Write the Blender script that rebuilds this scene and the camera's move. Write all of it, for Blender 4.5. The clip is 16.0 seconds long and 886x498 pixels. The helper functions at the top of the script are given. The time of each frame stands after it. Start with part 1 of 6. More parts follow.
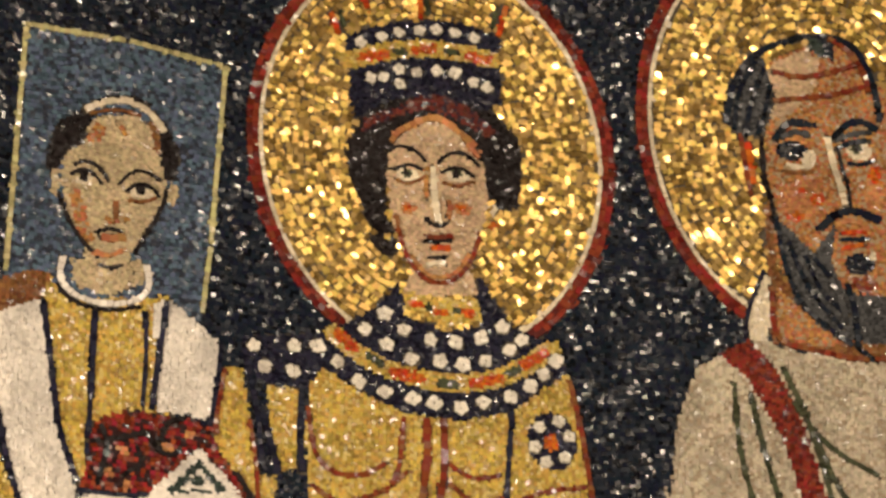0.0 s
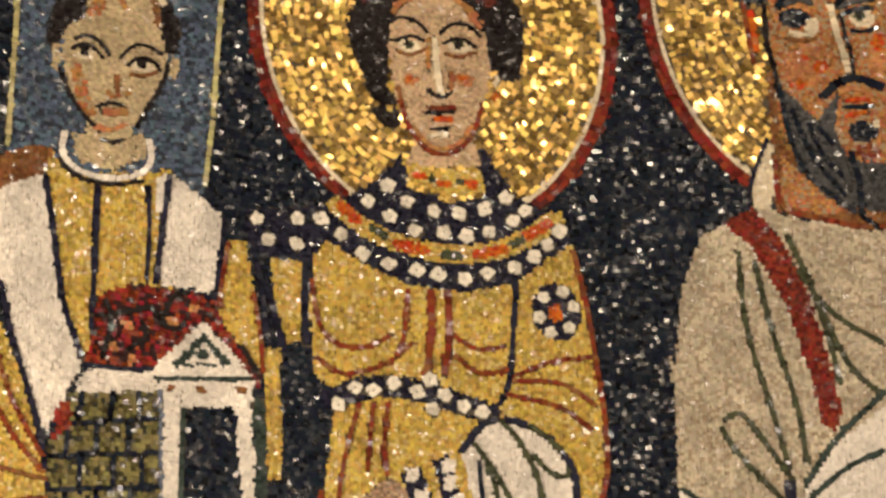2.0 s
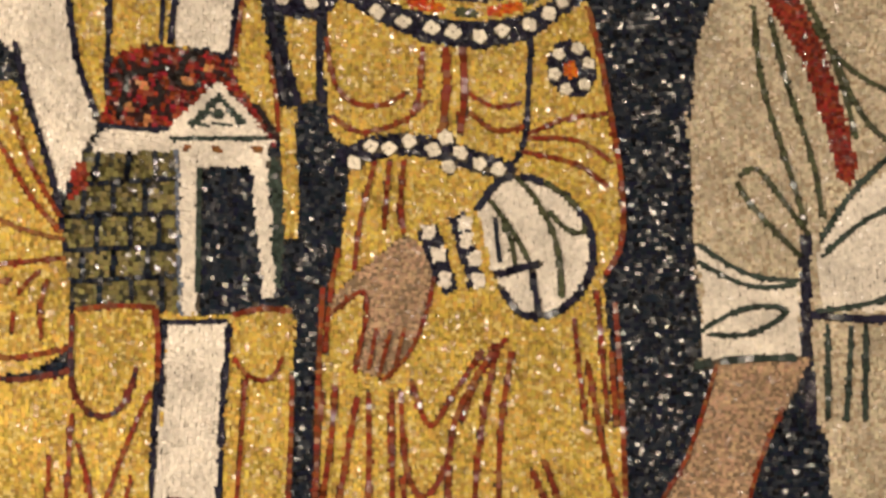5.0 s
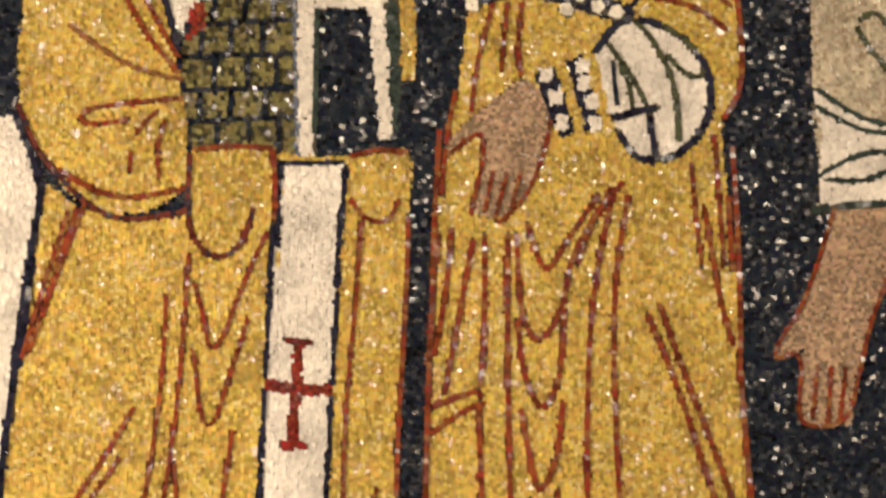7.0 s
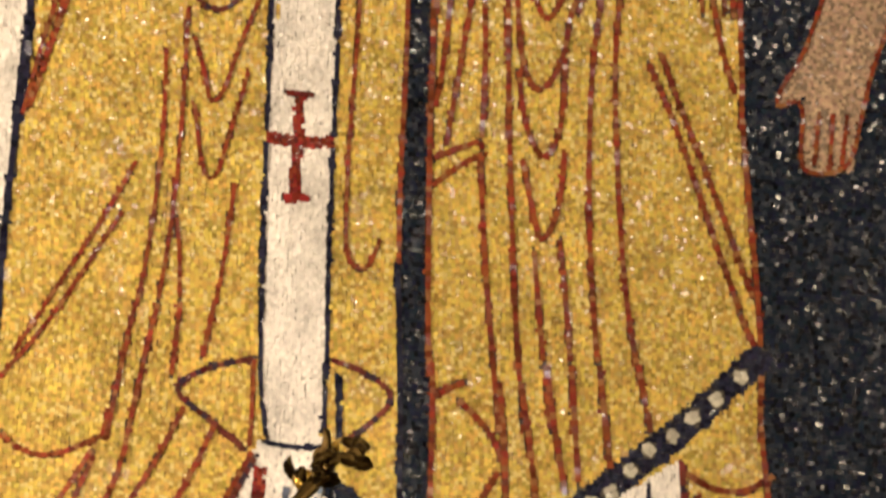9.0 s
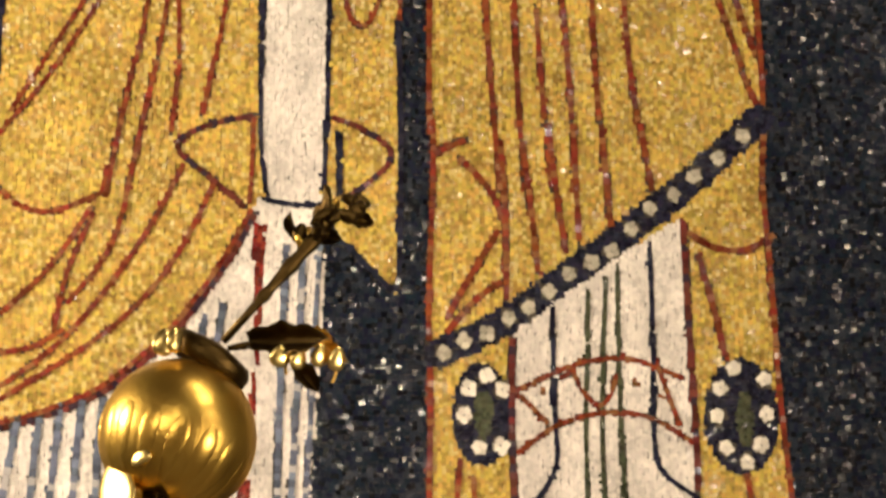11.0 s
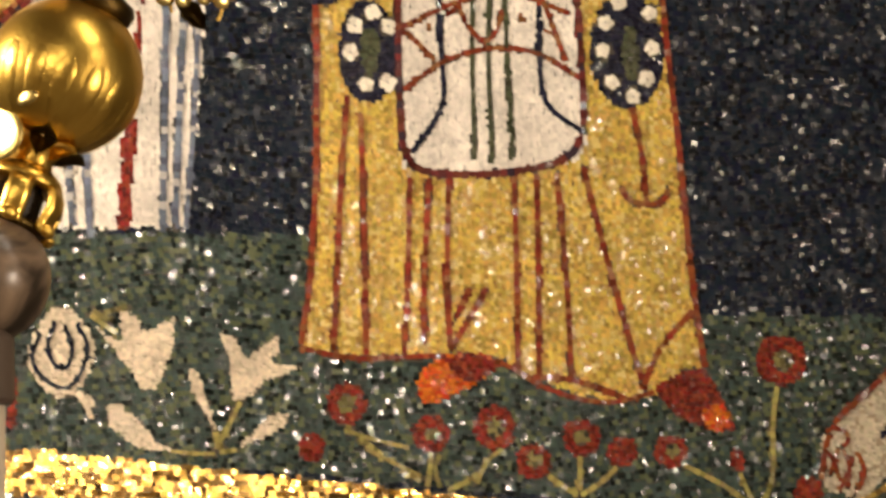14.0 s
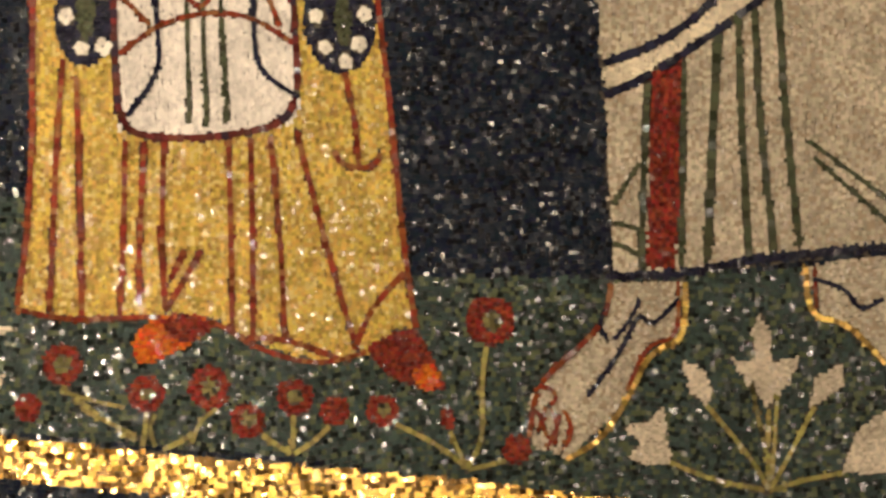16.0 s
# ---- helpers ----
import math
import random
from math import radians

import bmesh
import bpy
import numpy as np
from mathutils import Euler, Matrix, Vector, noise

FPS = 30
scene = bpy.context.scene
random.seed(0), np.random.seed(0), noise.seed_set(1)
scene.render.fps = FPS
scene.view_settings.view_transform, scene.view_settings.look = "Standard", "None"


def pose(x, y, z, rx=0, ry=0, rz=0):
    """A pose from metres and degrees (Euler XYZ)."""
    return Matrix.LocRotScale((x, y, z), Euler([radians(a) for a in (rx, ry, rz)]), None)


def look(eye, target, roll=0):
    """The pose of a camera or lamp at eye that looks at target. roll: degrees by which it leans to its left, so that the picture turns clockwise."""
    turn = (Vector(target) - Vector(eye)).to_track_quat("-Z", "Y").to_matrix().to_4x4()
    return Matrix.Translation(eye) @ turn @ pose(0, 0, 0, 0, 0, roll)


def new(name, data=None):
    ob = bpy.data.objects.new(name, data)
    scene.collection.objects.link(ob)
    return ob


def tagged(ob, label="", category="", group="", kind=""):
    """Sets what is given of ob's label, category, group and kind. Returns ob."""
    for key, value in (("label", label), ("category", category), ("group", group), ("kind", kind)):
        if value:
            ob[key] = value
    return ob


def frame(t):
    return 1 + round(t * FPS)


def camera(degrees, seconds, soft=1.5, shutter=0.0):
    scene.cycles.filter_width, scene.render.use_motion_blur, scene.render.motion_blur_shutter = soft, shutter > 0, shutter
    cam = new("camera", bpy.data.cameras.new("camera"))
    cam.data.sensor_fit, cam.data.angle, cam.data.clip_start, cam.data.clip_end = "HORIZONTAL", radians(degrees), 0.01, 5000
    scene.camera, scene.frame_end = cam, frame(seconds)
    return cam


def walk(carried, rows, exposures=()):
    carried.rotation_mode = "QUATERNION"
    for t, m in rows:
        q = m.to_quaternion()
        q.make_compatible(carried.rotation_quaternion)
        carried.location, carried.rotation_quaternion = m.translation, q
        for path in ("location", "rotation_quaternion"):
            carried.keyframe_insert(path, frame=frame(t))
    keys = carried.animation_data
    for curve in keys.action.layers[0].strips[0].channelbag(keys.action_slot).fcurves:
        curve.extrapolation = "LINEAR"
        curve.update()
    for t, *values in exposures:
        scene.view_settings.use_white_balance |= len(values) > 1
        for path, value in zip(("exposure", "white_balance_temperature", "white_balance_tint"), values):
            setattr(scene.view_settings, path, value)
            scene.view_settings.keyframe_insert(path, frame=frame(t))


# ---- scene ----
# Apse of an old chapel: a wall mosaic seen through a long lens,
# with the gilded finial of the altar canopy in front of it.

cam = camera(14.8889, 16.0, soft=2.75, shutter=0.5)
walk(cam, [
    (0, pose(-0.600, -0.953, 1.598, 118.9130, 0.2424, 7.8609)),
    (0.5, pose(-0.599, -0.955, 1.597, 118.4123, 0.4063, 7.9740)),
    (1, pose(-0.600, -0.951, 1.599, 117.7830, 0.4731, 8.0282)),
    (1.5, pose(-0.600, -0.953, 1.598, 117.1902, 0.6153, 8.1130)),
    (2, pose(-0.600, -0.948, 1.601, 116.7371, 0.6908, 8.1669)),
    (2.5, pose(-0.600, -0.948, 1.601, 116.3302, 0.7664, 8.2162)),
    (3, pose(-0.600, -0.948, 1.601, 115.7314, 0.8337, 8.2610)),
    (3.5, pose(-0.600, -0.949, 1.601, 114.7866, 0.8710, 8.2815)),
    (4, pose(-0.600, -0.949, 1.601, 113.9220, 0.8146, 8.2659)),
    (4.2, pose(-0.600, -0.950, 1.600, 113.6340, 1.0862, 8.3943)),
    (6.3, pose(-0.600, -0.948, 1.601, 111.1263, -0.1047, 9.5300)),
    (6.5, pose(-0.600, -0.948, 1.601, 110.8298, -0.1527, 9.9962)),
    (7, pose(-0.600, -0.948, 1.601, 110.0011, -0.1387, 10.2661)),
    (7.5, pose(-0.600, -0.949, 1.600, 109.0655, -0.0470, 10.3044)),
    (8, pose(-0.600, -0.950, 1.600, 108.0155, 0.0668, 10.3626)),
    (8.5, pose(-0.600, -0.949, 1.600, 106.8990, 0.2190, 10.4142)),
    (9, pose(-0.600, -0.948, 1.601, 105.7970, 0.3510, 10.4514)),
    (9.2, pose(-0.600, -0.947, 1.601, 105.3731, 0.5038, 10.4976)),
    (11.3, pose(-0.603, -0.933, 1.603, 101.1471, 0.2036, 10.4200)),
    (11.5, pose(-0.602, -0.942, 1.602, 100.7755, 0.4430, 10.4649)),
    (12, pose(-0.602, -0.939, 1.602, 99.7550, 0.4694, 10.3921)),
    (12.5, pose(-0.603, -0.935, 1.602, 98.6974, 0.4380, 10.1605)),
    (13, pose(-0.601, -0.947, 1.600, 97.6260, 0.6703, 9.8337)),
    (13.5, pose(-0.603, -0.932, 1.602, 96.5367, 0.8752, 9.3317)),
    (14, pose(-0.602, -0.939, 1.601, 95.5906, 1.0315, 8.6124)),
    (14.5, pose(-0.601, -0.941, 1.601, 95.0902, 1.1135, 7.2427)),
    (15, pose(-0.599, -0.963, 1.599, 94.8504, 1.2533, 5.2518)),
    (15.5, pose(-0.597, -0.995, 1.596, 94.7173, 1.3434, 4.4048)),
    (16, pose(-0.597, -0.999, 1.596, 94.8417, 1.4417, 3.7646)),
])

# ---- light: warm unseen lamps of a dim interior, several added as fill ----
world = bpy.data.worlds.new("dim_interior")
scene.world = world
world.use_nodes = True
world.node_tree.nodes["Background"].inputs[0].default_value = (1.0, 0.85, 0.65, 1)
world.node_tree.nodes["Background"].inputs[1].default_value = 0.03
scene.view_settings.exposure = 0.0


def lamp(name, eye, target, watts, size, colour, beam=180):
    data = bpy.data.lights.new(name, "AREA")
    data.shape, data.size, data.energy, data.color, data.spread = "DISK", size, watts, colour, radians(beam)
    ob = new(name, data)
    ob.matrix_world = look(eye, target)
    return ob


MOSAIC = (-1.27, 2.72, 2.9)
WARM = (1.0, 0.83, 0.645)
# unseen fills: narrow for the band's glare, wide for the lower wall
lamp("band_glare_fill", (0.27, 0.74, 1.8), (-1.64, 2.51, 1.76), 1.7, 0.06, WARM, 46)
lamp("lower_wall_fill", (0.29, 0.70, 1.70), (-1.00, 2.82, 1.75), 9, 0.06, WARM)
# added unseen at mirror angles so robe and halo tesserae glint
lamp("low_robe_glint_fill", (0.36, 0.78, 2.75), (-1.40, 2.65, 2.3), 1.4, 0.06, WARM, 100)
lamp("mid_wall_glint_fill", (0.29, 0.84, 3.85), (-1.27, 2.72, 2.9), 11.5, 0.06, WARM)
lamp("halo_glint_fill", (0.10, 1.05, 5.0), (-1.27, 2.72, 3.87), 15, 0.07, WARM)
lamp("side_spotlight", (-2.45, 1.15, 2.45), MOSAIC, 52, 0.12, WARM)
lamp("nave_spotlight", (-1.8, -4.2, 3.4), MOSAIC, 48, 0.20, WARM)
# added unseen to lift the nave's bounce and the ball's reflection
lamp("nave_bounce_fill", (0.0, -4.0, 4.4), (0.0, -4.0, 0.0), 60, 0.3, WARM)

# ---- materials ----
INK = {}


def nodes_of(name):
    mat = bpy.data.materials.new(name)
    mat.use_nodes = True
    tree = mat.node_tree
    return mat, tree, tree.nodes["Principled BSDF"]


def tint_chain(tree, colour, vary, shift):
    """A colour that differs from piece to piece and, softly, over the wall."""
    n, l = tree.nodes, tree.links
    info, geo = n.new("ShaderNodeObjectInfo"), n.new("ShaderNodeNewGeometry")
    add, frac = n.new("ShaderNodeMath"), n.new("ShaderNodeMath")
    add.operation, frac.operation = "ADD", "FRACT"
    l.new(info.outputs["Random"], add.inputs[0])
    l.new(geo.outputs["Random Per Island"], add.inputs[1])
    l.new(add.outputs[0], frac.inputs[0])
    white = n.new("ShaderNodeTexWhiteNoise")
    white.noise_dimensions = "1D"
    l.new(frac.outputs[0], white.inputs["W"])
    coord, cloud = n.new("ShaderNodeTexCoord"), n.new("ShaderNodeTexNoise")
    cloud.inputs["Scale"].default_value, cloud.inputs["Detail"].default_value = 19, 6
    l.new(coord.outputs["Object"], cloud.inputs["Vector"])
    value = n.new("ShaderNodeMapRange")
    value.inputs["To Min"].default_value, value.inputs["To Max"].default_value = 1 - vary, 1 + vary
    l.new(white.outputs["Value"], value.inputs["Value"])
    soil = n.new("ShaderNodeMapRange")
    soil.inputs["From Min"].default_value, soil.inputs["From Max"].default_value = 0.3, 0.7
    soil.inputs["To Min"].default_value, soil.inputs["To Max"].default_value = 0.74, 1.2
    l.new(cloud.outputs["Fac"], soil.inputs["Value"])
    mul = n.new("ShaderNodeMath")
    mul.operation = "MULTIPLY"
    l.new(value.outputs[0], mul.inputs[0])
    l.new(soil.outputs[0], mul.inputs[1])
    sep, hue = n.new("ShaderNodeSeparateColor"), n.new("ShaderNodeMapRange")
    l.new(white.outputs["Color"], sep.inputs[0])
    hue.inputs["To Min"].default_value, hue.inputs["To Max"].default_value = 0.5 - shift, 0.5 + shift
    l.new(sep.outputs[1], hue.inputs["Value"])
    hsv = n.new("ShaderNodeHueSaturation")
    hsv.inputs["Color"].default_value = (*colour, 1)
    l.new(hue.outputs[0], hsv.inputs["Hue"])
    l.new(mul.outputs[0], hsv.inputs["Value"])
    return hsv, white, sep


def smalti(name, colour, vary=0.35, shift=0.015, rough=0.3, metal=0.0, second=None, share=0.0, shine=1.0):
    """Glass paste; second colour in a share of the pieces."""
    mat, tree, bsdf = nodes_of(name)
    n, l = tree.nodes, tree.links
    hsv, white, sep = tint_chain(tree, colour, vary, shift)
    out = hsv.outputs[0]
    if second:
        pick, mix = n.new("ShaderNodeMath"), n.new("ShaderNodeMix")
        pick.operation, mix.data_type = "LESS_THAN", "RGBA"
        pick.inputs[1].default_value = share
        l.new(sep.outputs[2], pick.inputs[0])
        l.new(pick.outputs[0], mix.inputs["Factor"])
        l.new(out, mix.inputs["A"])
        mix.inputs["B"].default_value = (*second, 1)
        out = mix.outputs["Result"]
    l.new(out, bsdf.inputs["Base Color"])
    gloss = n.new("ShaderNodeMapRange")
    gloss.inputs["From Min"].default_value, gloss.inputs["From Max"].default_value = 0.28, 0.6   # a few pieces keep their polish
    gloss.inputs["To Min"].default_value, gloss.inputs["To Max"].default_value = rough * 0.45, min(0.6, rough * 1.8)
    l.new(sep.outputs[0], gloss.inputs["Value"])
    l.new(gloss.outputs[0], bsdf.inputs["Roughness"])
    bsdf.inputs["Metallic"].default_value = metal
    polish = n.new("ShaderNodeMapRange")
    polish.inputs["From Min"].default_value, polish.inputs["From Max"].default_value = 0.28, 0.6
    polish.inputs["To Min"].default_value, polish.inputs["To Max"].default_value = 0.55 * shine, 0.06 if metal == 0 else 0.5
    l.new(sep.outputs[0], polish.inputs["Value"])
    l.new(polish.outputs[0], bsdf.inputs["Specular IOR Level"])
    grain, bump, coord = n.new("ShaderNodeTexNoise"), n.new("ShaderNodeBump"), n.new("ShaderNodeTexCoord")
    grain.inputs["Scale"].default_value, grain.inputs["Detail"].default_value = 420, 2
    bump.inputs["Strength"].default_value, bump.inputs["Distance"].default_value = 0.20, 0.001
    l.new(coord.outputs["Object"], grain.inputs["Vector"])
    l.new(grain.outputs["Fac"], bump.inputs["Height"])
    l.new(bump.outputs[0], bsdf.inputs["Normal"])
    INK[name] = mat
    return mat


smalti("night", (0.0055, 0.0085, 0.0165), 0.8, 0.04, 0.33, second=(0.017, 0.022, 0.032), share=0.26, shine=0.85)
smalti("navy", (0.013, 0.013, 0.028), 0.5, 0.03, 0.24, shine=0.55)
smalti("slate", (0.070, 0.10, 0.145), 0.5, 0.03, 0.28, second=(0.03, 0.035, 0.05), share=0.15, shine=0.55)
smalti("haze", (0.125, 0.145, 0.195), 0.35, 0.02, second=(0.40, 0.38, 0.36), share=0.12, shine=0.5)
smalti("gold", (0.72, 0.485, 0.125), 0.35, 0.014, 0.26, metal=0.5, second=(0.27, 0.17, 0.045), share=0.38)
smalti("gold_leaf", (0.70, 0.42, 0.10), 0.45, 0.014, 0.22, metal=0.85, second=(0.15, 0.085, 0.025), share=0.42)
smalti("ochre", (0.48, 0.325, 0.068), 0.34, 0.018, 0.34, second=(0.60, 0.46, 0.15), share=0.14)
smalti("red", (0.19, 0.028, 0.015), 0.45, 0.012, 0.30, second=(0.09, 0.016, 0.013), share=0.14, shine=0.35)
smalti("rust", (0.185, 0.038, 0.014), 0.40, 0.014, 0.34, second=(0.24, 0.10, 0.035), share=0.16, shine=0.8)
smalti("maroon", (0.115, 0.026, 0.018), 0.40, 0.012, 0.32, second=(0.035, 0.02, 0.03), share=0.22, shine=0.6)
smalti("roof", (0.20, 0.022, 0.013), 0.5, 0.02, 0.26, second=(0.03, 0.012, 0.012), share=0.25, shine=0.7)
smalti("orange", (0.50, 0.095, 0.012), 0.3, 0.02, shine=0.6)
smalti("white", (0.73, 0.67, 0.585), 0.12, 0.01, 0.36, shine=0.45)
smalti("pearl_white", (0.78, 0.72, 0.60), 0.10, 0.01, 0.3)
smalti("pearl_dull", (0.46, 0.42, 0.32), 0.3, 0.01, 0.3)
smalti("bone", (0.70, 0.60, 0.43), 0.16, 0.01, 0.36, shine=0.45)
smalti("stone", (0.49, 0.42, 0.305), 0.26, 0.018, 0.36, second=(0.36, 0.28, 0.19), share=0.18, shine=0.45)
smalti("dun", (0.47, 0.37, 0.22), 0.28, 0.015, 0.36, shine=0.35)
smalti("clay", (0.39, 0.26, 0.165), 0.35, 0.015, 0.34, second=(0.20, 0.14, 0.09), share=0.2, shine=0.35)
smalti("skin", (0.53, 0.375, 0.23), 0.28, 0.015, 0.36, shine=0.35)
smalti("tan", (0.39, 0.165, 0.06), 0.38, 0.025, 0.34, second=(0.36, 0.26, 0.15), share=0.28, shine=0.3)
smalti("umber", (0.20, 0.085, 0.03), 0.35, 0.015, shine=0.5)
smalti("brown", (0.016, 0.012, 0.012), 0.5, 0.03, shine=0.4)
smalti("olive", (0.145, 0.125, 0.048), 0.65, 0.02, 0.26, second=(0.03, 0.03, 0.02), share=0.12)
smalti("moss", (0.058, 0.064, 0.034), 0.45, 0.03, shine=0.5)
smalti("bottle", (0.035, 0.050, 0.042), 0.4, 0.03, shine=0.5)
smalti("meadow", (0.030, 0.044, 0.038), 0.8, 0.05, 0.30, second=(0.09, 0.105, 0.055), share=0.20, shine=0.9)
smalti("blush", (0.46, 0.20, 0.08), 0.3, 0.02, shine=0.4)
smalti("ash", (0.065, 0.066, 0.068), 0.5, 0.03, 0.28, shine=0.5)
smalti("straw", (0.46, 0.42, 0.20), 0.25, 0.02)
smalti("stalk", (0.27, 0.23, 0.075), 0.35, 0.02)
smalti("petal", (0.58, 0.49, 0.36), 0.2, 0.01, 0.36, shine=0.45)


def plain(name, colour, rough, scale, vary=0.2, metal=0.0, bump_by=0.3, veined=False):
    mat, tree, bsdf = nodes_of(name)
    n, l = tree.nodes, tree.links
    coord, noise_a, noise_b = n.new("ShaderNodeTexCoord"), n.new("ShaderNodeTexNoise"), n.new("ShaderNodeTexNoise")
    noise_a.inputs["Scale"].default_value, noise_a.inputs["Detail"].default_value = scale, 6
    noise_b.inputs["Scale"].default_value, noise_b.inputs["Detail"].default_value = scale * 9, 4
    mix = n.new("ShaderNodeMix")
    mix.data_type = "RGBA"
    mix.inputs["A"].default_value = (*[c * (1 - vary) for c in colour], 1)
    mix.inputs["B"].default_value = (*[min(1, c * (1 + vary)) for c in colour], 1)
    bump = n.new("ShaderNodeBump")
    bump.inputs["Strength"].default_value, bump.inputs["Distance"].default_value = bump_by, 0.002
    for node in (noise_a, noise_b):
        l.new(coord.outputs["Object"], node.inputs["Vector"])
    spread = n.new("ShaderNodeMapRange")
    spread.inputs["From Min"].default_value, spread.inputs["From Max"].default_value = (0.40, 0.66) if veined else (0.0, 1.0)
    if veined:
        noise_a.inputs["Distortion"].default_value = 1.6
    l.new(noise_a.outputs["Fac"], spread.inputs["Value"])
    l.new(spread.outputs[0], mix.inputs["Factor"])
    l.new(mix.outputs["Result"], bsdf.inputs["Base Color"])
    l.new(noise_b.outputs["Fac"], bump.inputs["Height"])
    l.new(bump.outputs[0], bsdf.inputs["Normal"])
    bsdf.inputs["Roughness"].default_value, bsdf.inputs["Metallic"].default_value = rough, metal
    return mat


GROUT = plain("lime_grout", (0.090, 0.074, 0.053), 0.9, 30, 0.35)
PLASTER = plain("old_plaster", (0.42, 0.34, 0.24), 0.9, 3)
PAVING = plain("marble_paving", (0.30, 0.26, 0.22), 0.4, 4)
TIMBER = plain("dark_timber", (0.10, 0.065, 0.04), 0.7, 5)
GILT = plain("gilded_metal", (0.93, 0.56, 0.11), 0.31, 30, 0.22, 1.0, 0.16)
# paler copy of the gilding: the lit look of leaves put in the colour
GILT_BRIGHT = plain("lit_gilding", (0.98, 0.72, 0.25), 0.26, 30, 0.1, 1.0, 0.1)
GILT_DARK = plain("dark_gilding", (0.085, 0.052, 0.015), 0.38, 40, 0.5, 1.0, 0.4)
# near-black, standing for the shade inside the pierced crown
HOLLOW_SHADE = plain("hollow_shade", (0.02, 0.013, 0.007), 0.6, 40)
PEBBLE = plain("veined_marble", (0.21, 0.145, 0.095), 0.30, 13, 0.85, 0.0, 0.05, True)
BROWNSTONE = plain("brown_stone", (0.10, 0.07, 0.05), 0.5, 18, 0.3)
CREAM = plain("cream_marble", (0.62, 0.52, 0.38), 0.45, 14, 0.12)

# ---- the place: apse wall, nave, floor, ceiling ----
RADIUS = 3.0
ORIGIN_S, ORIGIN_Z = -1.3090, 2.9574     # the drawing's origin on the curved wall


def on_wall(x, y, h):
    """x along the curved wall and y up, from the drawing's origin; h out of the wall. Metres, arrays."""
    a = (ORIGIN_S + x) / RADIUS
    return np.stack([(RADIUS - h) * np.sin(a), (RADIUS - h) * np.cos(a), ORIGIN_Z + y], -1)


def mesh_object(name, verts, faces, mats=(), parent=None, slots=None, smooth=False):
    me = bpy.data.meshes.new(name)
    me.from_pydata(verts, [], faces)
    for m in mats:
        me.materials.append(m)
    if slots is not None:
        me.polygons.foreach_set("material_index", slots)
    if smooth:
        me.polygons.foreach_set("use_smooth", [True] * len(me.polygons))
    ob = new(name, me)
    ob.parent = parent
    return ob


def part(name, bm, material, parent, label="", smooth=True):
    me = bpy.data.meshes.new(name)
    bm.to_mesh(me)
    bm.free()
    me.materials.append(material)
    me.polygons.foreach_set("use_smooth", [smooth] * len(me.polygons))
    ob = new(name, me)
    ob.parent = parent
    return tagged(ob, label)


def box(name, lo, hi, mat, label, category):
    v = [(x, y, z) for z in (lo[2], hi[2]) for y in (lo[1], hi[1]) for x in (lo[0], hi[0])]
    f = [(0, 2, 3, 1), (4, 5, 7, 6), (0, 1, 5, 4), (2, 6, 7, 3), (0, 4, 6, 2), (1, 3, 7, 5)]
    return tagged(mesh_object(name, v, f, [mat]), label, category, kind="structure")


def apse_wall():
    """A half cylinder with thickness, in fine steps where the mosaic sits."""
    angles = sorted(set([radians(a) for a in range(-90, 91, 3)] + [radians(a / 4) for a in range(-160, 0)]))
    v, f = [], []
    for a in angles:
        for r in (RADIUS, RADIUS + 0.35):
            for z in (0.0, 5.4):
                v.append((r * math.sin(a), r * math.cos(a), z))
    for i in range(len(angles) - 1):
        b, c = 4 * i, 4 * i + 4
        f += [(b, b + 1, c + 1, c), (b + 2, c + 2, c + 3, b + 3), (b, c, c + 2, b + 2), (b + 1, b + 3, c + 3, c + 1)]
    f += [(0, 2, 3, 1), (len(v) - 4, len(v) - 3, len(v) - 1, len(v) - 2)]
    return tagged(mesh_object("wall_apse", v, f, [GROUT]), "curved apse wall of grey mortar set with glass mosaic", "wall", kind="structure")


WALL = apse_wall()
box("floor", (-4, -7.3, -0.2), (4, 3.4, 0), PAVING, "worn marble paving of the church floor", "floor")
box("ceiling", (-4, -7.3, 5.4), (4, 3.4, 5.6), TIMBER, "dark timber ceiling above the chapel", "ceiling")
box("wall_west", (-3.35, -7, 0), (-3.0, 0, 5.4), PLASTER, "plain plastered side wall of the chapel", "wall")
box("wall_east", (3.0, -7, 0), (3.35, 0, 5.4), PLASTER, "plain plastered side wall of the chapel", "wall")
box("wall_south", (-3.35, -7.3, 0), (3.35, -7, 5.4), PLASTER, "plain plastered end wall behind the nave", "wall")

# ---- the mosaic's drawing: fields, lines and ovals, in centimetres on the wall ----
X0, X1, Y0, Y1, CELL = -0.66, 1.12, -1.62, 1.30, 0.00125
COLS, ROWS = int((X1 - X0) / CELL), int((Y1 - Y0) / CELL)
GX = X0 + (np.arange(COLS) + 0.5) * CELL
GY = Y0 + (np.arange(ROWS) + 0.5) * CELL
ink_of = np.zeros((ROWS, COLS), np.int16)
part_of = np.zeros((ROWS, COLS), np.int16)
taken = np.zeros((ROWS, COLS), bool)
INKS = list(INK)
PARTS = ["background"]
row_lines, pearl_spots, rings = [], [], []


def part_id(name):
    if name not in PARTS:
        PARTS.append(name)
    return PARTS.index(name)


def window(x_lo, x_hi, y_lo, y_hi):
    i0, i1 = max(0, int((x_lo - X0) / CELL) - 1), min(COLS, int((x_hi - X0) / CELL) + 2)
    j0, j1 = max(0, int((y_lo - Y0) / CELL) - 1), min(ROWS, int((y_hi - Y0) / CELL) + 2)
    return slice(j0, max(j0, j1)), slice(i0, max(i0, i1))


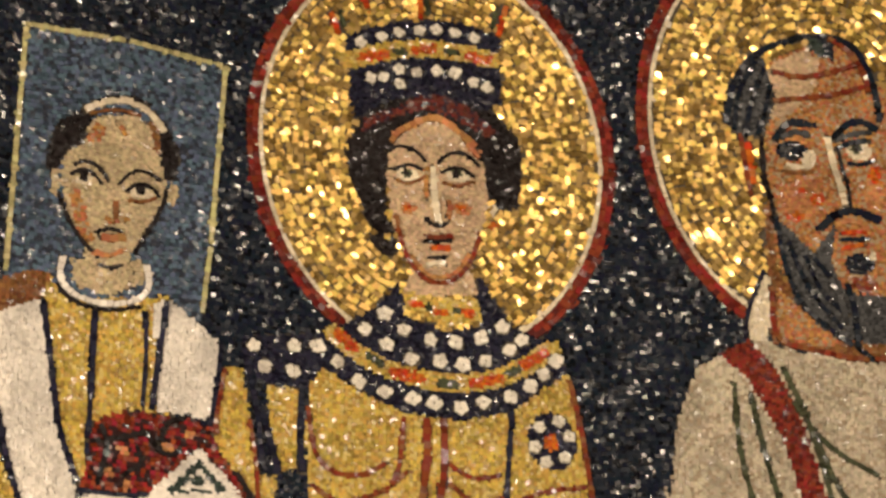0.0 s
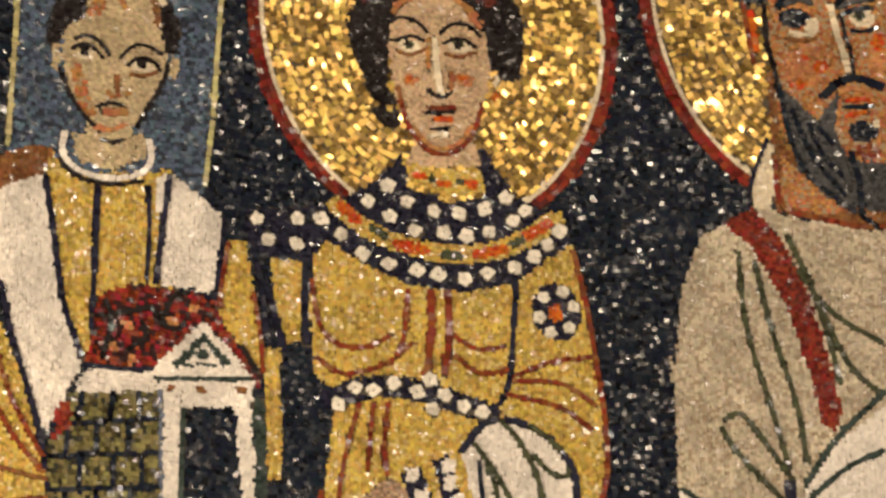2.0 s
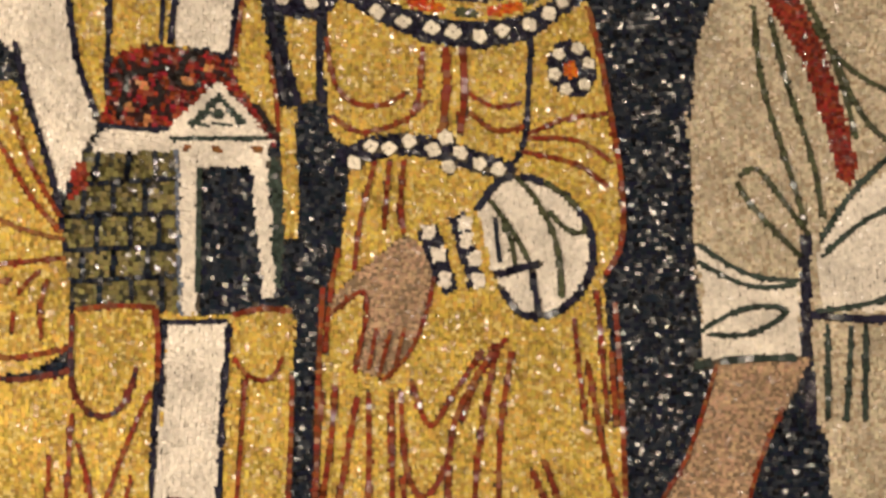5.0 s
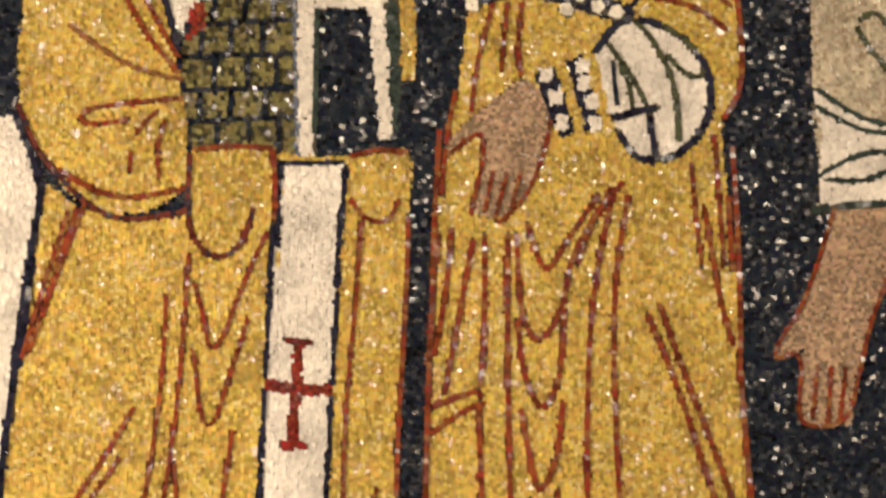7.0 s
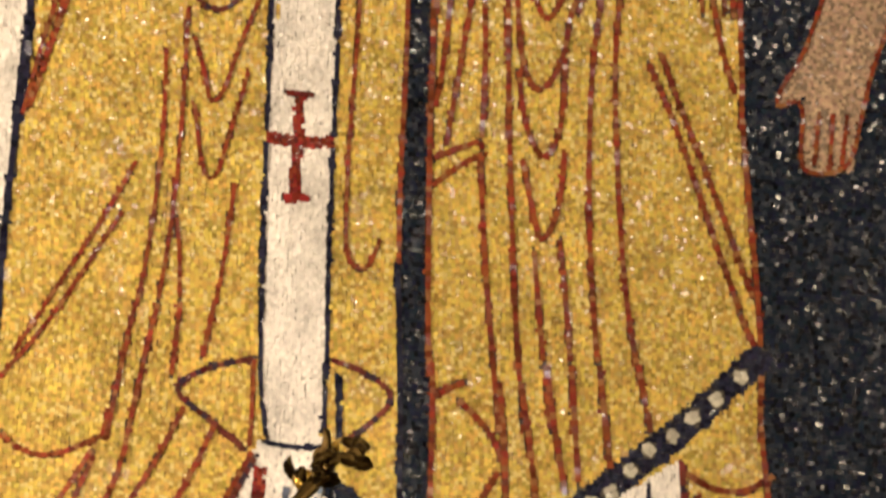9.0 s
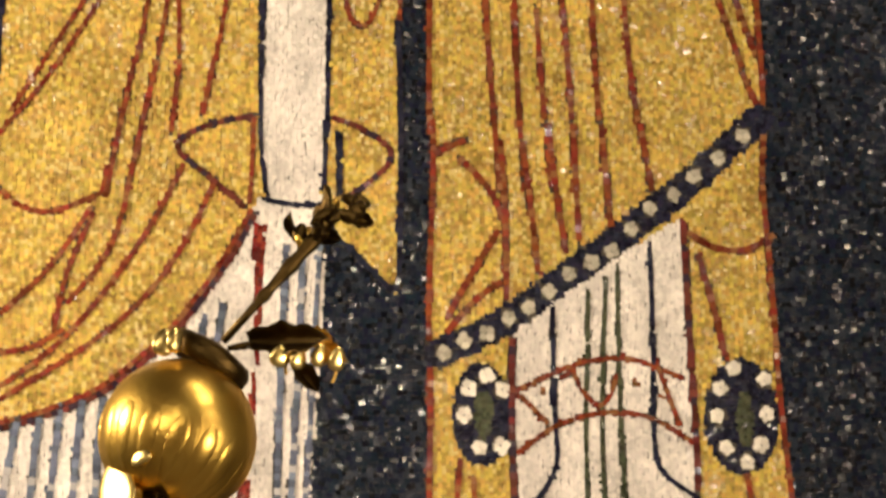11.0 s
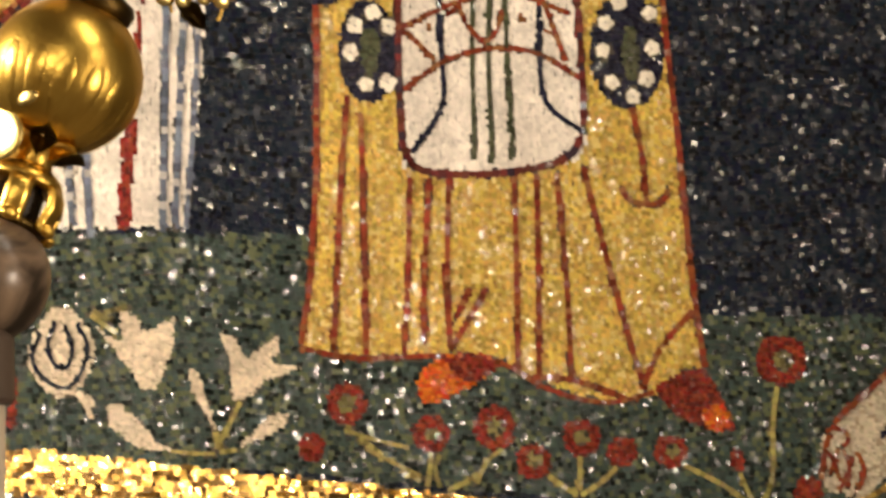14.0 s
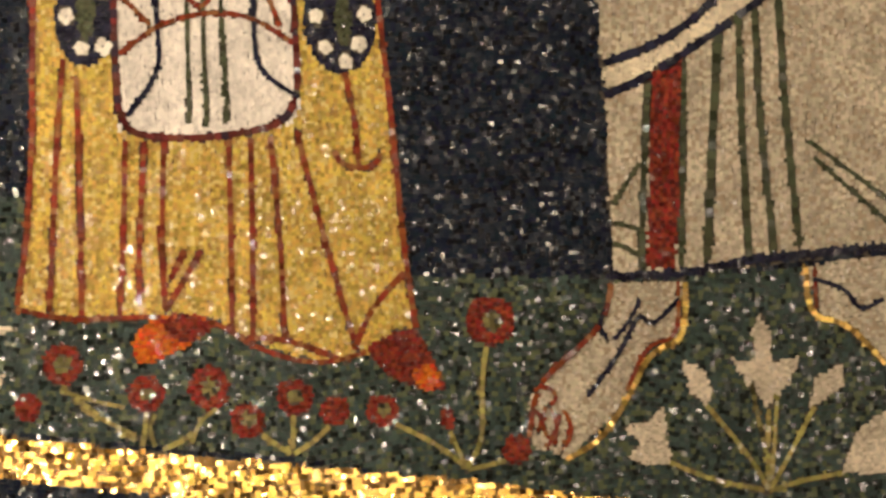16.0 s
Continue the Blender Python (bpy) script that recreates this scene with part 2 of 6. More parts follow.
def paint(mask, where, name, ink):
    ink_of[where][mask] = INKS.index(ink)
    part_of[where][mask] = part_id(name)


def fill(name, ink, corners, soft=0):
    p = np.array(corners, float) / 100
    for _ in range(soft):
        q = np.roll(p, -1, 0)
        p = np.stack([0.75 * p + 0.25 * q, 0.25 * p + 0.75 * q], 1).reshape(-1, 2)
    where = window(p[:, 0].min(), p[:, 0].max(), p[:, 1].min(), p[:, 1].max())
    xx, yy = np.meshgrid(GX[where[1]], GY[where[0]])
    inside = np.zeros(xx.shape, bool)
    for (ax, ay), (bx, by) in zip(p, np.roll(p, -1, 0)):
        if ay != by:
            inside ^= ((ay > yy) != (by > yy)) & (xx < (bx - ax) * (yy - ay) / (by - ay) + ax)
    paint(inside, where, name, ink)
    drop_lines(inside, where)


def drop_lines(mask, where):
    """Later fields cover the rows laid before them."""
    taken[where][mask] = False
    for entry in row_lines:
        keep = []
        for x, y, a in entry[3]:
            j, i = int((y - Y0) / CELL) - where[0].start, int((x - X0) / CELL) - where[1].start
            if not (0 <= j < mask.shape[0] and 0 <= i < mask.shape[1] and mask[j, i]):
                keep.append((x, y, a))
        entry[3] = keep
    for entry in pearl_spots:
        keep = []
        for x, y in entry[2]:
            j, i = int((y - Y0) / CELL) - where[0].start, int((x - X0) / CELL) - where[1].start
            if not (0 <= j < mask.shape[0] and 0 <= i < mask.shape[1] and mask[j, i]):
                keep.append((x, y))
        entry[2] = keep


def oval(name, ink, cx, cy, rx, ry):
    cx, cy, rx, ry = cx / 100, cy / 100, rx / 100, ry / 100
    where = window(cx - rx, cx + rx, cy - ry, cy + ry)
    xx, yy = np.meshgrid(GX[where[1]], GY[where[0]])
    inside = ((xx - cx) / rx) ** 2 + ((yy - cy) / ry) ** 2 < 1
    paint(inside, where, name, ink)
    drop_lines(inside, where)
    if rx > 0.12:
        rings.append((name, cx, cy, ry / rx))


def rounded(p):
    """Cut the corners of an open line twice."""
    for _ in range(2):
        if len(p) < 3:
            break
        mid = np.stack([0.75 * p[:-1] + 0.25 * p[1:], 0.25 * p[:-1] + 0.75 * p[1:]], 1).reshape(-1, 2)
        p = np.concatenate([p[:1], mid[1:-1], p[-1:]])
    return p


def line(name, ink, width, points):
    p = rounded(np.array(points, float) / 100)
    w = width / 100
    where = window(p[:, 0].min() - w, p[:, 0].max() + w, p[:, 1].min() - w, p[:, 1].max() + w)
    xx, yy = np.meshgrid(GX[where[1]], GY[where[0]])
    near, wide = np.zeros(xx.shape, bool), np.zeros(xx.shape, bool)
    for a, b in zip(p[:-1], p[1:]):
        d = b - a
        k = np.clip(((xx - a[0]) * d[0] + (yy - a[1]) * d[1]) / max(1e-9, d @ d), 0, 1)
        gap = (xx - a[0] - k * d[0]) ** 2 + (yy - a[1] - k * d[1]) ** 2
        near |= gap < (w / 2) ** 2
        wide |= gap < max(0.001, w / 2 - 0.0006) ** 2
    paint(near, where, name, ink)
    if w < 0.0115:                                  # one row of pieces along the line
        drop_lines(near, where)
        taken[where] |= wide
        steps = np.linalg.norm(np.diff(p, axis=0), axis=1)
        reach = np.concatenate([[0], np.cumsum(steps)])
        length = max(w * 1.05, 0.0062)
        spots = []
        for s in np.arange(length / 2, reach[-1], length):
            i = min(len(steps) - 1, int(np.searchsorted(reach, s) - 1))
            k = (s - reach[i]) / max(1e-9, steps[i])
            x, y = p[i] * (1 - k) + p[i + 1] * k
            spots.append((x, y, math.atan2(*(p[i + 1] - p[i])[::-1])))
        row_lines.append([name, ink, w, spots, length])
    else:
        drop_lines(near, where)


def halo_rim(name, cx, cy, rx, ry):
    """Two close rows of red pieces round a halo, and a pale row inside them."""
    for out in (-0.38, 0.38):
        turn = [2 * math.pi * k / 40 for k in range(41)]
        line(name, "red", 0.84, [(cx + (rx + out) * math.cos(a), cy + (ry + out) * math.sin(a)) for a in turn])
    line(name, "bone", 0.62, [(cx + (rx - 1.12) * math.cos(a), cy + (ry - 1.12) * math.sin(a)) for a in turn])


def pearls(name, radius, places):
    pearl_spots.append([name, radius / 100, [(x / 100, y / 100) for x, y in places]])


def draw_ground():
    # dark field, meadow and gold border band
    fill("meadow", "meadow", [(-72.7, -98.5), (-48.6, -98), (-2.7, -97.4), (42, -106.3), (66.4, -106.7), (93.1, -105.8), (119.7, -105.1), (118.3, -140), (65.6, -132.8), (26, -126.8), (-6.3, -123.5), (-19.1, -122.8), (-37.8, -120.9), (-62.1, -118.9)])
    fill("lower_field", "night", [(118.2, -141.3), (117.2, -167.3), (-49.6, -160.1), (-62.1, -120.7), (-37.8, -126), (-19.2, -128.3), (-6.3, -128.8), (25.9, -132.6), (58.8, -136.9)])
    fill("border_band", "gold_leaf", [(-62.1, -118), (-37.8, -120.7), (-19.1, -122.6), (-3.6, -124.3), (22, -127.1), (47.9, -129.8), (59, -131.5), (92.1, -135.7), (118.3, -138.7), (118.1, -143.9), (91.9, -141.3), (58.8, -136.9), (25.9, -132.6), (-6.3, -128.8), (-19.2, -128.3), (-37.8, -125.5), (-62.1, -122.4)])


def draw_giver():
    # figure with a square nimbus, gold chasuble and white stole
    fill("giver.nimbus", "slate", [(-38, 95.2), (-24.3, 95.6), (-11.6, 94.7), (-12.2, 69.7), (-13.7, 57.6), (-38.8, 52.7), (-38.8, 59.6), (-38.4, 79.6)])
    line("giver.nimbus", "straw", 0.69, [(-38.6, 59.7), (-38, 95)])
    line("giver.nimbus", "straw", 0.69, [(-38, 95), (-24.3, 95.8)])
    line("giver.nimbus", "straw", 0.69, [(-24.3, 95.8), (-11.6, 94.7)])
    line("giver.nimbus", "straw", 0.69, [(-11.6, 94.7), (-12.8, 68)])
    line("giver.nimbus", "straw", 0.69, [(-12.8, 68), (-13.6, 58.8)])
    fill("giver.chasuble", "ochre", [(-39.4, 57.9), (-33.2, 60.6), (-31.6, 57.9), (-21, 59.1), (-18.1, 60.4), (-14.4, 54.8), (-17.7, 43.5), (-27.2, 33.1), (-34, 31.9), (-38.6, 41.4)])
    fill("giver.chasuble", "umber", [(-47.7, 54.5), (-39.4, 58.5), (-35.3, 60.4), (-32.8, 60.4), (-34.1, 56.7), (-39.2, 52.9), (-47.3, 48.6)])
    fill("giver.chasuble", "ochre", [(-46.6, 35.4), (-38.4, 36.3), (-36.4, 31.5), (-32.5, 21.3), (-30.6, 15.1), (-31.9, 13.7), (-37.1, 9.4), (-45, 8.2)])
    fill("giver.chasuble", "ochre", [(-50.8, 34.5), (-36.4, 35.8), (-32.5, 22), (-31.6, 15.7), (-30.7, 8.8), (-31.2, 3.2), (-37.7, -0.9), (-44.5, 0.5), (-48.7, 5.3), (-51.4, 11.8), (-51.5, 21.5)], 1)
    fill("giver.chasuble", "ochre", [(-47.2, 2.1), (-43.8, -0.1), (-37.7, -1.2), (-31.1, 0.4), (-30.7, 8.8), (-20.5, 10.6), (-4.7, 12.1), (-3.9, 10.6), (-4, 1.6), (-4.3, 0.7), (-5.8, -25.5), (-5.6, -46.7), (-5.6, -49.5), (-5.5, -55.9), (-5.7, -64.3), (-8.5, -61.6), (-12.4, -58.2), (-14, -54.5), (-22.1, -55.3), (-25.3, -61.5), (-31, -69.4), (-36.7, -74.7), (-41.1, -77.7), (-50.4, -81.2), (-65.7, -83.6), (-66.7, -41.9), (-51.4, -39), (-50.6, -24.7), (-49.8, -11.4), (-47.9, 2.3)])
    fill("giver.pallium", "white", [(-47.5, 51.2), (-39.2, 53.7), (-34.1, 56.7), (-32.3, 48.6), (-30.9, 39.8), (-27.9, 33), (-32.3, 22.8), (-36.9, 34.3), (-38.5, 39.9), (-47.2, 47.1)])
    fill("giver.pallium", "white", [(-19.9, 59.2), (-17.7, 59.8), (-14.5, 57.5), (-11, 54.7), (-11.7, 44.4), (-18.8, 44.5)])
    fill("giver.pallium", "white", [(-72.4, -0.6), (-57.1, 6.3), (-51.7, 10), (-47.6, 2.4), (-48.6, -5.2), (-49.2, -14), (-50.8, -27.3), (-52.3, -36.5), (-69.8, -38.7)])
    line("giver.pallium", "navy", 0.76, [(-33.7, 56.7), (-32.3, 48.6), (-30.9, 39.8), (-28.2, 33.3)])
    line("giver.pallium", "navy", 0.76, [(-38.6, 41.4), (-36.9, 34.3), (-34.6, 28.2), (-32.8, 22.4), (-31.6, 15.1)])
    line("giver.pallium", "navy", 0.76, [(-18.1, 59.5), (-18.8, 52.5), (-19.5, 44.8)])
    line("giver.pallium", "navy", 0.61, [(-20.8, 57.6), (-20.4, 50.7), (-20.7, 44.6)])
    line("giver.pallium", "navy", 0.61, [(-11, 54.7), (-11.3, 50.6), (-12, 44)])
    line("giver.chasuble", "navy", 0.69, [(-27.1, 56.8), (-27.1, 47.3), (-27.3, 36.7)])
    line("giver.pallium", "navy", 0.84, [(-51.7, 10), (-48, 2.3), (-48.6, -5.2), (-49.2, -14), (-50.7, -27.3), (-51.4, -35.1)])
    line("giver.pallium", "navy", 0.76, [(-47.9, 2.3), (-49.5, -10.7), (-50.5, -23.4), (-51.5, -37.7), (-51.8, -45.3)])
    line("giver.chasuble", "rust", 0.61, [(-42.5, 31.8), (-39.5, 27.3), (-35.9, 21.5), (-32.3, 18.1)])
    line("giver.chasuble", "rust", 0.61, [(-38.7, 32.5), (-36.8, 27), (-34.9, 23.8), (-32.4, 19.9)])
    line("giver.chasuble", "umber", 0.53, [(-45.8, 21.9), (-39.2, 18.1), (-35.7, 17.6), (-32, 17.2)])
    line("giver.chasuble", "rust", 0.61, [(-31.7, 14.9), (-38.3, 13.4), (-43.6, 11.7), (-43.9, 10.1), (-41.5, 10.1), (-37.9, 11.4)])
    line("giver.chasuble", "rust", 0.53, [(-34.9, 12.7), (-36.1, 11.5), (-37.1, 9.8)])
    line("giver.chasuble", "rust", 0.53, [(-33.8, 11.9), (-34.7, 8.2), (-34.3, 4.5)])
    line("giver.chasuble", "rust", 0.53, [(-37.7, 7.4), (-37.8, 4.8)])
    line("giver.chasuble", "rust", 0.69, [(-47, 4.2), (-41.2, 1.7), (-37.2, 1.7), (-31.2, 3.8)])
    line("giver.chasuble", "maroon", 0.66, [(-51.3, 11.1), (-48.7, 5.3), (-42.4, -0.2), (-37.7, -1.2), (-31.1, 1)])
    line("giver.chasuble", "rust", 0.51, [(-11.2, 5), (-9.8, 2.7), (-6.7, 2.5), (-5.4, 5.6)])
    line("giver.chasuble", "rust", 0.61, [(-43.8, -0.4), (-46.6, -10.6), (-49.2, -18.6)])
    line("giver.chasuble", "rust", 0.53, [(-42.9, 0.3), (-45.9, -8.9), (-48.6, -17.9)])
    line("giver.chasuble", "rust", 0.53, [(-44.8, -1), (-47.8, -11.8), (-49.5, -19)])
    line("giver.chasuble", "rust", 0.53, [(-36.3, -23), (-39.5, -29.3), (-45, -38.3), (-49.9, -46.4)])
    line("giver.chasuble", "rust", 0.53, [(-37.8, -29.1), (-41.9, -36), (-46.2, -42.9), (-51.1, -49)])
    line("giver.chasuble", "rust", 0.53, [(-33, -9.3), (-33.1, -19.4), (-34.8, -34.7), (-37.4, -45.9), (-39.5, -54.3)])
    line("giver.chasuble", "rust", 0.53, [(-30.5, -4.2), (-30.9, -15.8), (-31.7, -27.2), (-33.4, -39.1), (-36.3, -52.7)])
    line("giver.chasuble", "rust", 0.53, [(-31.5, -29.1), (-30.9, -34.3), (-31.2, -43.4)])
    line("giver.chasuble", "rust", 0.53, [(-29.7, -7.5), (-28.3, -12.1), (-27.8, -15.4), (-26.3, -14.2), (-24.7, -9), (-23.1, -4.7), (-21.3, -0.4)])
    line("giver.chasuble", "rust", 0.53, [(-29.6, -15.6), (-28.8, -22.2), (-27.8, -24.5), (-26.6, -23.3), (-25.5, -18.5), (-24.3, -15), (-23.3, -10.9)])
    line("giver.chasuble", "rust", 0.53, [(-24.8, -24.5), (-26, -34.5), (-28.1, -45.1)])
    line("giver.chasuble", "rust", 0.53, [(-9.9, 2.3), (-10.4, -6.8), (-11.3, -17.2), (-11.7, -26), (-11.7, -32), (-10.5, -33.4), (-9, -33.1), (-7.7, -29.7)])
    line("giver.chasuble", "rust", 0.61, [(-50.8, -55.2), (-48.9, -57), (-45.1, -57.5), (-39.5, -54.6)])
    line("giver.chasuble", "rust", 0.61, [(-36.1, -39.4), (-38.2, -49.8), (-39.1, -54.9)])
    line("giver.chasuble", "rust", 0.61, [(-33.5, -39.2), (-35.7, -48.9), (-37.8, -60.4), (-43.1, -67)])
    line("giver.chasuble", "rust", 0.61, [(-40.7, -56.3), (-45, -63.4), (-50.6, -68.8)])
    line("giver.chasuble", "rust", 0.61, [(-40.4, -56.9), (-43.5, -63.9), (-44.6, -70.2)])
    line("giver.chasuble", "rust", 0.61, [(-30.5, -51.1), (-33.7, -57.6), (-39.3, -66.1), (-44.3, -72), (-50.5, -76.7)])
    line("giver.chasuble", "rust", 0.61, [(-26.6, -52.1), (-30.5, -60.6), (-35.5, -67.2), (-42.4, -72.8), (-50.5, -78)])
    line("giver.chasuble", "rust", 0.61, [(-50.5, -73), (-46.8, -72.2), (-43.7, -70.1)])
    line("giver.chasuble", "rust", 0.61, [(-30.9, -38.9), (-31.8, -47.3)])
    line("giver.chasuble", "rust", 0.61, [(-27, -38.6), (-28.3, -45.1)])
    line("giver.chasuble", "maroon", 0.66, [(-21.8, -44.5), (-27.3, -45.8), (-32.2, -48.6), (-27.9, -51.6), (-23.4, -54.9)])
    line("giver.chasuble", "maroon", 0.66, [(-14, -44), (-9.7, -45.1), (-5.5, -48), (-9.8, -52), (-12, -53.6)])
    line("giver.chasuble", "rust", 0.53, [(-22.3, -44.7), (-22.5, -49.9), (-22.8, -54.4)])
    line("giver.chasuble", "rust", 0.61, [(-4.3, 3.5), (-4.4, -6.3), (-5.5, -25.5), (-5.6, -44.1)])
    line("giver.chasuble", "navy", 0.69, [(-5.7, -32.4), (-5.4, -40.3), (-5.4, -49.5), (-5.5, -57.9), (-5.7, -64.3), (-8.5, -61.6), (-11.7, -58.5)])
    fill("giver.tunic", "white", [(-65.7, -83.6), (-50.4, -81.4), (-41.1, -77.9), (-36.7, -74.9), (-31, -69.6), (-25.3, -61.7), (-22.1, -54.8), (-21.5, -53.6), (-14, -52.9), (-14.2, -66), (-15, -78.6), (-16.3, -91.8), (-17, -96.9), (-33.1, -97.5), (-66.7, -98.6)])
    line("giver.chasuble", "maroon", 0.66, [(-65.7, -83.7), (-50.4, -81.4), (-41.1, -77.9), (-36.7, -74.9), (-31, -69.6), (-25.3, -61.8), (-22.1, -55.7)])
    line("giver.chasuble", "rust", 0.61, [(-65.7, -83.1), (-50.4, -80.8), (-41.1, -77.2), (-37, -74.3), (-31.4, -69.2), (-25.8, -61.4), (-22.6, -55.4)])
    line("giver.tunic", "haze", 0.78, [(-48.5, -80.3), (-49.5, -86.1), (-50.1, -89.8)])
    line("giver.tunic", "haze", 0.78, [(-46, -79.6), (-46.7, -86), (-47.8, -98.7)])
    line("giver.tunic", "haze", 0.78, [(-43.7, -78.5), (-44.5, -85.9), (-45.3, -98)])
    line("giver.tunic", "haze", 0.78, [(-41.3, -77.5), (-41.9, -83.3), (-42.8, -97.9)])
    line("giver.tunic", "haze", 0.78, [(-39, -77.1), (-39.6, -83.2), (-40, -97.8)])
    line("giver.tunic", "haze", 0.78, [(-36.7, -75.7), (-37, -83.1), (-37.5, -97.7)])
    line("giver.tunic", "haze", 0.78, [(-28.2, -82.7), (-28.1, -91.3), (-27.8, -98)])
    line("giver.tunic", "haze", 0.78, [(-30.3, -85.3), (-30.2, -91.4), (-29.8, -96.9)])
    line("giver.tunic", "haze", 0.78, [(-18.5, -59), (-19, -69.8), (-19.3, -82.4), (-19.7, -97.2)])
    line("giver.tunic", "haze", 0.78, [(-16.7, -58.9), (-16.9, -69.7), (-17.6, -82.3), (-18.3, -96.9)])
    line("giver.tunic", "haze", 0.6, [(-14.7, -58.8), (-15.4, -70.9), (-15.8, -82.2), (-17.1, -97.2)])
    line("giver.tunic", "haze", 0.78, [(-25.6, -66.1), (-26.3, -70.2)])
    line("giver.tunic", "haze", 0.78, [(-27.7, -67.8), (-28.2, -70.3)])
    fill("giver.tunic", "red", [(-22.4, -56.9), (-20.9, -56.8), (-21.4, -68.2), (-21.9, -75.8), (-22.7, -85.8), (-22.3, -84.7), (-23.4, -97.3), (-24.8, -97.4), (-23.9, -84.7), (-23.6, -82.1), (-22.2, -73.3), (-22, -64.5)])
    fill("giver.stole", "white", [(-19.4, 8.4), (-12.1, 9.4), (-12.6, -3.6), (-12.3, 6.9), (-13.1, -13.9), (-13.7, -27.5), (-14.1, -44), (-14.2, -40.9), (-14.5, -52.2), (-16, -54.3), (-20.8, -54.4), (-21.8, -47.2), (-21.3, -41.3), (-21.4, -28.2), (-20.7, -7.9), (-20.2, 6), (-19.8, -4.4)])
    line("giver.stole", "navy", 0.56, [(-19.8, 8.2), (-20, -4.4), (-20.3, 6), (-20.8, -7.9), (-21.4, -28.2), (-21.6, -45.2), (-21.6, -47.2), (-20.8, -54.1)])
    line("giver.stole", "navy", 0.56, [(-11.9, 9.2), (-12.3, -0.7), (-12.3, 6.9), (-13, -13.9), (-13.6, -27.5), (-13.9, -44.6), (-14, -46.7), (-14.3, -52.5)])
    line("giver.stole", "navy", 0.61, [(-12.4, -46), (-12.4, -53.1)])
    line("giver.stole", "navy", 0.6, [(-21.2, -54), (-18.3, -54.4), (-14.3, -54.3)])
    line("giver.stole", "red", 1.29, [(-17.1, -13.6), (-17.5, -19.1), (-17.8, -24.8)])
    line("giver.stole", "red", 1.43, [(-20.7, -18.7), (-17.2, -18.9), (-13.5, -18.5)])
    line("giver.stole", "red", 0.76, [(-18.7, -13.1), (-15.8, -13.1)])
    line("giver.stole", "red", 0.91, [(-19, -25.5), (-16.6, -25.5)])
    fill("giver.neckband", "dun", [(-30.7, 62.8), (-21.5, 64.5), (-20.9, 61.9), (-25.2, 58.7), (-29.9, 59.4)])
    line("giver.neckband", "white", 0.84, [(-31.5, 63), (-32, 60), (-29.8, 57.9), (-25.6, 57.5), (-21.7, 58.8), (-20.3, 61.2), (-20.9, 63.8)])
    line("giver.neckband", "brown", 0.51, [(-32.2, 59.3), (-30.2, 57), (-25.5, 56.7), (-21.3, 58.1)])
    fill("giver.head", "dun", [(-29.2, 60.1), (-28.7, 64.9), (-23.4, 66), (-22.1, 61.5)])
    fill("giver.head", "dun", [(-32.5, 75.3), (-31.9, 77.8), (-29.5, 80.8), (-28.9, 83.3), (-26, 84.8), (-21.6, 84.9), (-20.2, 81.2), (-19.3, 78.1), (-18.8, 75.8), (-19.3, 72.4), (-20.8, 69.3), (-22.6, 65.4), (-24.7, 63.2), (-27.6, 63.8), (-30.3, 66.6), (-31.7, 69.8)], 1)
    fill("giver.head", "brown", [(-34.4, 74.4), (-34.3, 78.5), (-32.7, 82.2), (-29.7, 85.1), (-28.4, 84.4), (-29.4, 81.7), (-29.5, 79.6), (-31.9, 77.7), (-32.9, 74.5)])
    fill("giver.head", "brown", [(-21.5, 86.9), (-19.2, 84.7), (-17.2, 81), (-17.3, 76.5), (-19, 76.4), (-19.9, 80.5), (-21.2, 83.5)])
    fill("giver.head", "umber", [(-21.4, 84.7), (-20.1, 84.1), (-19.6, 80.1), (-20.5, 80.3)])
    line("giver.head", "brown", 0.53, [(-29.7, 84.9), (-26.1, 87.4), (-21.5, 87.1)])
    oval("giver.head", "dun", -33.1, 73.1, 0.7, 2)
    oval("giver.head", "dun", -17.9, 74.7, 0.7, 1.8)
    line("giver.head", "brown", 0.53, [(-32.6, 71.6), (-31.4, 68.7), (-29.5, 65.9), (-27.3, 64)])
    line("giver.head", "brown", 0.53, [(-18.7, 75), (-19.3, 72), (-20.8, 69.1), (-22.5, 65.4)])
    line("giver.head", "bone", 0.9, [(-29.6, 84.4), (-28.2, 85.5), (-26.2, 86.6), (-23.9, 86.9), (-22.1, 86.4), (-20.5, 85), (-19.5, 83.6)])
    line("giver.head", "umber", 0.46, [(-29, 84), (-26.5, 85.1), (-24.3, 85.4), (-22.4, 85)])
    fill("giver.head", "tan", [(-31.3, 73.9), (-30, 73), (-29.2, 71.1), (-28.5, 68.5), (-27.3, 65.9), (-28.9, 65.2), (-30.3, 68.1)], 1)
    fill("giver.head", "tan", [(-29.3, 81.7), (-27.5, 83.3), (-26.7, 81.8), (-28.1, 79.9), (-29, 79.7)], 1)
    line("giver.head", "tan", 0.6, [(-25.4, 83.5), (-24.3, 81.9)])
    oval("giver.head", "bone", -29.3, 74.3, 1.26, 0.72)
    oval("giver.head", "brown", -29.4, 74.7, 0.58, 0.64)
    line("giver.head", "brown", 0.46, [(-31.1, 74.8), (-29.7, 75.9), (-28.3, 75.6), (-27.1, 74.2)])
    oval("giver.head", "bone", -21.9, 73.9, 1.45, 0.80)
    oval("giver.head", "brown", -22, 74.4, 0.67, 0.64)
    line("giver.head", "brown", 0.46, [(-24, 73.7), (-22.8, 75.1), (-21.2, 75.4), (-19.7, 74.2)])
    line("giver.head", "umber", 0.46, [(-23.5, 72.8), (-21.9, 72.6), (-20.1, 73.6)])
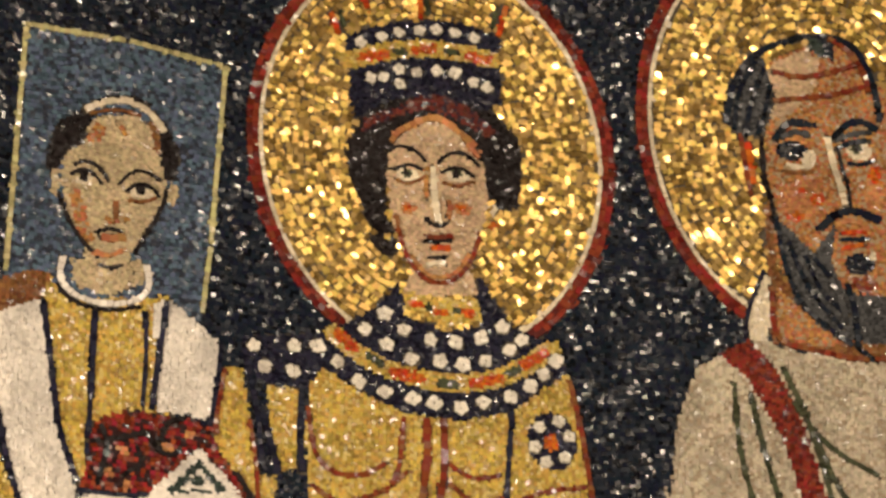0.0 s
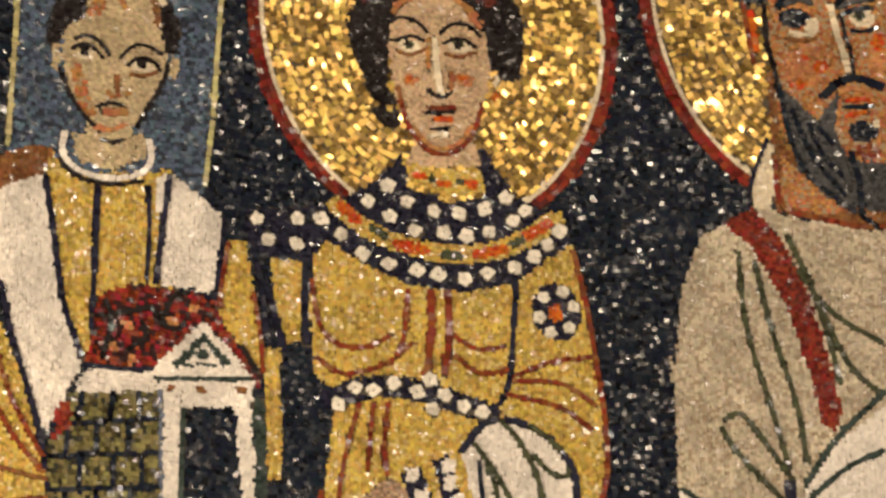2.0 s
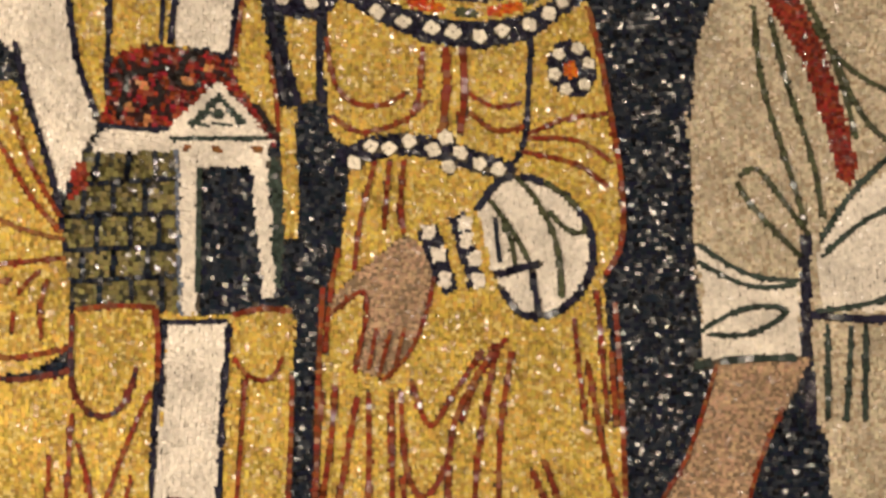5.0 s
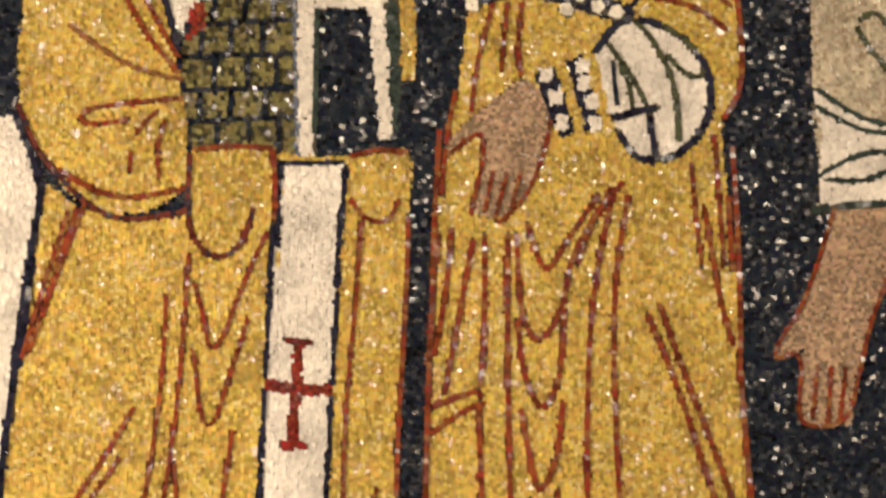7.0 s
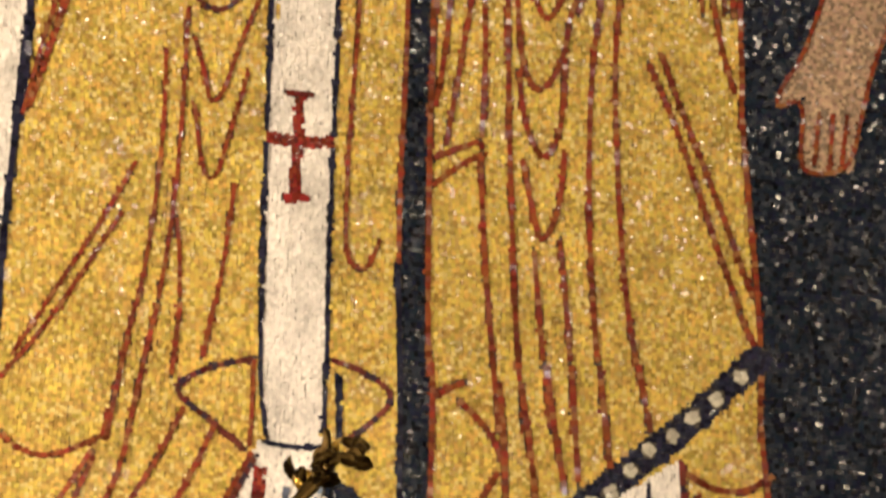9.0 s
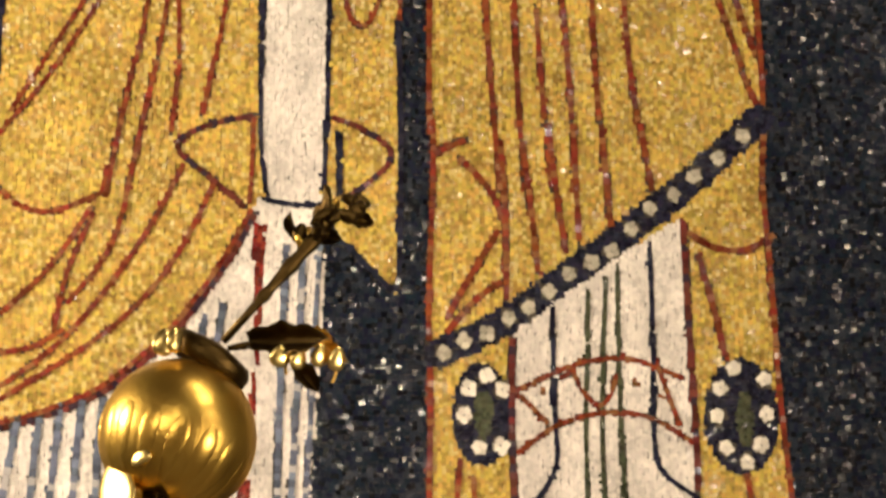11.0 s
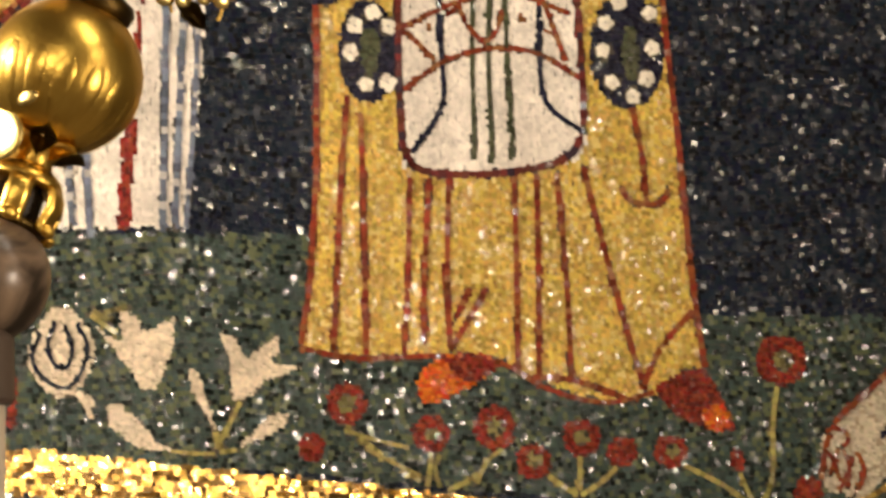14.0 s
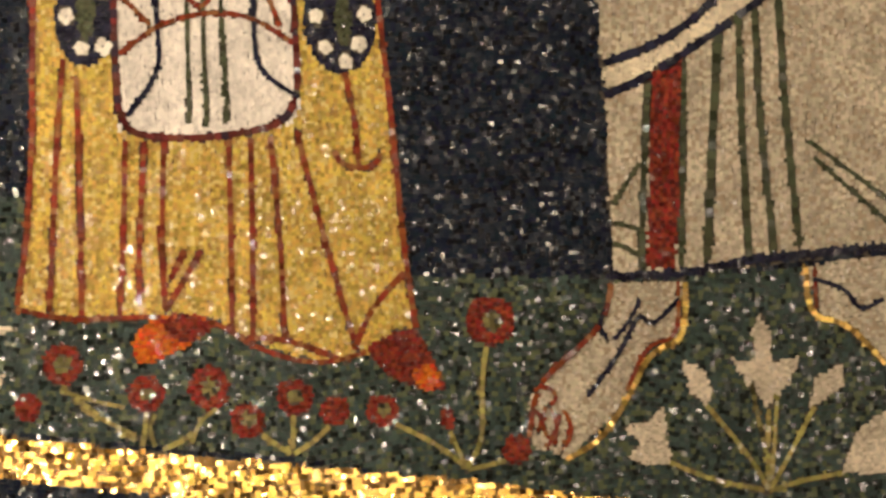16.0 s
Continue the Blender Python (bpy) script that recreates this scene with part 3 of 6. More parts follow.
    line("giver.head", "brown", 0.46, [(-30.7, 76.3), (-29.4, 77.1), (-27.9, 76.7), (-26.8, 75.8), (-26.2, 74.8)])
    line("giver.head", "brown", 0.46, [(-24.9, 74.6), (-23.9, 76.2), (-22.5, 77.2), (-21, 77), (-19.4, 76.2)])
    line("giver.head", "umber", 0.8, [(-25.2, 72.1), (-25.1, 69.9)])
    line("giver.head", "tan", 0.6, [(-26.5, 69.5), (-25.1, 69.2), (-23.7, 69.9)])
    line("giver.head", "blush", 1.0, [(-26.8, 66.8), (-25.3, 66.8), (-24.1, 67.3)])
    line("giver.head", "brown", 0.46, [(-27.4, 67.4), (-26.3, 68), (-25, 68.2), (-23.8, 67.7)])
    line("giver.head", "blush", 0.6, [(-27.6, 64.5), (-25.8, 64.2), (-23.7, 65.6)])
    line("giver.head", "brown", 0.46, [(-27.1, 62.8), (-25.5, 62.6), (-24, 63.4)])


def draw_model():
    # church model with a red roof
    fill("model.masonry", "olive", [(-29.1, 29), (-18.7, 30.6), (-17.5, 9.7), (-21, 9.9), (-30.5, 9), (-32.2, 19.7), (-30.7, 26.4)])
    line("model.masonry", "night", 0.61, [(-31.7, 24.1), (-27.2, 25.1), (-18.7, 26.8)])
    line("model.masonry", "night", 0.61, [(-31.9, 20.1), (-25.8, 21.2), (-18.2, 22.5)])
    line("model.masonry", "night", 0.61, [(-31.6, 15.9), (-25.6, 17), (-18, 18.2)])
    line("model.masonry", "night", 0.61, [(-30.9, 12.1), (-24.2, 13.4), (-17.7, 14.6)])
    line("model.masonry", "night", 0.61, [(-28, 29), (-28.5, 25)])
    line("model.masonry", "night", 0.61, [(-24.3, 29.6), (-24.5, 25.9)])
    line("model.masonry", "night", 0.61, [(-21.1, 30.1), (-21.1, 26.4)])
    line("model.masonry", "night", 0.61, [(-29.6, 24.4), (-29.8, 20.6)])
    line("model.masonry", "night", 0.61, [(-26.2, 25.3), (-26.1, 21.3)])
    line("model.masonry", "night", 0.61, [(-22.4, 26.1), (-22.2, 21.9)])
    line("model.masonry", "night", 0.61, [(-28.1, 20.7), (-28, 16.6)])
    line("model.masonry", "night", 0.61, [(-24, 21.5), (-23.9, 17.4)])
    line("model.masonry", "night", 0.61, [(-20.6, 22.1), (-20.5, 17.8)])
    line("model.masonry", "night", 0.61, [(-29.7, 15.8), (-29.6, 12.4)])
    line("model.masonry", "night", 0.61, [(-26, 16.7), (-25.9, 13.2)])
    line("model.masonry", "night", 0.61, [(-21.9, 17.5), (-21.8, 13.9)])
    line("model.masonry", "night", 0.61, [(-27.5, 12.5), (-27.5, 9.4)])
    line("model.masonry", "night", 0.61, [(-23.8, 13.2), (-23.7, 9.7)])
    line("model.masonry", "night", 0.61, [(-20.1, 14.2), (-20, 9.7)])
    fill("model.masonry", "red", [(-31.3, 26.3), (-29.2, 27.9), (-29.4, 23.9), (-31.4, 22.6)])
    fill("model.doorway", "night", [(-16.1, 29.2), (-9, 30.3), (-7.8, 12.9), (-10.1, 10.5), (-16.1, 9.7)])
    line("model.doorway", "bottle", 0.69, [(-15.7, 28.6), (-15.7, 19.2), (-15.8, 10.2)])
    fill("model.doorway", "bottle", [(-7.2, 30.9), (-5.5, 31.1), (-5, 20.5), (-5.7, 13.2), (-6.8, 17.4)])
    fill("model.roof", "roof", [(-26.6, 41.7), (-22.6, 44), (-14.2, 44.2), (-11.2, 42.8), (-7.7, 39), (-5.7, 34.7), (-6.2, 32.4), (-9.1, 35), (-13.4, 40.3), (-19.5, 33.4), (-27.8, 32.6), (-27.2, 38.2)])
    line("model.roof", "brown", 0.69, [(-27, 39), (-23.2, 40), (-20.4, 41.2)])
    line("model.roof", "brown", 0.69, [(-20.1, 41.3), (-17.6, 38.3), (-15.5, 39.7)])
    line("model.roof", "brown", 0.69, [(-25.7, 41.5), (-24.6, 38.7), (-25.8, 34)])
    line("model.roof", "brown", 0.69, [(-18.3, 40.4), (-17.7, 43.2), (-15.6, 43.9)])
    line("model.roof", "brown", 0.69, [(-22.7, 35.3), (-20.3, 37.1), (-21.1, 39.2)])
    line("model.roof", "brown", 0.69, [(-10.9, 41.5), (-8.4, 37.4), (-6.6, 34.6)])
    oval("model.roof", "blush", -22.8, 38.6, 0.7, 0.6)
    oval("model.roof", "blush", -24.5, 35.3, 0.8, 0.5)
    oval("model.roof", "blush", -22, 33.9, 0.8, 0.6)
    oval("model.roof", "blush", -17.2, 39.8, 0.7, 0.6)
    oval("model.roof", "blush", -14.5, 42.1, 0.8, 0.6)
    fill("model.eave", "white", [(-27.8, 31.9), (-19.4, 32.8), (-19, 30.5), (-29.1, 28.5)])
    line("model.eave", "navy", 0.51, [(-28.2, 32.5), (-23.7, 32.5), (-19.5, 33.2)])
    fill("model.pediment", "white", [(-20.1, 32.7), (-13.4, 40.6), (-7.3, 34.1), (-6.8, 32.3), (-19.8, 30.5)])
    fill("model.pediment", "bottle", [(-17.4, 33.8), (-13.4, 38.8), (-9.4, 35)])
    fill("model.pediment", "white", [(-15.7, 34.5), (-13.3, 37.6), (-11, 35.1)])
    oval("model.pediment", "bottle", -13.4, 35.8, 0.9, 0.7)
    line("model.pediment", "bottle", 0.51, [(-19.1, 32), (-13.2, 32.8), (-7.3, 33.6)])
    fill("model.pediment", "white", [(-18.8, 30.8), (-7.1, 32.7), (-7.2, 29.9), (-18.4, 28.4)])
    oval("model.pediment", "umber", -17.2, 30.8, 0.7, 0.5)
    oval("model.pediment", "umber", -13.6, 31.4, 0.7, 0.4)
    oval("model.pediment", "umber", -8.5, 32, 0.7, 0.5)
    fill("model.column", "white", [(-18.4, 30.6), (-15.9, 31), (-15.8, 9.9), (-17.7, 9.6)])
    fill("model.column", "white", [(-9.5, 31.1), (-7.5, 31.8), (-6.2, 13.1), (-7.8, 12.8)])
    line("model.column", "haze", 0.51, [(-18.5, 30.1), (-18.2, 20.3), (-17.8, 10)])
    fill("giver.chasuble", "ochre", [(-30.5, 8), (-29.3, 9), (-21.9, 10.2), (-20.4, 10.1), (-20.4, 5.3), (-30.4, 4)])
    fill("giver.chasuble", "ochre", [(-11.5, 10.5), (-9.6, 11.4), (-4.7, 12), (-4, 11.3), (-4, 7.2), (-11.5, 6.4)])
    line("giver.chasuble", "maroon", 0.66, [(-30.7, 8.1), (-30.9, -0.3), (-28.9, -3.8), (-26.2, -4.1), (-24, -1.8), (-23, 2.2)])
    line("giver.chasuble", "rust", 0.69, [(-30.3, 8.7), (-26, 9.8), (-20.8, 10.2)])
    line("giver.chasuble", "rust", 0.69, [(-11.3, 10.3), (-8.2, 11.6), (-4.4, 11.6)])
    line("giver.chasuble", "rust", 0.69, [(-20.8, 10), (-20.3, 5.3), (-20.4, 1.1)])
    line("giver.chasuble", "navy", 0.61, [(-19.8, 8.5), (-16.4, 8.8), (-12.3, 9.5)])


def draw_martyr():
    # crowned figure in a gold robe with a jewelled collar
    oval("martyr.halo", "red", 15.9, 86.8, 24.5, 31.4)
    oval("martyr.halo", "gold", 15.9, 86.8, 22.5, 29.3)
    halo_rim("martyr.halo", 15.8, 86.8, 23.75, 30.6)
    fill("martyr.robe", "ochre", [(-10.4, 51.9), (-8.2, 52), (-6.2, 39.2), (-5.8, 34.3), (-8.4, 37.4), (-10.6, 40.1), (-11.7, 42.5)])
    fill("martyr.robe", "ochre", [(-5.4, 50.3), (-1.3, 50.1), (-1.2, 39.4), (-4, 38.5), (-4.6, 45.4)])
    fill("martyr.robe", "ochre", [(-5.9, 37.7), (-3.8, 38.3), (-3.4, 20.9), (-5.1, 20.7)])
    fill("martyr.robe", "ochre", [(0.5, 54.3), (6.2, 51.5), (12, 49.4), (17.7, 48.5), (24.9, 50.3), (33.4, 56.2), (35.5, 43.8), (37.2, 28.6), (36.8, 23.3), (34.3, 18), (34.9, 4.9), (35.9, 4.7), (35.9, -9.5), (35.6, -10.7), (36.1, -21.1), (37, -34.7), (37.1, -44.8), (36.4, -47.8), (37.4, -61), (38.1, -74.1), (39.3, -86.9), (40.6, -102.7), (41.9, -112.9), (33.7, -116.3), (27.3, -115.3), (20.9, -112.8), (17.7, -110.6), (8.1, -110.7), (1.6, -111.1), (-4.4, -110), (-3.1, -102.9), (-2.3, -90.4), (-1.9, -65.1), (-2.3, -67.4), (-1.6, -49.2), (-2.2, -39.9), (-2, -26.6), (-1.4, -6), (-1.5, -12.1), (-0.9, 1.9), (-0.5, 10.9), (1.9, 21.2), (3, 30.9), (2.6, 33.5), (0.5, 35.2), (-0.2, 44.2)])
    line("martyr.robe", "navy", 0.84, [(-0.6, 54.1), (-0.9, 44.1), (-0.4, 38.8)])
    line("martyr.robe", "navy", 0.84, [(-5.9, 47.2), (-4.6, 42.8), (-3.4, 38.4)])
    line("martyr.robe", "navy", 0.69, [(-7.5, 52), (-6, 45.3), (-5.6, 38.5), (-3.5, 38.6)])
    line("martyr.robe", "rust", 0.61, [(-10.5, 51.5), (-11.5, 44.5), (-11.2, 42.6)])
    line("martyr.robe", "rust", 0.53, [(-7.2, 45.1), (-6.2, 39.2), (-5.9, 34.7)])
    line("martyr.robe", "navy", 0.69, [(26.2, 51.2), (25.6, 43), (25, 36.1), (23.5, 33.3)])
    line("martyr.robe", "rust", 0.61, [(0.1, 48), (0.8, 42), (3, 39.4), (6.9, 39.3), (10.1, 41.5)])
    line("martyr.robe", "rust", 0.61, [(0.8, 37.5), (3.3, 35.5), (6.9, 36.2), (10.4, 38.1), (12.9, 40.9)])
    line("martyr.robe", "rust", 0.61, [(12.3, 48.1), (11.9, 41.7), (10.8, 38.6)])
    line("martyr.robe", "rust", 0.61, [(18, 42.3), (21.1, 40.3), (24.7, 41.5)])
    line("martyr.robe", "rust", 0.61, [(18.1, 39.7), (21.1, 37.1), (24.7, 38.2)])
    line("martyr.robe", "rust", 0.61, [(25.7, 37.6), (30.4, 39.9), (35.4, 40.8)])
    line("martyr.robe", "rust", 0.61, [(25.3, 36.8), (31.8, 37.3), (35.9, 34.2)])
    line("martyr.robe", "rust", 0.61, [(24.6, 34.9), (31.7, 33.9), (35.1, 31.1)])
    line("martyr.robe", "rust", 0.61, [(6.1, 32), (4.1, 24.4), (3.4, 17.7)])
    line("martyr.robe", "rust", 0.61, [(9.7, 32.4), (9.1, 26.4), (9.6, 22.7)])
    line("martyr.robe", "rust", 0.61, [(7.9, 32.2), (7.1, 23.2)])
    line("martyr.robe", "rust", 0.61, [(1.5, 20.1), (0.5, 15.3), (-0.3, 6.6)])
    line("martyr.robe", "rust", 0.61, [(30.4, 13.3), (30.8, 6.1), (31.4, 0.3)])
    line("martyr.robe", "rust", 0.61, [(33.3, 17.2), (33.7, 9.2), (34.1, 0.4)])
    line("martyr.robe", "rust", 0.61, [(21.9, 10.2), (18.4, 5.3), (16.2, -0.6)])
    line("martyr.robe", "rust", 0.61, [(20.5, 9.4), (17, 3.1), (15.5, -0.7)])
    line("martyr.robe", "rust", 0.99, [(15.2, 48.2), (15.3, 42.1), (14.5, 36.5)])
    line("martyr.robe", "rust", 0.99, [(17.3, 48.4), (17.6, 42.3), (16.8, 37)])
    line("martyr.robe", "rust", 0.69, [(33.6, 55.4), (35, 48.4), (35.8, 42.2), (37.2, 30.1), (36.8, 22.9), (34.4, 19.1)])
    line("martyr.robe", "rust", 0.69, [(-0.7, 1.7), (-1.2, -8.1)])
    line("martyr.robe", "rust", 0.69, [(1, 2.6), (0.3, -5.9), (-1, -12.9)])
    line("martyr.robe", "rust", 0.69, [(3.6, 1.4), (2, -7.8), (0.2, -17.6)])
    line("martyr.robe", "rust", 0.69, [(5, 2.2), (5, -9), (4.2, -19.3), (4.7, -32.9), (5.7, -46.1), (6.1, -51.4)])
    line("martyr.robe", "rust", 0.69, [(7.8, 2.5), (7.7, -12.2), (7.9, -25.9), (8.2, -39.3), (9, -51.3)])
    line("martyr.robe", "rust", 0.69, [(8.9, 2.6), (9.2, -7.3), (11.4, -11.4), (14.6, -6.2), (15.3, 0.2), (20.3, 8.7)])
    line("martyr.robe", "rust", 0.69, [(10.2, 4.1), (12.2, -2.8), (15, 2.3), (18.9, 8.3)])
    line("martyr.robe", "rust", 0.69, [(14.6, -6.2), (14.1, -15.3), (11.7, -19.5), (9.4, -14.2), (9, -8)])
    line("martyr.robe", "rust", 0.69, [(9.3, -19), (10.6, -26.4), (11.5, -29.2), (13.6, -24.9), (14.3, -18)])
    line("martyr.robe", "rust", 0.69, [(10.5, -29.8), (11.1, -39.2), (12.1, -51.1)])
    line("martyr.robe", "rust", 0.69, [(13.6, -28.3), (14.4, -39), (14.9, -51)])
    line("martyr.robe", "rust", 0.69, [(20.6, 8.4), (17.9, -4.6), (17, -22), (17.4, -38.9), (18.5, -50.9)])
    line("martyr.robe", "rust", 0.69, [(22.5, 8.5), (20.4, -4.4), (20.7, -25.2), (21.4, -37.3), (23.7, -50.7)])
    line("martyr.robe", "rust", 0.69, [(24.7, -6.3), (28, -14.5), (31.7, -26.8), (34.8, -36.2)])
    line("martyr.robe", "rust", 0.69, [(26.1, -4.9), (29.4, -14.4), (33.1, -24.6), (36.2, -34.1)])
    line("martyr.robe", "rust", 0.69, [(31.9, 7.6), (33.4, -3.7), (34.9, -9.3)])
    line("martyr.robe", "rust", 0.69, [(34.8, 9.2), (35.1, -0.1)])
    line("martyr.robe", "rust", 0.69, [(-1.9, -19.8), (0.9, -18.4), (4.3, -17)])
    line("martyr.robe", "rust", 0.69, [(-1.5, -22.8), (2.2, -19.8), (4.6, -18.6)])
    line("martyr.robe", "rust", 0.69, [(-1.6, -47.3), (2.1, -45.6)])
    line("martyr.robe", "rust", 0.76, [(-1.5, -47.6), (2.1, -45.8)])
    line("martyr.robe", "rust", 0.76, [(1.4, -47.8), (5.3, -51.5), (6.6, -55.4)])
    line("martyr.robe", "rust", 0.76, [(5.9, -56.1), (2.6, -61.4), (-0.1, -66.3)])
    line("martyr.robe", "rust", 0.76, [(6.2, -61.9), (3.2, -63.9), (-0.1, -67.9)])
    line("martyr.robe", "rust", 0.76, [(6.2, -45.6), (6.8, -55.4), (6.8, -64.4)])
    line("martyr.robe", "rust", 0.76, [(8.7, -45.5), (9.6, -52), (10.5, -60.8)])
    line("martyr.robe", "rust", 0.76, [(11.7, -43.3), (12.6, -50.6), (13.7, -58)])
    line("martyr.robe", "rust", 0.76, [(14.7, -43.2), (15.3, -57)])
    line("martyr.robe", "rust", 0.76, [(18, -43.1), (19, -54.9)])
    line("martyr.robe", "rust", 0.76, [(22.6, -42.9), (23.9, -50.8)])
    line("martyr.robe", "rust", 0.76, [(27.8, -55.3), (30.9, -57.3), (34.9, -57.4), (37.7, -55.6)])
    line("martyr.robe", "rust", 0.76, [(29.1, -57.9), (30.9, -64.4), (32, -69.6)])
    line("martyr.robe", "rust", 0.76, [(34.7, -36.5), (36.6, -40.8)])
    line("martyr.robe", "rust", 0.69, [(1.4, -82.1), (0.6, -90.3), (-0, -100.4), (-0.6, -110.4)])
    line("martyr.robe", "rust", 0.69, [(2.9, -84), (3.1, -96.6), (3.1, -110.8)])
    line("martyr.robe", "rust", 0.69, [(8.4, -91.1), (8, -102.8), (7.4, -111)])
    line("martyr.robe", "rust", 0.69, [(10.6, -91.1), (9.8, -102.8), (9.7, -109)])
    line("martyr.robe", "rust", 0.69, [(12.9, -91.1), (12.4, -102.8), (12.7, -109.8)])
    line("martyr.robe", "rust", 0.69, [(20.4, -90.8), (20.5, -102.7), (20.4, -112.2)])
    line("martyr.robe", "rust", 0.69, [(23, -90.5), (23, -102.7), (22.8, -113.6)])
    line("martyr.robe", "rust", 0.69, [(25.3, -90.3), (26.3, -102.7), (26.5, -113.1)])
    line("martyr.robe", "rust", 0.69, [(28.4, -89.7), (30.9, -100.2), (33.6, -110.3), (34.8, -114.4)])
    line("martyr.robe", "rust", 0.69, [(40.6, -105.9), (36.5, -110.3), (34.8, -114.4)])
    line("martyr.robe", "rust", 0.69, [(34.2, -82.9), (35.4, -89.3), (35.6, -93.8)])
    line("martyr.robe", "rust", 0.69, [(32.7, -91.9), (33.6, -93.7), (37.5, -94), (38.2, -91.9)])
    line("martyr.robe", "rust", 0.69, [(16.9, -103.4), (14.9, -106.8), (12.7, -110.2)])
    line("martyr.robe", "rust", 0.69, [(15, -103.4), (13.3, -106.8)])
    line("martyr.robe", "rust", 0.69, [(21.5, -113.3), (26.4, -113.3), (33.7, -116.1)])
    line("martyr.robe", "rust", 0.61, [(-4.4, -110), (1.6, -111.3), (8.1, -110.9), (17.7, -110.8), (23.4, -114.7), (30.5, -116.5), (35.7, -115.1)])
    line("martyr.robe", "rust", 0.69, [(-0.5, 14.8), (-1.2, 1.8), (-1.4, -12.1), (-1.4, -6), (-2, -26.6), (-2.1, -46.5), (-1.6, -42.7), (-1.6, -50.5), (-2.3, -67.4), (-1.9, -73.7), (-2.3, -90.8), (-2.1, -86), (-2.3, -91.6), (-3.1, -102.9), (-4.3, -109.7)])
    line("martyr.robe", "rust", 0.69, [(35.5, 15.6), (35.9, 4.7), (35.9, -9.5), (35.6, -10.7), (36.1, -21.1), (37, -34.7), (37.1, -44.8), (36.6, -47.8), (37.6, -61), (38.2, -74.1), (39.5, -86.9), (40.6, -102.7), (41.9, -112.6)])
    oval("martyr.medallion", "navy", 31.2, 46.7, 3.1, 4)
    pearls("martyr.medallion", 0.93, [(29.6, 48.6), (32.1, 49.6), (33.4, 47.6), (32.8, 44.7), (30.4, 43.8), (29, 45.8)])
    oval("martyr.medallion", "orange", 31.1, 46.5, 0.9, 1.2)
    line("martyr.belt", "navy", 2.99, [(2.6, 32.2), (6.1, 33.9), (10.4, 34.9), (15.3, 34.1), (19.6, 33), (22.5, 32.1)])
    pearls("martyr.belt", 1.07, [(3.5, 31.6), (5.6, 34), (7.9, 33.9), (10.4, 35.1), (13.4, 34.3), (15, 36.1), (16.8, 34.2), (15.3, 32.2), (19.2, 32.9), (21.5, 32.4)])
    fill("martyr.cuff", "white", [(18.8, 27.3), (22, 32), (28, 31), (32.2, 27.5), (33.5, 23.1), (32.2, 17.8), (28.3, 13.9), (23.4, 13.2), (21.4, 17.1), (20.4, 18.5)])
    line("martyr.cuff", "navy", 0.91, [(18.8, 26.9), (22, 31.9), (28, 31.1), (32.3, 27.1), (33.4, 22.4), (31.9, 17.1), (27.6, 13.3), (23.4, 13.2), (21.5, 16.8)])
    line("martyr.cuff", "moss", 0.65, [(23.6, 31.4), (25.6, 29.7), (27, 27.1), (28.3, 24.2), (28.9, 20.6), (29, 16.2)])
    line("martyr.cuff", "moss", 0.6, [(27.3, 31.1), (29.9, 29.5), (31.6, 27.5)])
    line("martyr.cuff", "moss", 0.6, [(27.7, 27.2), (29.4, 25.1), (31.8, 24.3), (32.4, 25.9)])
    line("martyr.cuff", "moss", 0.65, [(20.4, 28.1), (22.4, 25.3), (24.1, 22.5), (25.4, 19.6)])
    line("martyr.cuff", "night", 0.6, [(21, 25.8), (21.1, 23), (21.4, 20.2)])
    line("martyr.cuff", "moss", 0.6, [(21.9, 25.3), (23, 22.8), (23.3, 20)])
    line("martyr.cuff", "navy", 1.0, [(21.2, 18.4), (23.6, 19.5), (26.4, 20.1)])
    line("martyr.cuff", "navy", 0.8, [(25.4, 19), (25.7, 16.7), (26.1, 13.4)])
    fill("martyr.wristband", "navy", [(11.2, 23.2), (17.3, 26.5), (19.4, 17), (14.5, 15.4), (12.7, 17.9)])
    line("martyr.wristband", "ochre", 1.36, [(14.6, 24.5), (15.9, 20.3), (16.8, 16.4)])
    fill("martyr.wristband", "white", [(11.9, 24.1), (13.5, 24.5), (13.6, 22.6), (12, 22.3)])
    fill("martyr.wristband", "white", [(12.9, 21.3), (14.5, 21.6), (14.7, 19.7), (13, 19.4)])
    fill("martyr.wristband", "white", [(13.7, 18), (15.3, 18.4), (15.4, 16.5), (13.8, 16.2)])
    fill("martyr.wristband", "white", [(16.5, 23.4), (18.1, 23.8), (18.2, 21.9), (16.6, 21.6)])
    fill("martyr.wristband", "white", [(17.5, 21.1), (19.2, 21.5), (19.3, 19.6), (17.7, 19.3)])
    fill("martyr.wristband", "white", [(17.9, 18.2), (19.5, 18.6), (19.6, 16.7), (18, 16.4)])
    fill("martyr.wristband", "white", [(16.3, 25.6), (18, 26), (18.1, 24.1), (16.5, 23.8)])
    fill("martyr.palm", "clay", [(6.1, 19.5), (9.6, 22.5), (11.4, 22.2), (13.2, 17.9), (12.4, 13.5), (11.2, 9.8), (9.5, 6.8), (6.7, 4), (3.6, 4.8), (4.1, 8.4), (5, 12.1), (4.5, 15.3), (0.5, 11.7), (0.2, 13.1), (3.3, 17)], 1)
    line("martyr.palm", "rust", 0.51, [(3.3, 4.8), (4.1, 8.4), (5, 12.1), (4.7, 15.7), (0.5, 11.8)])
    line("martyr.palm", "rust", 0.51, [(6, 10), (5, 5)])
    line("martyr.palm", "rust", 0.51, [(7.8, 10.2), (6.3, 4.4)])
    line("martyr.palm", "rust", 0.51, [(9.5, 10.7), (8.2, 5.6)])
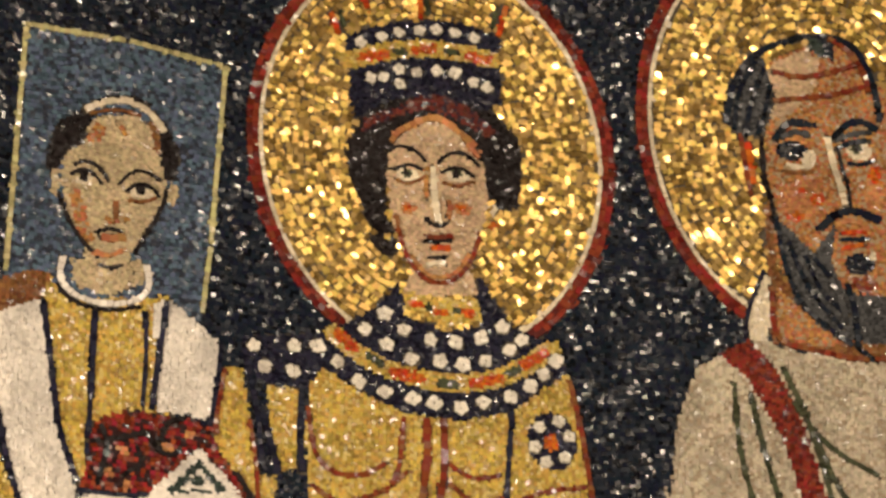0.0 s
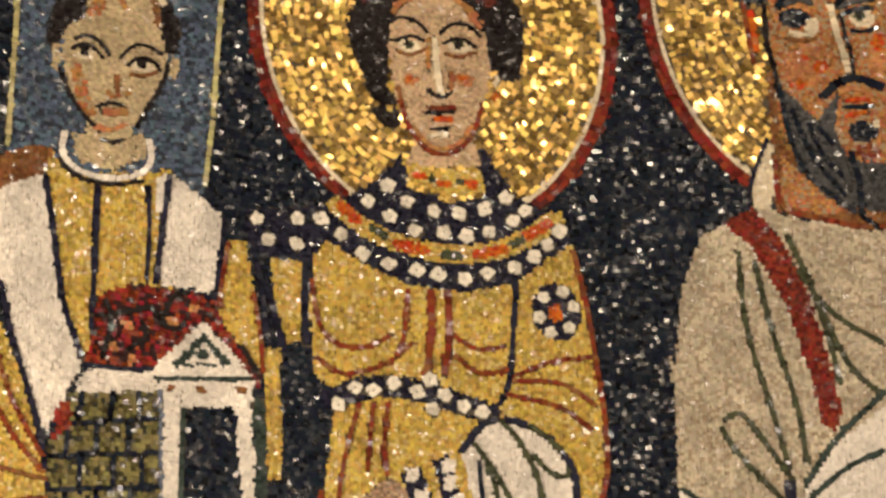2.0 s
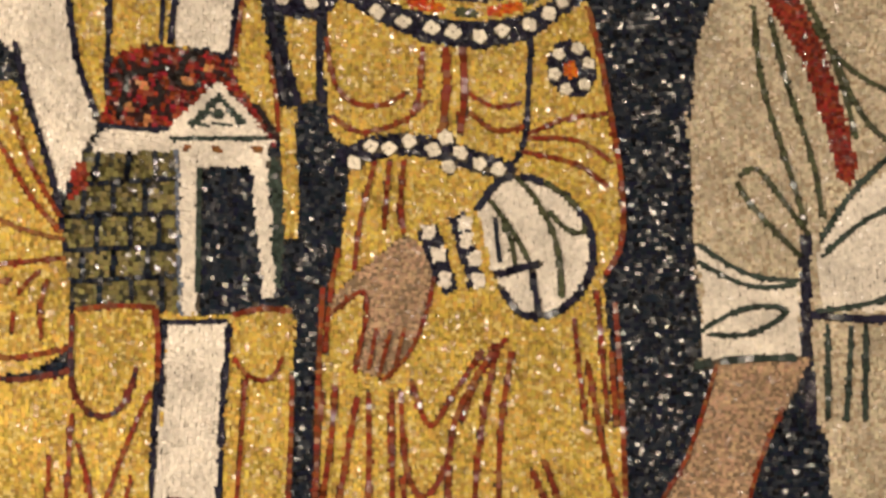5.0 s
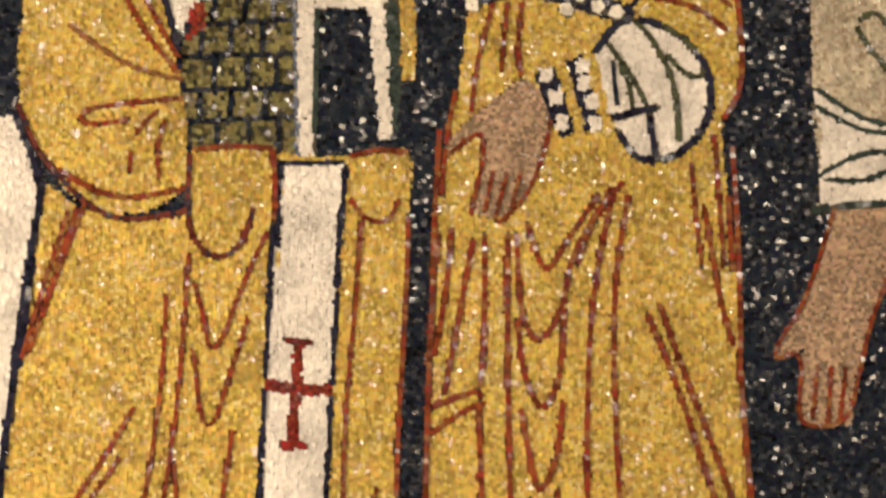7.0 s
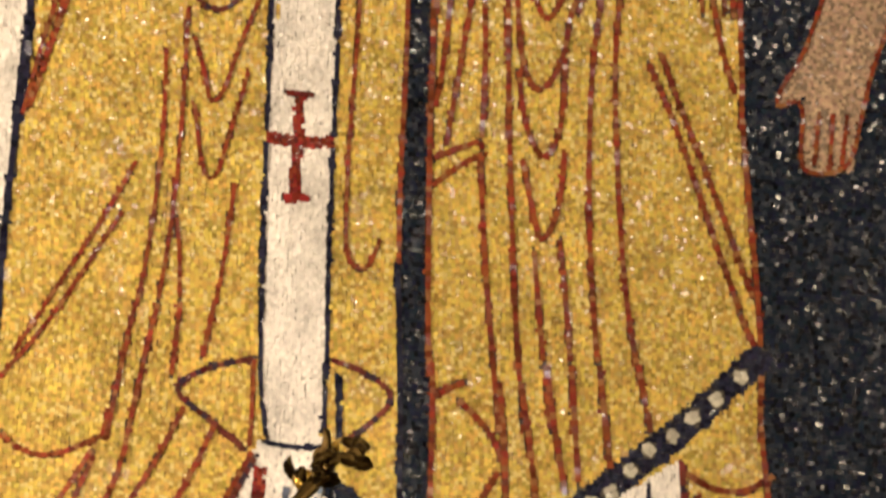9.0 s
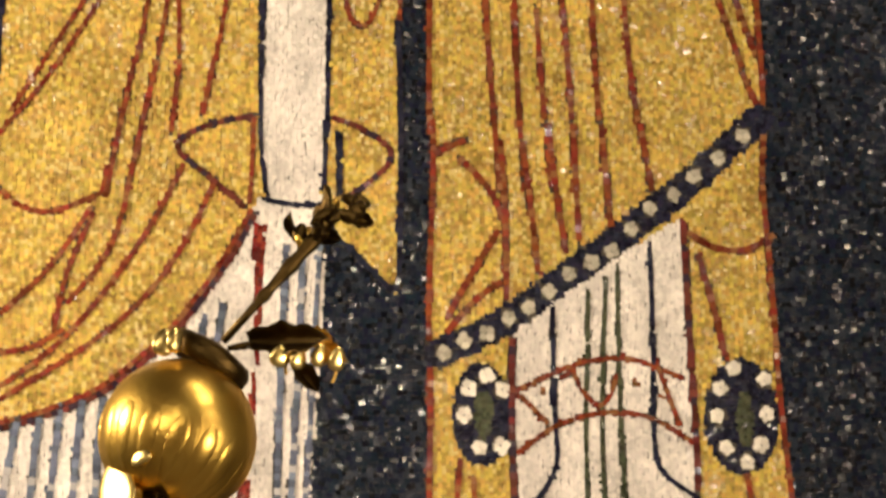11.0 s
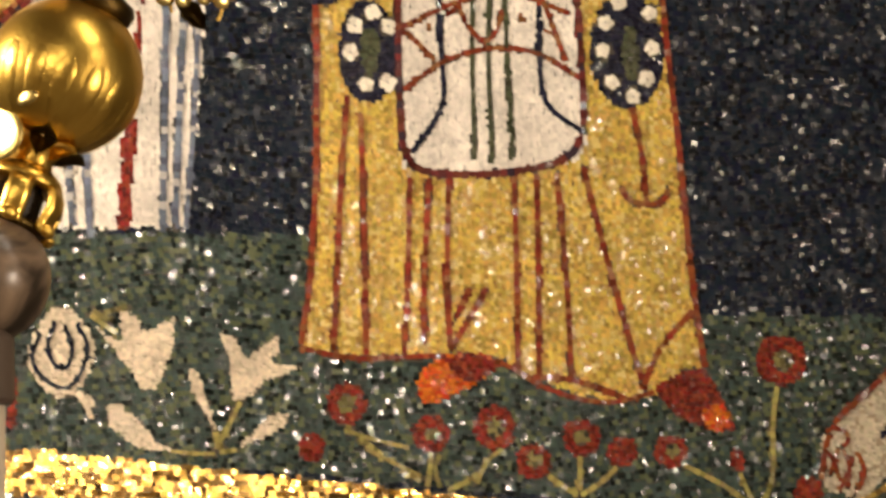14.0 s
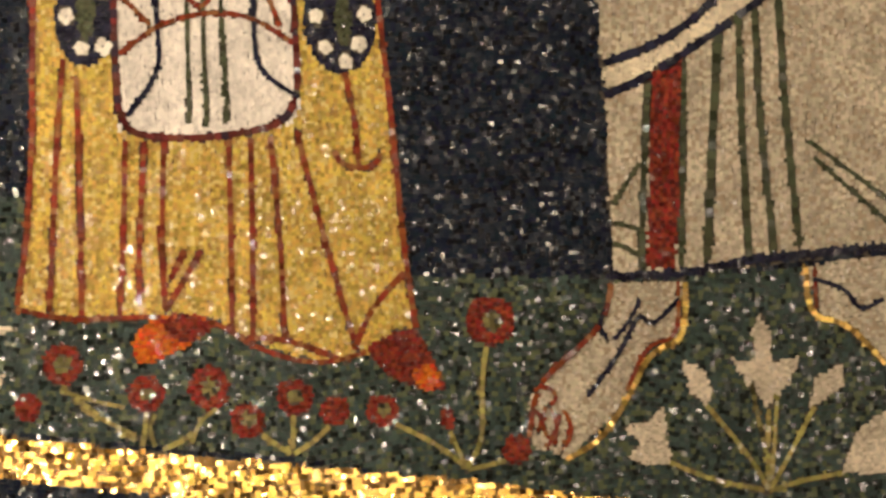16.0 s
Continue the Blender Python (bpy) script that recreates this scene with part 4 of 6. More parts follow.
    line("martyr.palm", "rust", 0.51, [(13.2, 17.5), (12.3, 12.8), (10.1, 7.2), (6.7, 3.8)])
    line("martyr.strap", "navy", 3.26, [(-1.3, -70.4), (5.8, -67.1), (13.1, -61.6), (20.4, -55.9), (27.1, -50.7), (36.6, -41.8)])
    pearls("martyr.strap", 1, [(-0.4, -70.2), (1.9, -68.8), (4.5, -67.8), (7.1, -66), (9.4, -64.7), (11.8, -62.7), (14.1, -60.6), (16.7, -59.2), (19.1, -57.9), (21.4, -55.2), (23.6, -52.7), (26.4, -51.1), (28.8, -48.8), (31.7, -46.6), (34.6, -43.9)])
    fill("martyr.apron", "white", [(7.4, -67.8), (13.7, -63), (20.4, -58.1), (27.2, -53.7), (27.7, -67.7), (28.8, -87), (27.9, -89), (18.5, -90.7), (10.7, -90.5), (7.8, -89.9), (7.3, -81.1)])
    line("martyr.apron", "maroon", 0.84, [(7.4, -68.3), (7.3, -81.1), (7.7, -89.9), (13.3, -90.8), (21.1, -90.3), (28.7, -88.3), (28.5, -77.4), (27.8, -64.5), (27.4, -54.3)])
    line("martyr.apron", "navy", 0.61, [(12.1, -64.9), (12.2, -77.1), (12.8, -82.9), (8.8, -88.1)])
    line("martyr.apron", "navy", 0.61, [(23.4, -56.7), (23.8, -67.8), (23.5, -80.7), (24.8, -83.4), (28.7, -85.8)])
    line("martyr.apron", "moss", 0.53, [(16.3, -62.8), (15.8, -77.7), (15.9, -89.1)])
    line("martyr.apron", "moss", 0.53, [(18.4, -60.8), (17.6, -75.7), (17.9, -89.1)])
    line("martyr.apron", "moss", 0.53, [(19.6, -59.5), (19.8, -74.4), (20.3, -88.6)])
    line("martyr.apron", "rust", 0.61, [(7.8, -74.2), (13.6, -71.3), (17.5, -70.2), (21.5, -70), (27.3, -72.3)])
    line("martyr.apron", "rust", 0.61, [(7.9, -81.2), (12.9, -77.4), (19.4, -76), (24, -76.9), (28.1, -79.5)])
    line("martyr.apron", "rust", 0.61, [(8.3, -74.7), (11.5, -77.8)])
    line("martyr.apron", "rust", 0.61, [(14.2, -71.6), (15.8, -74.5), (17.4, -75.9), (18.8, -74.4), (19.5, -71.8)])
    line("martyr.apron", "rust", 0.61, [(24, -70.4), (26.6, -77.5)])
    line("martyr.apron", "rust", 0.61, [(12.9, -72.6), (14.2, -71.9)])
    oval("martyr.apron", "umber", 21.7, -73, 0.4, 0.5)
    oval("martyr.apron", "umber", 24.7, -74.3, 0.4, 0.4)
    oval("martyr.apron", "umber", 11, -74, 0.3, 0.4)
    oval("martyr.medallion", "navy", 3.9, -77, 3.4, 5.8)
    oval("martyr.medallion", "moss", 4.1, -77, 1.1, 2.7)
    pearls("martyr.medallion", 1.07, [(2.4, -74.1), (4.5, -72.6), (6.3, -74.1), (1.9, -77.1), (3.6, -80.7), (6.1, -80.4)])
    oval("martyr.medallion", "navy", 33.8, -76.4, 4.3, 6.6)
    oval("martyr.medallion", "moss", 34.1, -76.7, 1, 3.1)
    pearls("martyr.medallion", 1.07, [(33, -70.9), (36.5, -72.1), (31.4, -73.2), (31, -76.4), (36.7, -76.1), (32, -80), (36, -79.6), (34.4, -81.6)])
    fill("martyr.shoe", "orange", [(8.4, -114.6), (10.3, -111.1), (15.9, -110.3), (18.9, -111.8), (15.1, -114.3), (9.9, -116.5)], 1)
    fill("martyr.shoe", "red", [(12, -111.1), (15.8, -110.5), (18.7, -111.8), (15.8, -113.7), (13.2, -113.3)])
    fill("martyr.shoe", "red", [(36, -114.7), (39.2, -112.5), (41.8, -112.2), (43.7, -115.5), (45.2, -119.4), (42.3, -119.4), (38.4, -117.8)])
    oval("martyr.shoe", "orange", 43.1, -118, 1.6, 1.5)
    fill("martyr.collar", "navy", [(1.5, 58.3), (5.5, 60.6), (9.8, 64.4), (11.7, 67.7), (12.4, 62.3), (17.9, 60.6), (22.3, 62.3), (21.8, 70.1), (23.8, 66.1), (26.7, 62.4), (32.5, 59.6), (33.3, 56.5), (30.2, 53.8), (25.8, 50.2), (20, 48.5), (12.8, 48.6), (6.3, 51.1), (0.8, 54.4)])
    fill("martyr.collar", "navy", [(-8.6, 56.5), (1.9, 58.3), (2.6, 54.6), (-0.2, 50.3), (-5.2, 50.4), (-8.1, 52.2)])
    line("martyr.collar", "ochre", 2.58, [(3.3, 58.5), (7.7, 55.3), (12.8, 53.8), (18.6, 53.4), (24.4, 54.6), (28.8, 57.4), (31.4, 59.6)])
    line("martyr.collar", "orange", 1.5, [(3.8, 58.6), (5.9, 56.8)])
    line("martyr.collar", "orange", 1.5, [(11.3, 54.1), (14.6, 53.7)])
    line("martyr.collar", "orange", 1.5, [(21.3, 53.8), (24.5, 54.8)])
    line("martyr.collar", "orange", 1.5, [(27.7, 57), (30.4, 58.9)])
    line("martyr.collar", "moss", 1.22, [(7.7, 56), (9.3, 55.2)])
    line("martyr.collar", "moss", 1.22, [(17.1, 53.4), (18.9, 53.4)])
    line("martyr.collar", "moss", 1.22, [(25.9, 55.6), (27, 56.3)])
    pearls("martyr.collar", 1.07, [(-6.9, 55.3), (-1.7, 56.1), (1.2, 56.5), (-5.4, 52.7), (-1.8, 52.6), (3.9, 54.7), (6.5, 52.3), (9.9, 51.3), (13.5, 50.8), (16.2, 50.5), (19.6, 50.2), (22.5, 51.3), (26, 52.4), (28.5, 54.2), (30.3, 56), (31.9, 58.1), (7.3, 59.7), (9.8, 62.2), (10.1, 57.9), (12.3, 60.3), (15.8, 59.3), (13.3, 56.3), (17, 56.5), (19, 59.3), (19.9, 56.2), (22.3, 60.3), (22.8, 57.1), (25.1, 62.1), (26, 59), (27.6, 60.5)])
    fill("martyr.head", "skin", [(13.4, 68.9), (21, 70.7), (22, 66.3), (12.2, 65.1)])
    fill("martyr.neckpiece", "ochre", [(11.7, 66.2), (15.7, 65.1), (21.7, 66), (22.4, 62.6), (18.6, 61.3), (12.6, 62.7)])
    oval("martyr.neckpiece", "orange", 13.9, 64.1, 1, 0.6)
    oval("martyr.neckpiece", "orange", 17.2, 63.3, 1, 0.6)
    oval("martyr.neckpiece", "orange", 20.7, 63.7, 1, 0.6)
    oval("martyr.neckpiece", "moss", 15.5, 63.9, 0.5, 0.6)
    oval("martyr.neckpiece", "moss", 19.2, 63.7, 0.5, 0.5)
    fill("martyr.hair", "brown", [(4.5, 86), (6.7, 90.8), (11.2, 93.7), (16.5, 95.7), (23.4, 94.5), (27.5, 90), (28, 84.8), (27.4, 79.3), (25.4, 78.6), (23.4, 80.7), (23.1, 85.1), (21.4, 88.7), (15.9, 92.2), (11.6, 88.6), (10.1, 84.6), (9.9, 79.5), (10.7, 75.1), (11.5, 71.5), (10.5, 70.5), (7.9, 74.3), (5.9, 78.5), (4.8, 82.5)])
    fill("martyr.hair", "maroon", [(6.7, 90.2), (11.2, 92.6), (15.5, 95.8), (20.5, 94.3), (25.2, 90.4), (23.3, 89.8), (18.8, 92), (15.2, 92.9), (11.2, 91.3), (6.7, 88)])
    fill("martyr.head", "skin", [(9.9, 83.9), (11.2, 88.1), (13.5, 90.4), (15.9, 92), (18.8, 90.9), (21.4, 88.3), (23.1, 85.1), (23.4, 80.9), (22.9, 75.8), (21.3, 71.9), (19.4, 68.8), (16.8, 67.5), (14.6, 67.8), (12.8, 69.6), (11.6, 72.7), (10.4, 77.5)], 1)
    line("martyr.hair", "blush", 0.61, [(10.8, 87.6), (13.3, 90.5), (15.9, 92.1), (18.8, 91), (22.4, 86.3)])
    line("martyr.head", "brown", 0.53, [(8.2, 73.1), (9.2, 70.9), (11.1, 71)])
    line("martyr.head", "blush", 0.9, [(10.6, 87.4), (11.5, 89.1), (13.8, 90.7), (16.1, 91.9), (18, 91.3), (20.2, 89.6), (22.1, 87.7)])
    line("martyr.head", "tan", 0.7, [(17.9, 80.3), (18.5, 78.6), (18, 77.2)])
    line("martyr.head", "tan", 0.6, [(15.4, 84.2), (15.1, 82), (15.3, 79.6)])
    oval("martyr.head", "blush", 12.8, 77.8, 1.05, 0.82)
    oval("martyr.head", "orange", 12.7, 77.8, 0.44, 0.43)
    oval("martyr.head", "blush", 19.9, 78.7, 1.20, 0.91)
    oval("martyr.head", "orange", 19.7, 78.8, 0.60, 0.51)
    oval("martyr.head", "bone", 12.8, 82.7, 1.57, 0.91)
    oval("martyr.head", "moss", 12.7, 83, 0.67, 0.74)
    oval("martyr.head", "brown", 12.5, 83.1, 0.35, 0.42)
    line("martyr.head", "brown", 0.46, [(10.7, 83.2), (12.1, 84), (13.4, 84.3), (14.9, 83.6)])
    line("martyr.head", "umber", 0.46, [(11.2, 81.8), (12.8, 81.2), (14.9, 82.6)])
    oval("martyr.head", "bone", 19.3, 83.4, 1.57, 0.91)
    oval("martyr.head", "moss", 19.2, 83.7, 0.67, 0.85)
    oval("martyr.head", "brown", 19.1, 83.7, 0.38, 0.50)
    line("martyr.head", "brown", 0.46, [(17.2, 83.6), (18.7, 84.6), (20.2, 84.6), (21.7, 83.5)])
    line("martyr.head", "umber", 0.46, [(17.4, 82.2), (19.2, 81.7), (21.5, 82.9)])
    line("martyr.head", "brown", 0.46, [(10, 85.9), (11.5, 86.9), (13, 86.8), (14.3, 86.1), (15.3, 84.8)])
    line("martyr.head", "brown", 0.46, [(16.8, 85), (17.9, 86.3), (19.3, 87.1), (20.8, 86.7), (22.1, 85.4)])
    line("martyr.head", "bone", 0.85, [(16.1, 84.4), (16.2, 81.4), (16.5, 78.3), (16.8, 76.2)])
    line("martyr.head", "brown", 0.46, [(15.2, 76.6), (16.2, 75.6), (17.5, 75.8), (18.4, 76.8)])
    line("martyr.head", "rust", 0.8, [(15.4, 74), (16.9, 74), (18.4, 74.4)])
    line("martyr.head", "brown", 0.46, [(14.9, 73.3), (16.9, 73.5), (18.7, 73.9)])
    line("martyr.head", "orange", 0.8, [(15.9, 72.4), (18, 72.7)])
    line("martyr.head", "brown", 0.46, [(15.9, 71), (18, 71.3)])
    line("martyr.head", "bone", 0.7, [(15.6, 70), (16.9, 70.4), (18, 70.3)])
    line("martyr.head", "rust", 0.6, [(11.3, 76.6), (11.6, 74.2), (12.3, 71.7), (12.8, 70.6), (13.9, 68.8), (15.4, 67.6), (17, 67.4), (18.9, 68.1), (20.5, 69.9), (21.5, 72.3), (22.3, 75.1)])
    line("martyr.head", "blush", 0.6, [(13.2, 70.9), (14.3, 69.3), (15.6, 68.3), (17, 68.2), (18.7, 68.8), (20, 70.3), (20.9, 72.2)])
    oval("martyr.hair", "bone", 24.1, 78.9, 0.60, 0.85)
    oval("martyr.hair", "orange", 24, 76.6, 0.82, 0.74)
    oval("martyr.hair", "ochre", 23.6, 74.4, 0.75, 0.58)
    oval("martyr.hair", "ochre", 10.4, 76.5, 0.53, 0.99)
    oval("martyr.hair", "ochre", 10, 73.3, 0.53, 0.48)
    fill("martyr.crown", "navy", [(4.2, 102.7), (11.2, 105.8), (18.9, 107.2), (25.2, 105.4), (25.4, 95.2), (23.3, 93.7), (16.5, 95.5), (10.5, 93.5), (5.4, 89.7), (4.7, 96.9)])
    line("martyr.crown", "ochre", 2.72, [(4.7, 98.8), (9.7, 101), (14.6, 102.3), (19.6, 102.5), (24, 101.7)])
    line("martyr.crown", "orange", 1.36, [(6.6, 99.4), (9.7, 100.6)])
    line("martyr.crown", "orange", 1.36, [(13.9, 101.9), (16.2, 102.4)])
    line("martyr.crown", "orange", 1.36, [(21.1, 101.9), (23.6, 101.7)])
    line("martyr.crown", "moss", 1.09, [(11.2, 101), (12.4, 101.4)])
    line("martyr.crown", "moss", 1.09, [(18.1, 102.2), (19.2, 102.2)])
    pearls("martyr.crown", 0.93, [(6.4, 101.8), (9.3, 103.2), (11.6, 104.3), (14.3, 104.9), (16.6, 105.4), (19.2, 105.3), (21.8, 104.8), (7.8, 96.6), (9.5, 97), (11.6, 98.5), (11.7, 96.3), (14, 98.4), (16.7, 99), (19.1, 99), (21.6, 97.9), (23.5, 97.3)])
    line("martyr.crown", "orange", 0.76, [(14.1, 111.6), (14.6, 108.2), (14.4, 106.5)])
    line("martyr.crown", "orange", 0.76, [(2.4, 105.6), (3.4, 102.6)])
    line("martyr.crown", "orange", 0.76, [(26.2, 110.3), (25.2, 106)])
    line("martyr.crown", "orange", 0.76, [(6.6, 109.5), (7.4, 107)])
    line("martyr.crown", "moss", 0.61, [(15.2, 111.8), (15.5, 107.4)])
    line("martyr.crown", "moss", 0.61, [(24.9, 110.5), (24.3, 106.9)])
    line("martyr.crown", "moss", 0.61, [(3.5, 106.3), (4.3, 103.6)])


def draw_apostle():
    # bearded figure in a grey-white mantle
    oval("apostle.halo", "red", 68.3, 95.2, 25, 33.5)
    oval("apostle.halo", "gold", 68.3, 95.2, 23.1, 31.4)
    halo_rim("apostle.halo", 68.3, 95.2, 24.2, 32.6)
    fill("apostle.mantle", "stone", [(46.1, 40.2), (47.2, 50.4), (50.1, 58.5), (53.9, 61), (58.4, 62.9), (63.4, 61.5), (74.1, 60.5), (90.9, 60.5), (88.9, 0.1), (59.9, 0), (58.3, 8.7), (45.8, 8.3), (46.1, 14.9), (45.7, 21.5), (45.8, 32.8), (45.4, 42)])
    fill("apostle.mantle", "stone", [(60.7, 14.6), (90.3, 15.4), (129.2, -34.7), (119.8, -103.1), (97.8, -103.6), (86.5, -105), (73.1, -106.8), (65.7, -106.7), (65, -97.4), (65, -85.5), (64.3, -74.2), (64.1, -47.4), (60.7, -23.1)])
    line("apostle.mantle", "moss", 0.69, [(54.8, 56.6), (55, 46.3), (58, 34.8), (60.1, 25)])
    line("apostle.mantle", "moss", 0.69, [(56.9, 55.1), (58.6, 44.9), (61.3, 35.7), (61.9, 28.1)])
    line("apostle.mantle", "moss", 0.69, [(61.3, 56), (65.9, 48.2), (72.7, 44.2)])
    line("apostle.mantle", "moss", 0.69, [(61.2, 59.2), (64.6, 50.6), (67.6, 41.2), (71.7, 37.4)])
    line("apostle.mantle", "moss", 0.69, [(51.9, 33.1), (53.9, 34.8), (57, 30.2), (59.6, 26.1)])
    line("apostle.mantle", "moss", 0.69, [(51.5, 32.3), (52.8, 29.3), (58.7, 22.7)])
    line("apostle.mantle", "moss", 0.69, [(64, 52.1), (65.7, 45.1), (66.8, 38.9)])
    fill("apostle.mantle", "red", [(53.2, 60.7), (56.9, 63), (60.4, 59), (63.5, 51.1), (65.3, 43.3), (66.8, 34.8), (65.9, 32.1), (64.2, 32.8), (62.9, 40.9), (60.5, 49.4), (56.6, 57.2)])
    fill("apostle.mantle", "white", [(60.9, 22.8), (64.8, 29.6), (72.1, 35.5), (92.2, 37.3), (90.3, 15.4), (61.1, 15.3)])
    line("apostle.mantle", "bottle", 0.69, [(61.7, 25), (65.6, 31.2), (72.2, 37.4)])
    line("apostle.mantle", "bottle", 0.69, [(61.6, 22.6), (66.8, 27.4), (71.7, 29.7)])
    line("apostle.mantle", "bottle", 0.69, [(60.4, 15.3), (66.1, 16.1), (70.9, 17.7)])
    line("apostle.mantle", "bottle", 0.69, [(61.7, 13.1), (61.3, 7.3), (61, 1.3)])
    line("apostle.mantle", "bottle", 0.69, [(64.6, 13.5), (64, 7.3), (63.2, 1.4)])
    line("apostle.mantle", "bottle", 0.69, [(66.4, 13.6), (65.5, 1.4)])
    line("apostle.mantle", "navy", 1.36, [(59.7, 25), (59, 14.5), (58.9, 7.2), (59.2, 0.7)])
    line("apostle.mantle", "navy", 0.99, [(59.7, 14.8), (65.9, 14.3), (72.9, 14.6)])
    fill("apostle.sleeve", "white", [(45.8, 23.6), (52.3, 20.3), (58.5, 19), (58, 9.4), (45.8, 8.3), (46.6, 17.8)])
    line("apostle.sleeve", "bottle", 0.61, [(46.1, 23.8), (52.3, 19.5), (58.6, 19.3)])
    line("apostle.sleeve", "bottle", 0.61, [(46, 21.5), (52.2, 18), (57.8, 18.8)])
    line("apostle.sleeve", "bottle", 0.61, [(46.4, 12.7), (51.4, 15.8), (56.3, 15.9), (56.9, 14.9), (51.9, 11.8), (47, 12)])
    line("apostle.sleeve", "bottle", 0.99, [(45.1, 7.9), (51, 9), (58.1, 9.2)])
    fill("apostle.palm", "clay", [(47.8, 8.5), (59.5, 9.3), (55.1, 1.2), (51.7, -5.3), (50.2, -13.1), (48.8, -18.7), (43.4, -19.3), (42.5, -16.2), (43.4, -9.5), (39.9, -11.4), (40.2, -8.9), (43.2, -4.2), (45.4, 0.9)])
    line("apostle.palm", "rust", 0.53, [(47.8, 8.2), (45.4, 0.9), (43.2, -4.9), (40.1, -9.3), (39.9, -11.3), (43.4, -9.7), (42.4, -17.6), (43.4, -19.3), (48.4, -18.9), (50.2, -11.7), (51.9, -5), (55.5, 2.7)])
    line("apostle.palm", "rust", 0.51, [(45, -11.9), (44.2, -18.2)])
    line("apostle.palm", "rust", 0.51, [(46.7, -11.8), (46, -18.5)])
    line("apostle.palm", "rust", 0.51, [(48.4, -11.8), (47.5, -18.1)])
    fill("apostle.mantle", "bone", [(64.8, -82.5), (72.6, -79.6), (78.8, -74.3), (83.5, -74.3), (71.1, -83.2), (65, -85.5)])
    line("apostle.mantle", "navy", 1.02, [(65, -81.7), (72.6, -79), (79.2, -73.6), (83.7, -68.9)])
    line("apostle.mantle", "navy", 0.99, [(64.9, -85.5), (71.1, -82.9), (83.2, -74.8), (89, -70.3)])
    fill("apostle.mantle", "red", [(70.4, -83), (74.5, -80.9), (73.8, -94.2), (72.8, -105.8), (69.3, -105.7), (70, -94.2)])
    line("apostle.mantle", "moss", 1.09, [(78.7, -78.3), (77.5, -90.9), (76.6, -104.5)])
    line("apostle.mantle", "moss", 0.84, [(81.1, -76.3), (81.1, -91), (81.5, -104.4)])
    line("apostle.mantle", "moss", 0.84, [(83.1, -75.6), (83.2, -87.7), (84.5, -104.3)])
    line("apostle.mantle", "moss", 0.84, [(85.9, -74.3), (86.3, -87.7), (87.5, -103.7)])
    line("apostle.mantle", "moss", 0.76, [(70.1, -84.2), (69.3, -94.2), (68.7, -106)])
    line("apostle.mantle", "moss", 0.69, [(74.5, -81.6), (73.4, -105.5)])
    line("apostle.mantle", "moss", 0.53, [(68.8, -93.5), (65.6, -98.1)])
    line("apostle.mantle", "moss", 0.53, [(65.6, -100.4), (68.9, -101.3)])
    line("apostle.mantle", "moss", 0.53, [(65.5, -102.7), (68.8, -104.2)])
    line("apostle.mantle", "moss", 0.53, [(89, -91.1), (93.5, -94.5), (98.7, -98.7)])
    line("apostle.mantle", "moss", 0.53, [(89.6, -93.1), (98.6, -101.3)])
    line("apostle.mantle", "navy", 1.16, [(64.7, -106.6), (73.1, -106.6), (79.8, -105.2), (86.5, -104.5), (97.8, -103.6), (119.8, -102.5)])
    fill("apostle.foot", "stone", [(65, -107.4), (73.4, -107.3), (73.2, -114), (69.5, -114.6), (67.3, -119.2), (64.5, -123), (60.4, -126.8), (59.1, -127.5), (55.1, -126.1), (54.9, -121.5), (56, -119), (60.8, -115.1), (63.9, -111.9)])
    fill("apostle.foot", "stone", [(88.5, -105.8), (97.7, -104.6), (109.8, -104.2), (109.2, -121.4), (97.3, -117.1), (92.9, -112.4), (88.9, -111.7)])
    line("apostle.foot", "rust", 0.69, [(65.1, -107.6), (64.1, -111.9), (60.4, -115.4), (55.9, -119), (54.9, -124.8)])
    line("apostle.foot", "gold", 0.69, [(73.8, -107.4), (73.6, -114.3), (69.6, -115.1), (66.5, -121.1), (63.3, -125.6), (59.4, -127.6)])
    line("apostle.foot", "rust", 0.51, [(73, -107.8), (72.8, -114), (69.1, -114.5), (66.6, -119.8)])
    line("apostle.foot", "rust", 0.51, [(56.9, -121.6), (55.8, -124.8)])
    line("apostle.foot", "rust", 0.51, [(58.6, -122.6), (57.1, -126.1)])
    line("apostle.foot", "rust", 0.51, [(59.9, -123.6), (58.8, -126.8)])
    line("apostle.foot", "navy", 0.53, [(73, -109.4), (69.5, -112.8), (68.3, -110.6), (66.1, -115.2), (62, -120.4)])
    line("apostle.foot", "gold", 0.69, [(88.1, -106), (88.3, -111.7), (92.9, -112.5), (97.2, -117.5)])
    line("apostle.foot", "rust", 0.53, [(89.1, -106.4), (89.3, -111)])
    line("apostle.foot", "navy", 0.53, [(89.4, -107.4), (93, -108.6), (94.3, -111.3), (97, -109.9)])
    line("apostle.foot", "rust", 0.46, [(55.6, -119.7), (57, -119), (58.4, -120.4), (57.6, -121.3)])
    line("apostle.foot", "rust", 0.46, [(55.3, -121.7), (56.2, -122.5), (56.9, -124.9)])
    line("apostle.foot", "rust", 0.46, [(57.5, -121.8), (58.3, -123.7), (57.8, -126)])
    line("apostle.foot", "rust", 0.46, [(59.2, -122.3), (60.1, -124.2), (59.1, -126.3)])
    line("apostle.foot", "navy", 0.46, [(64.1, -110.4), (63.5, -112.2), (64.4, -114.2)])
    line("apostle.foot", "navy", 0.46, [(68.3, -109.3), (67.7, -111), (65.3, -113.9)])
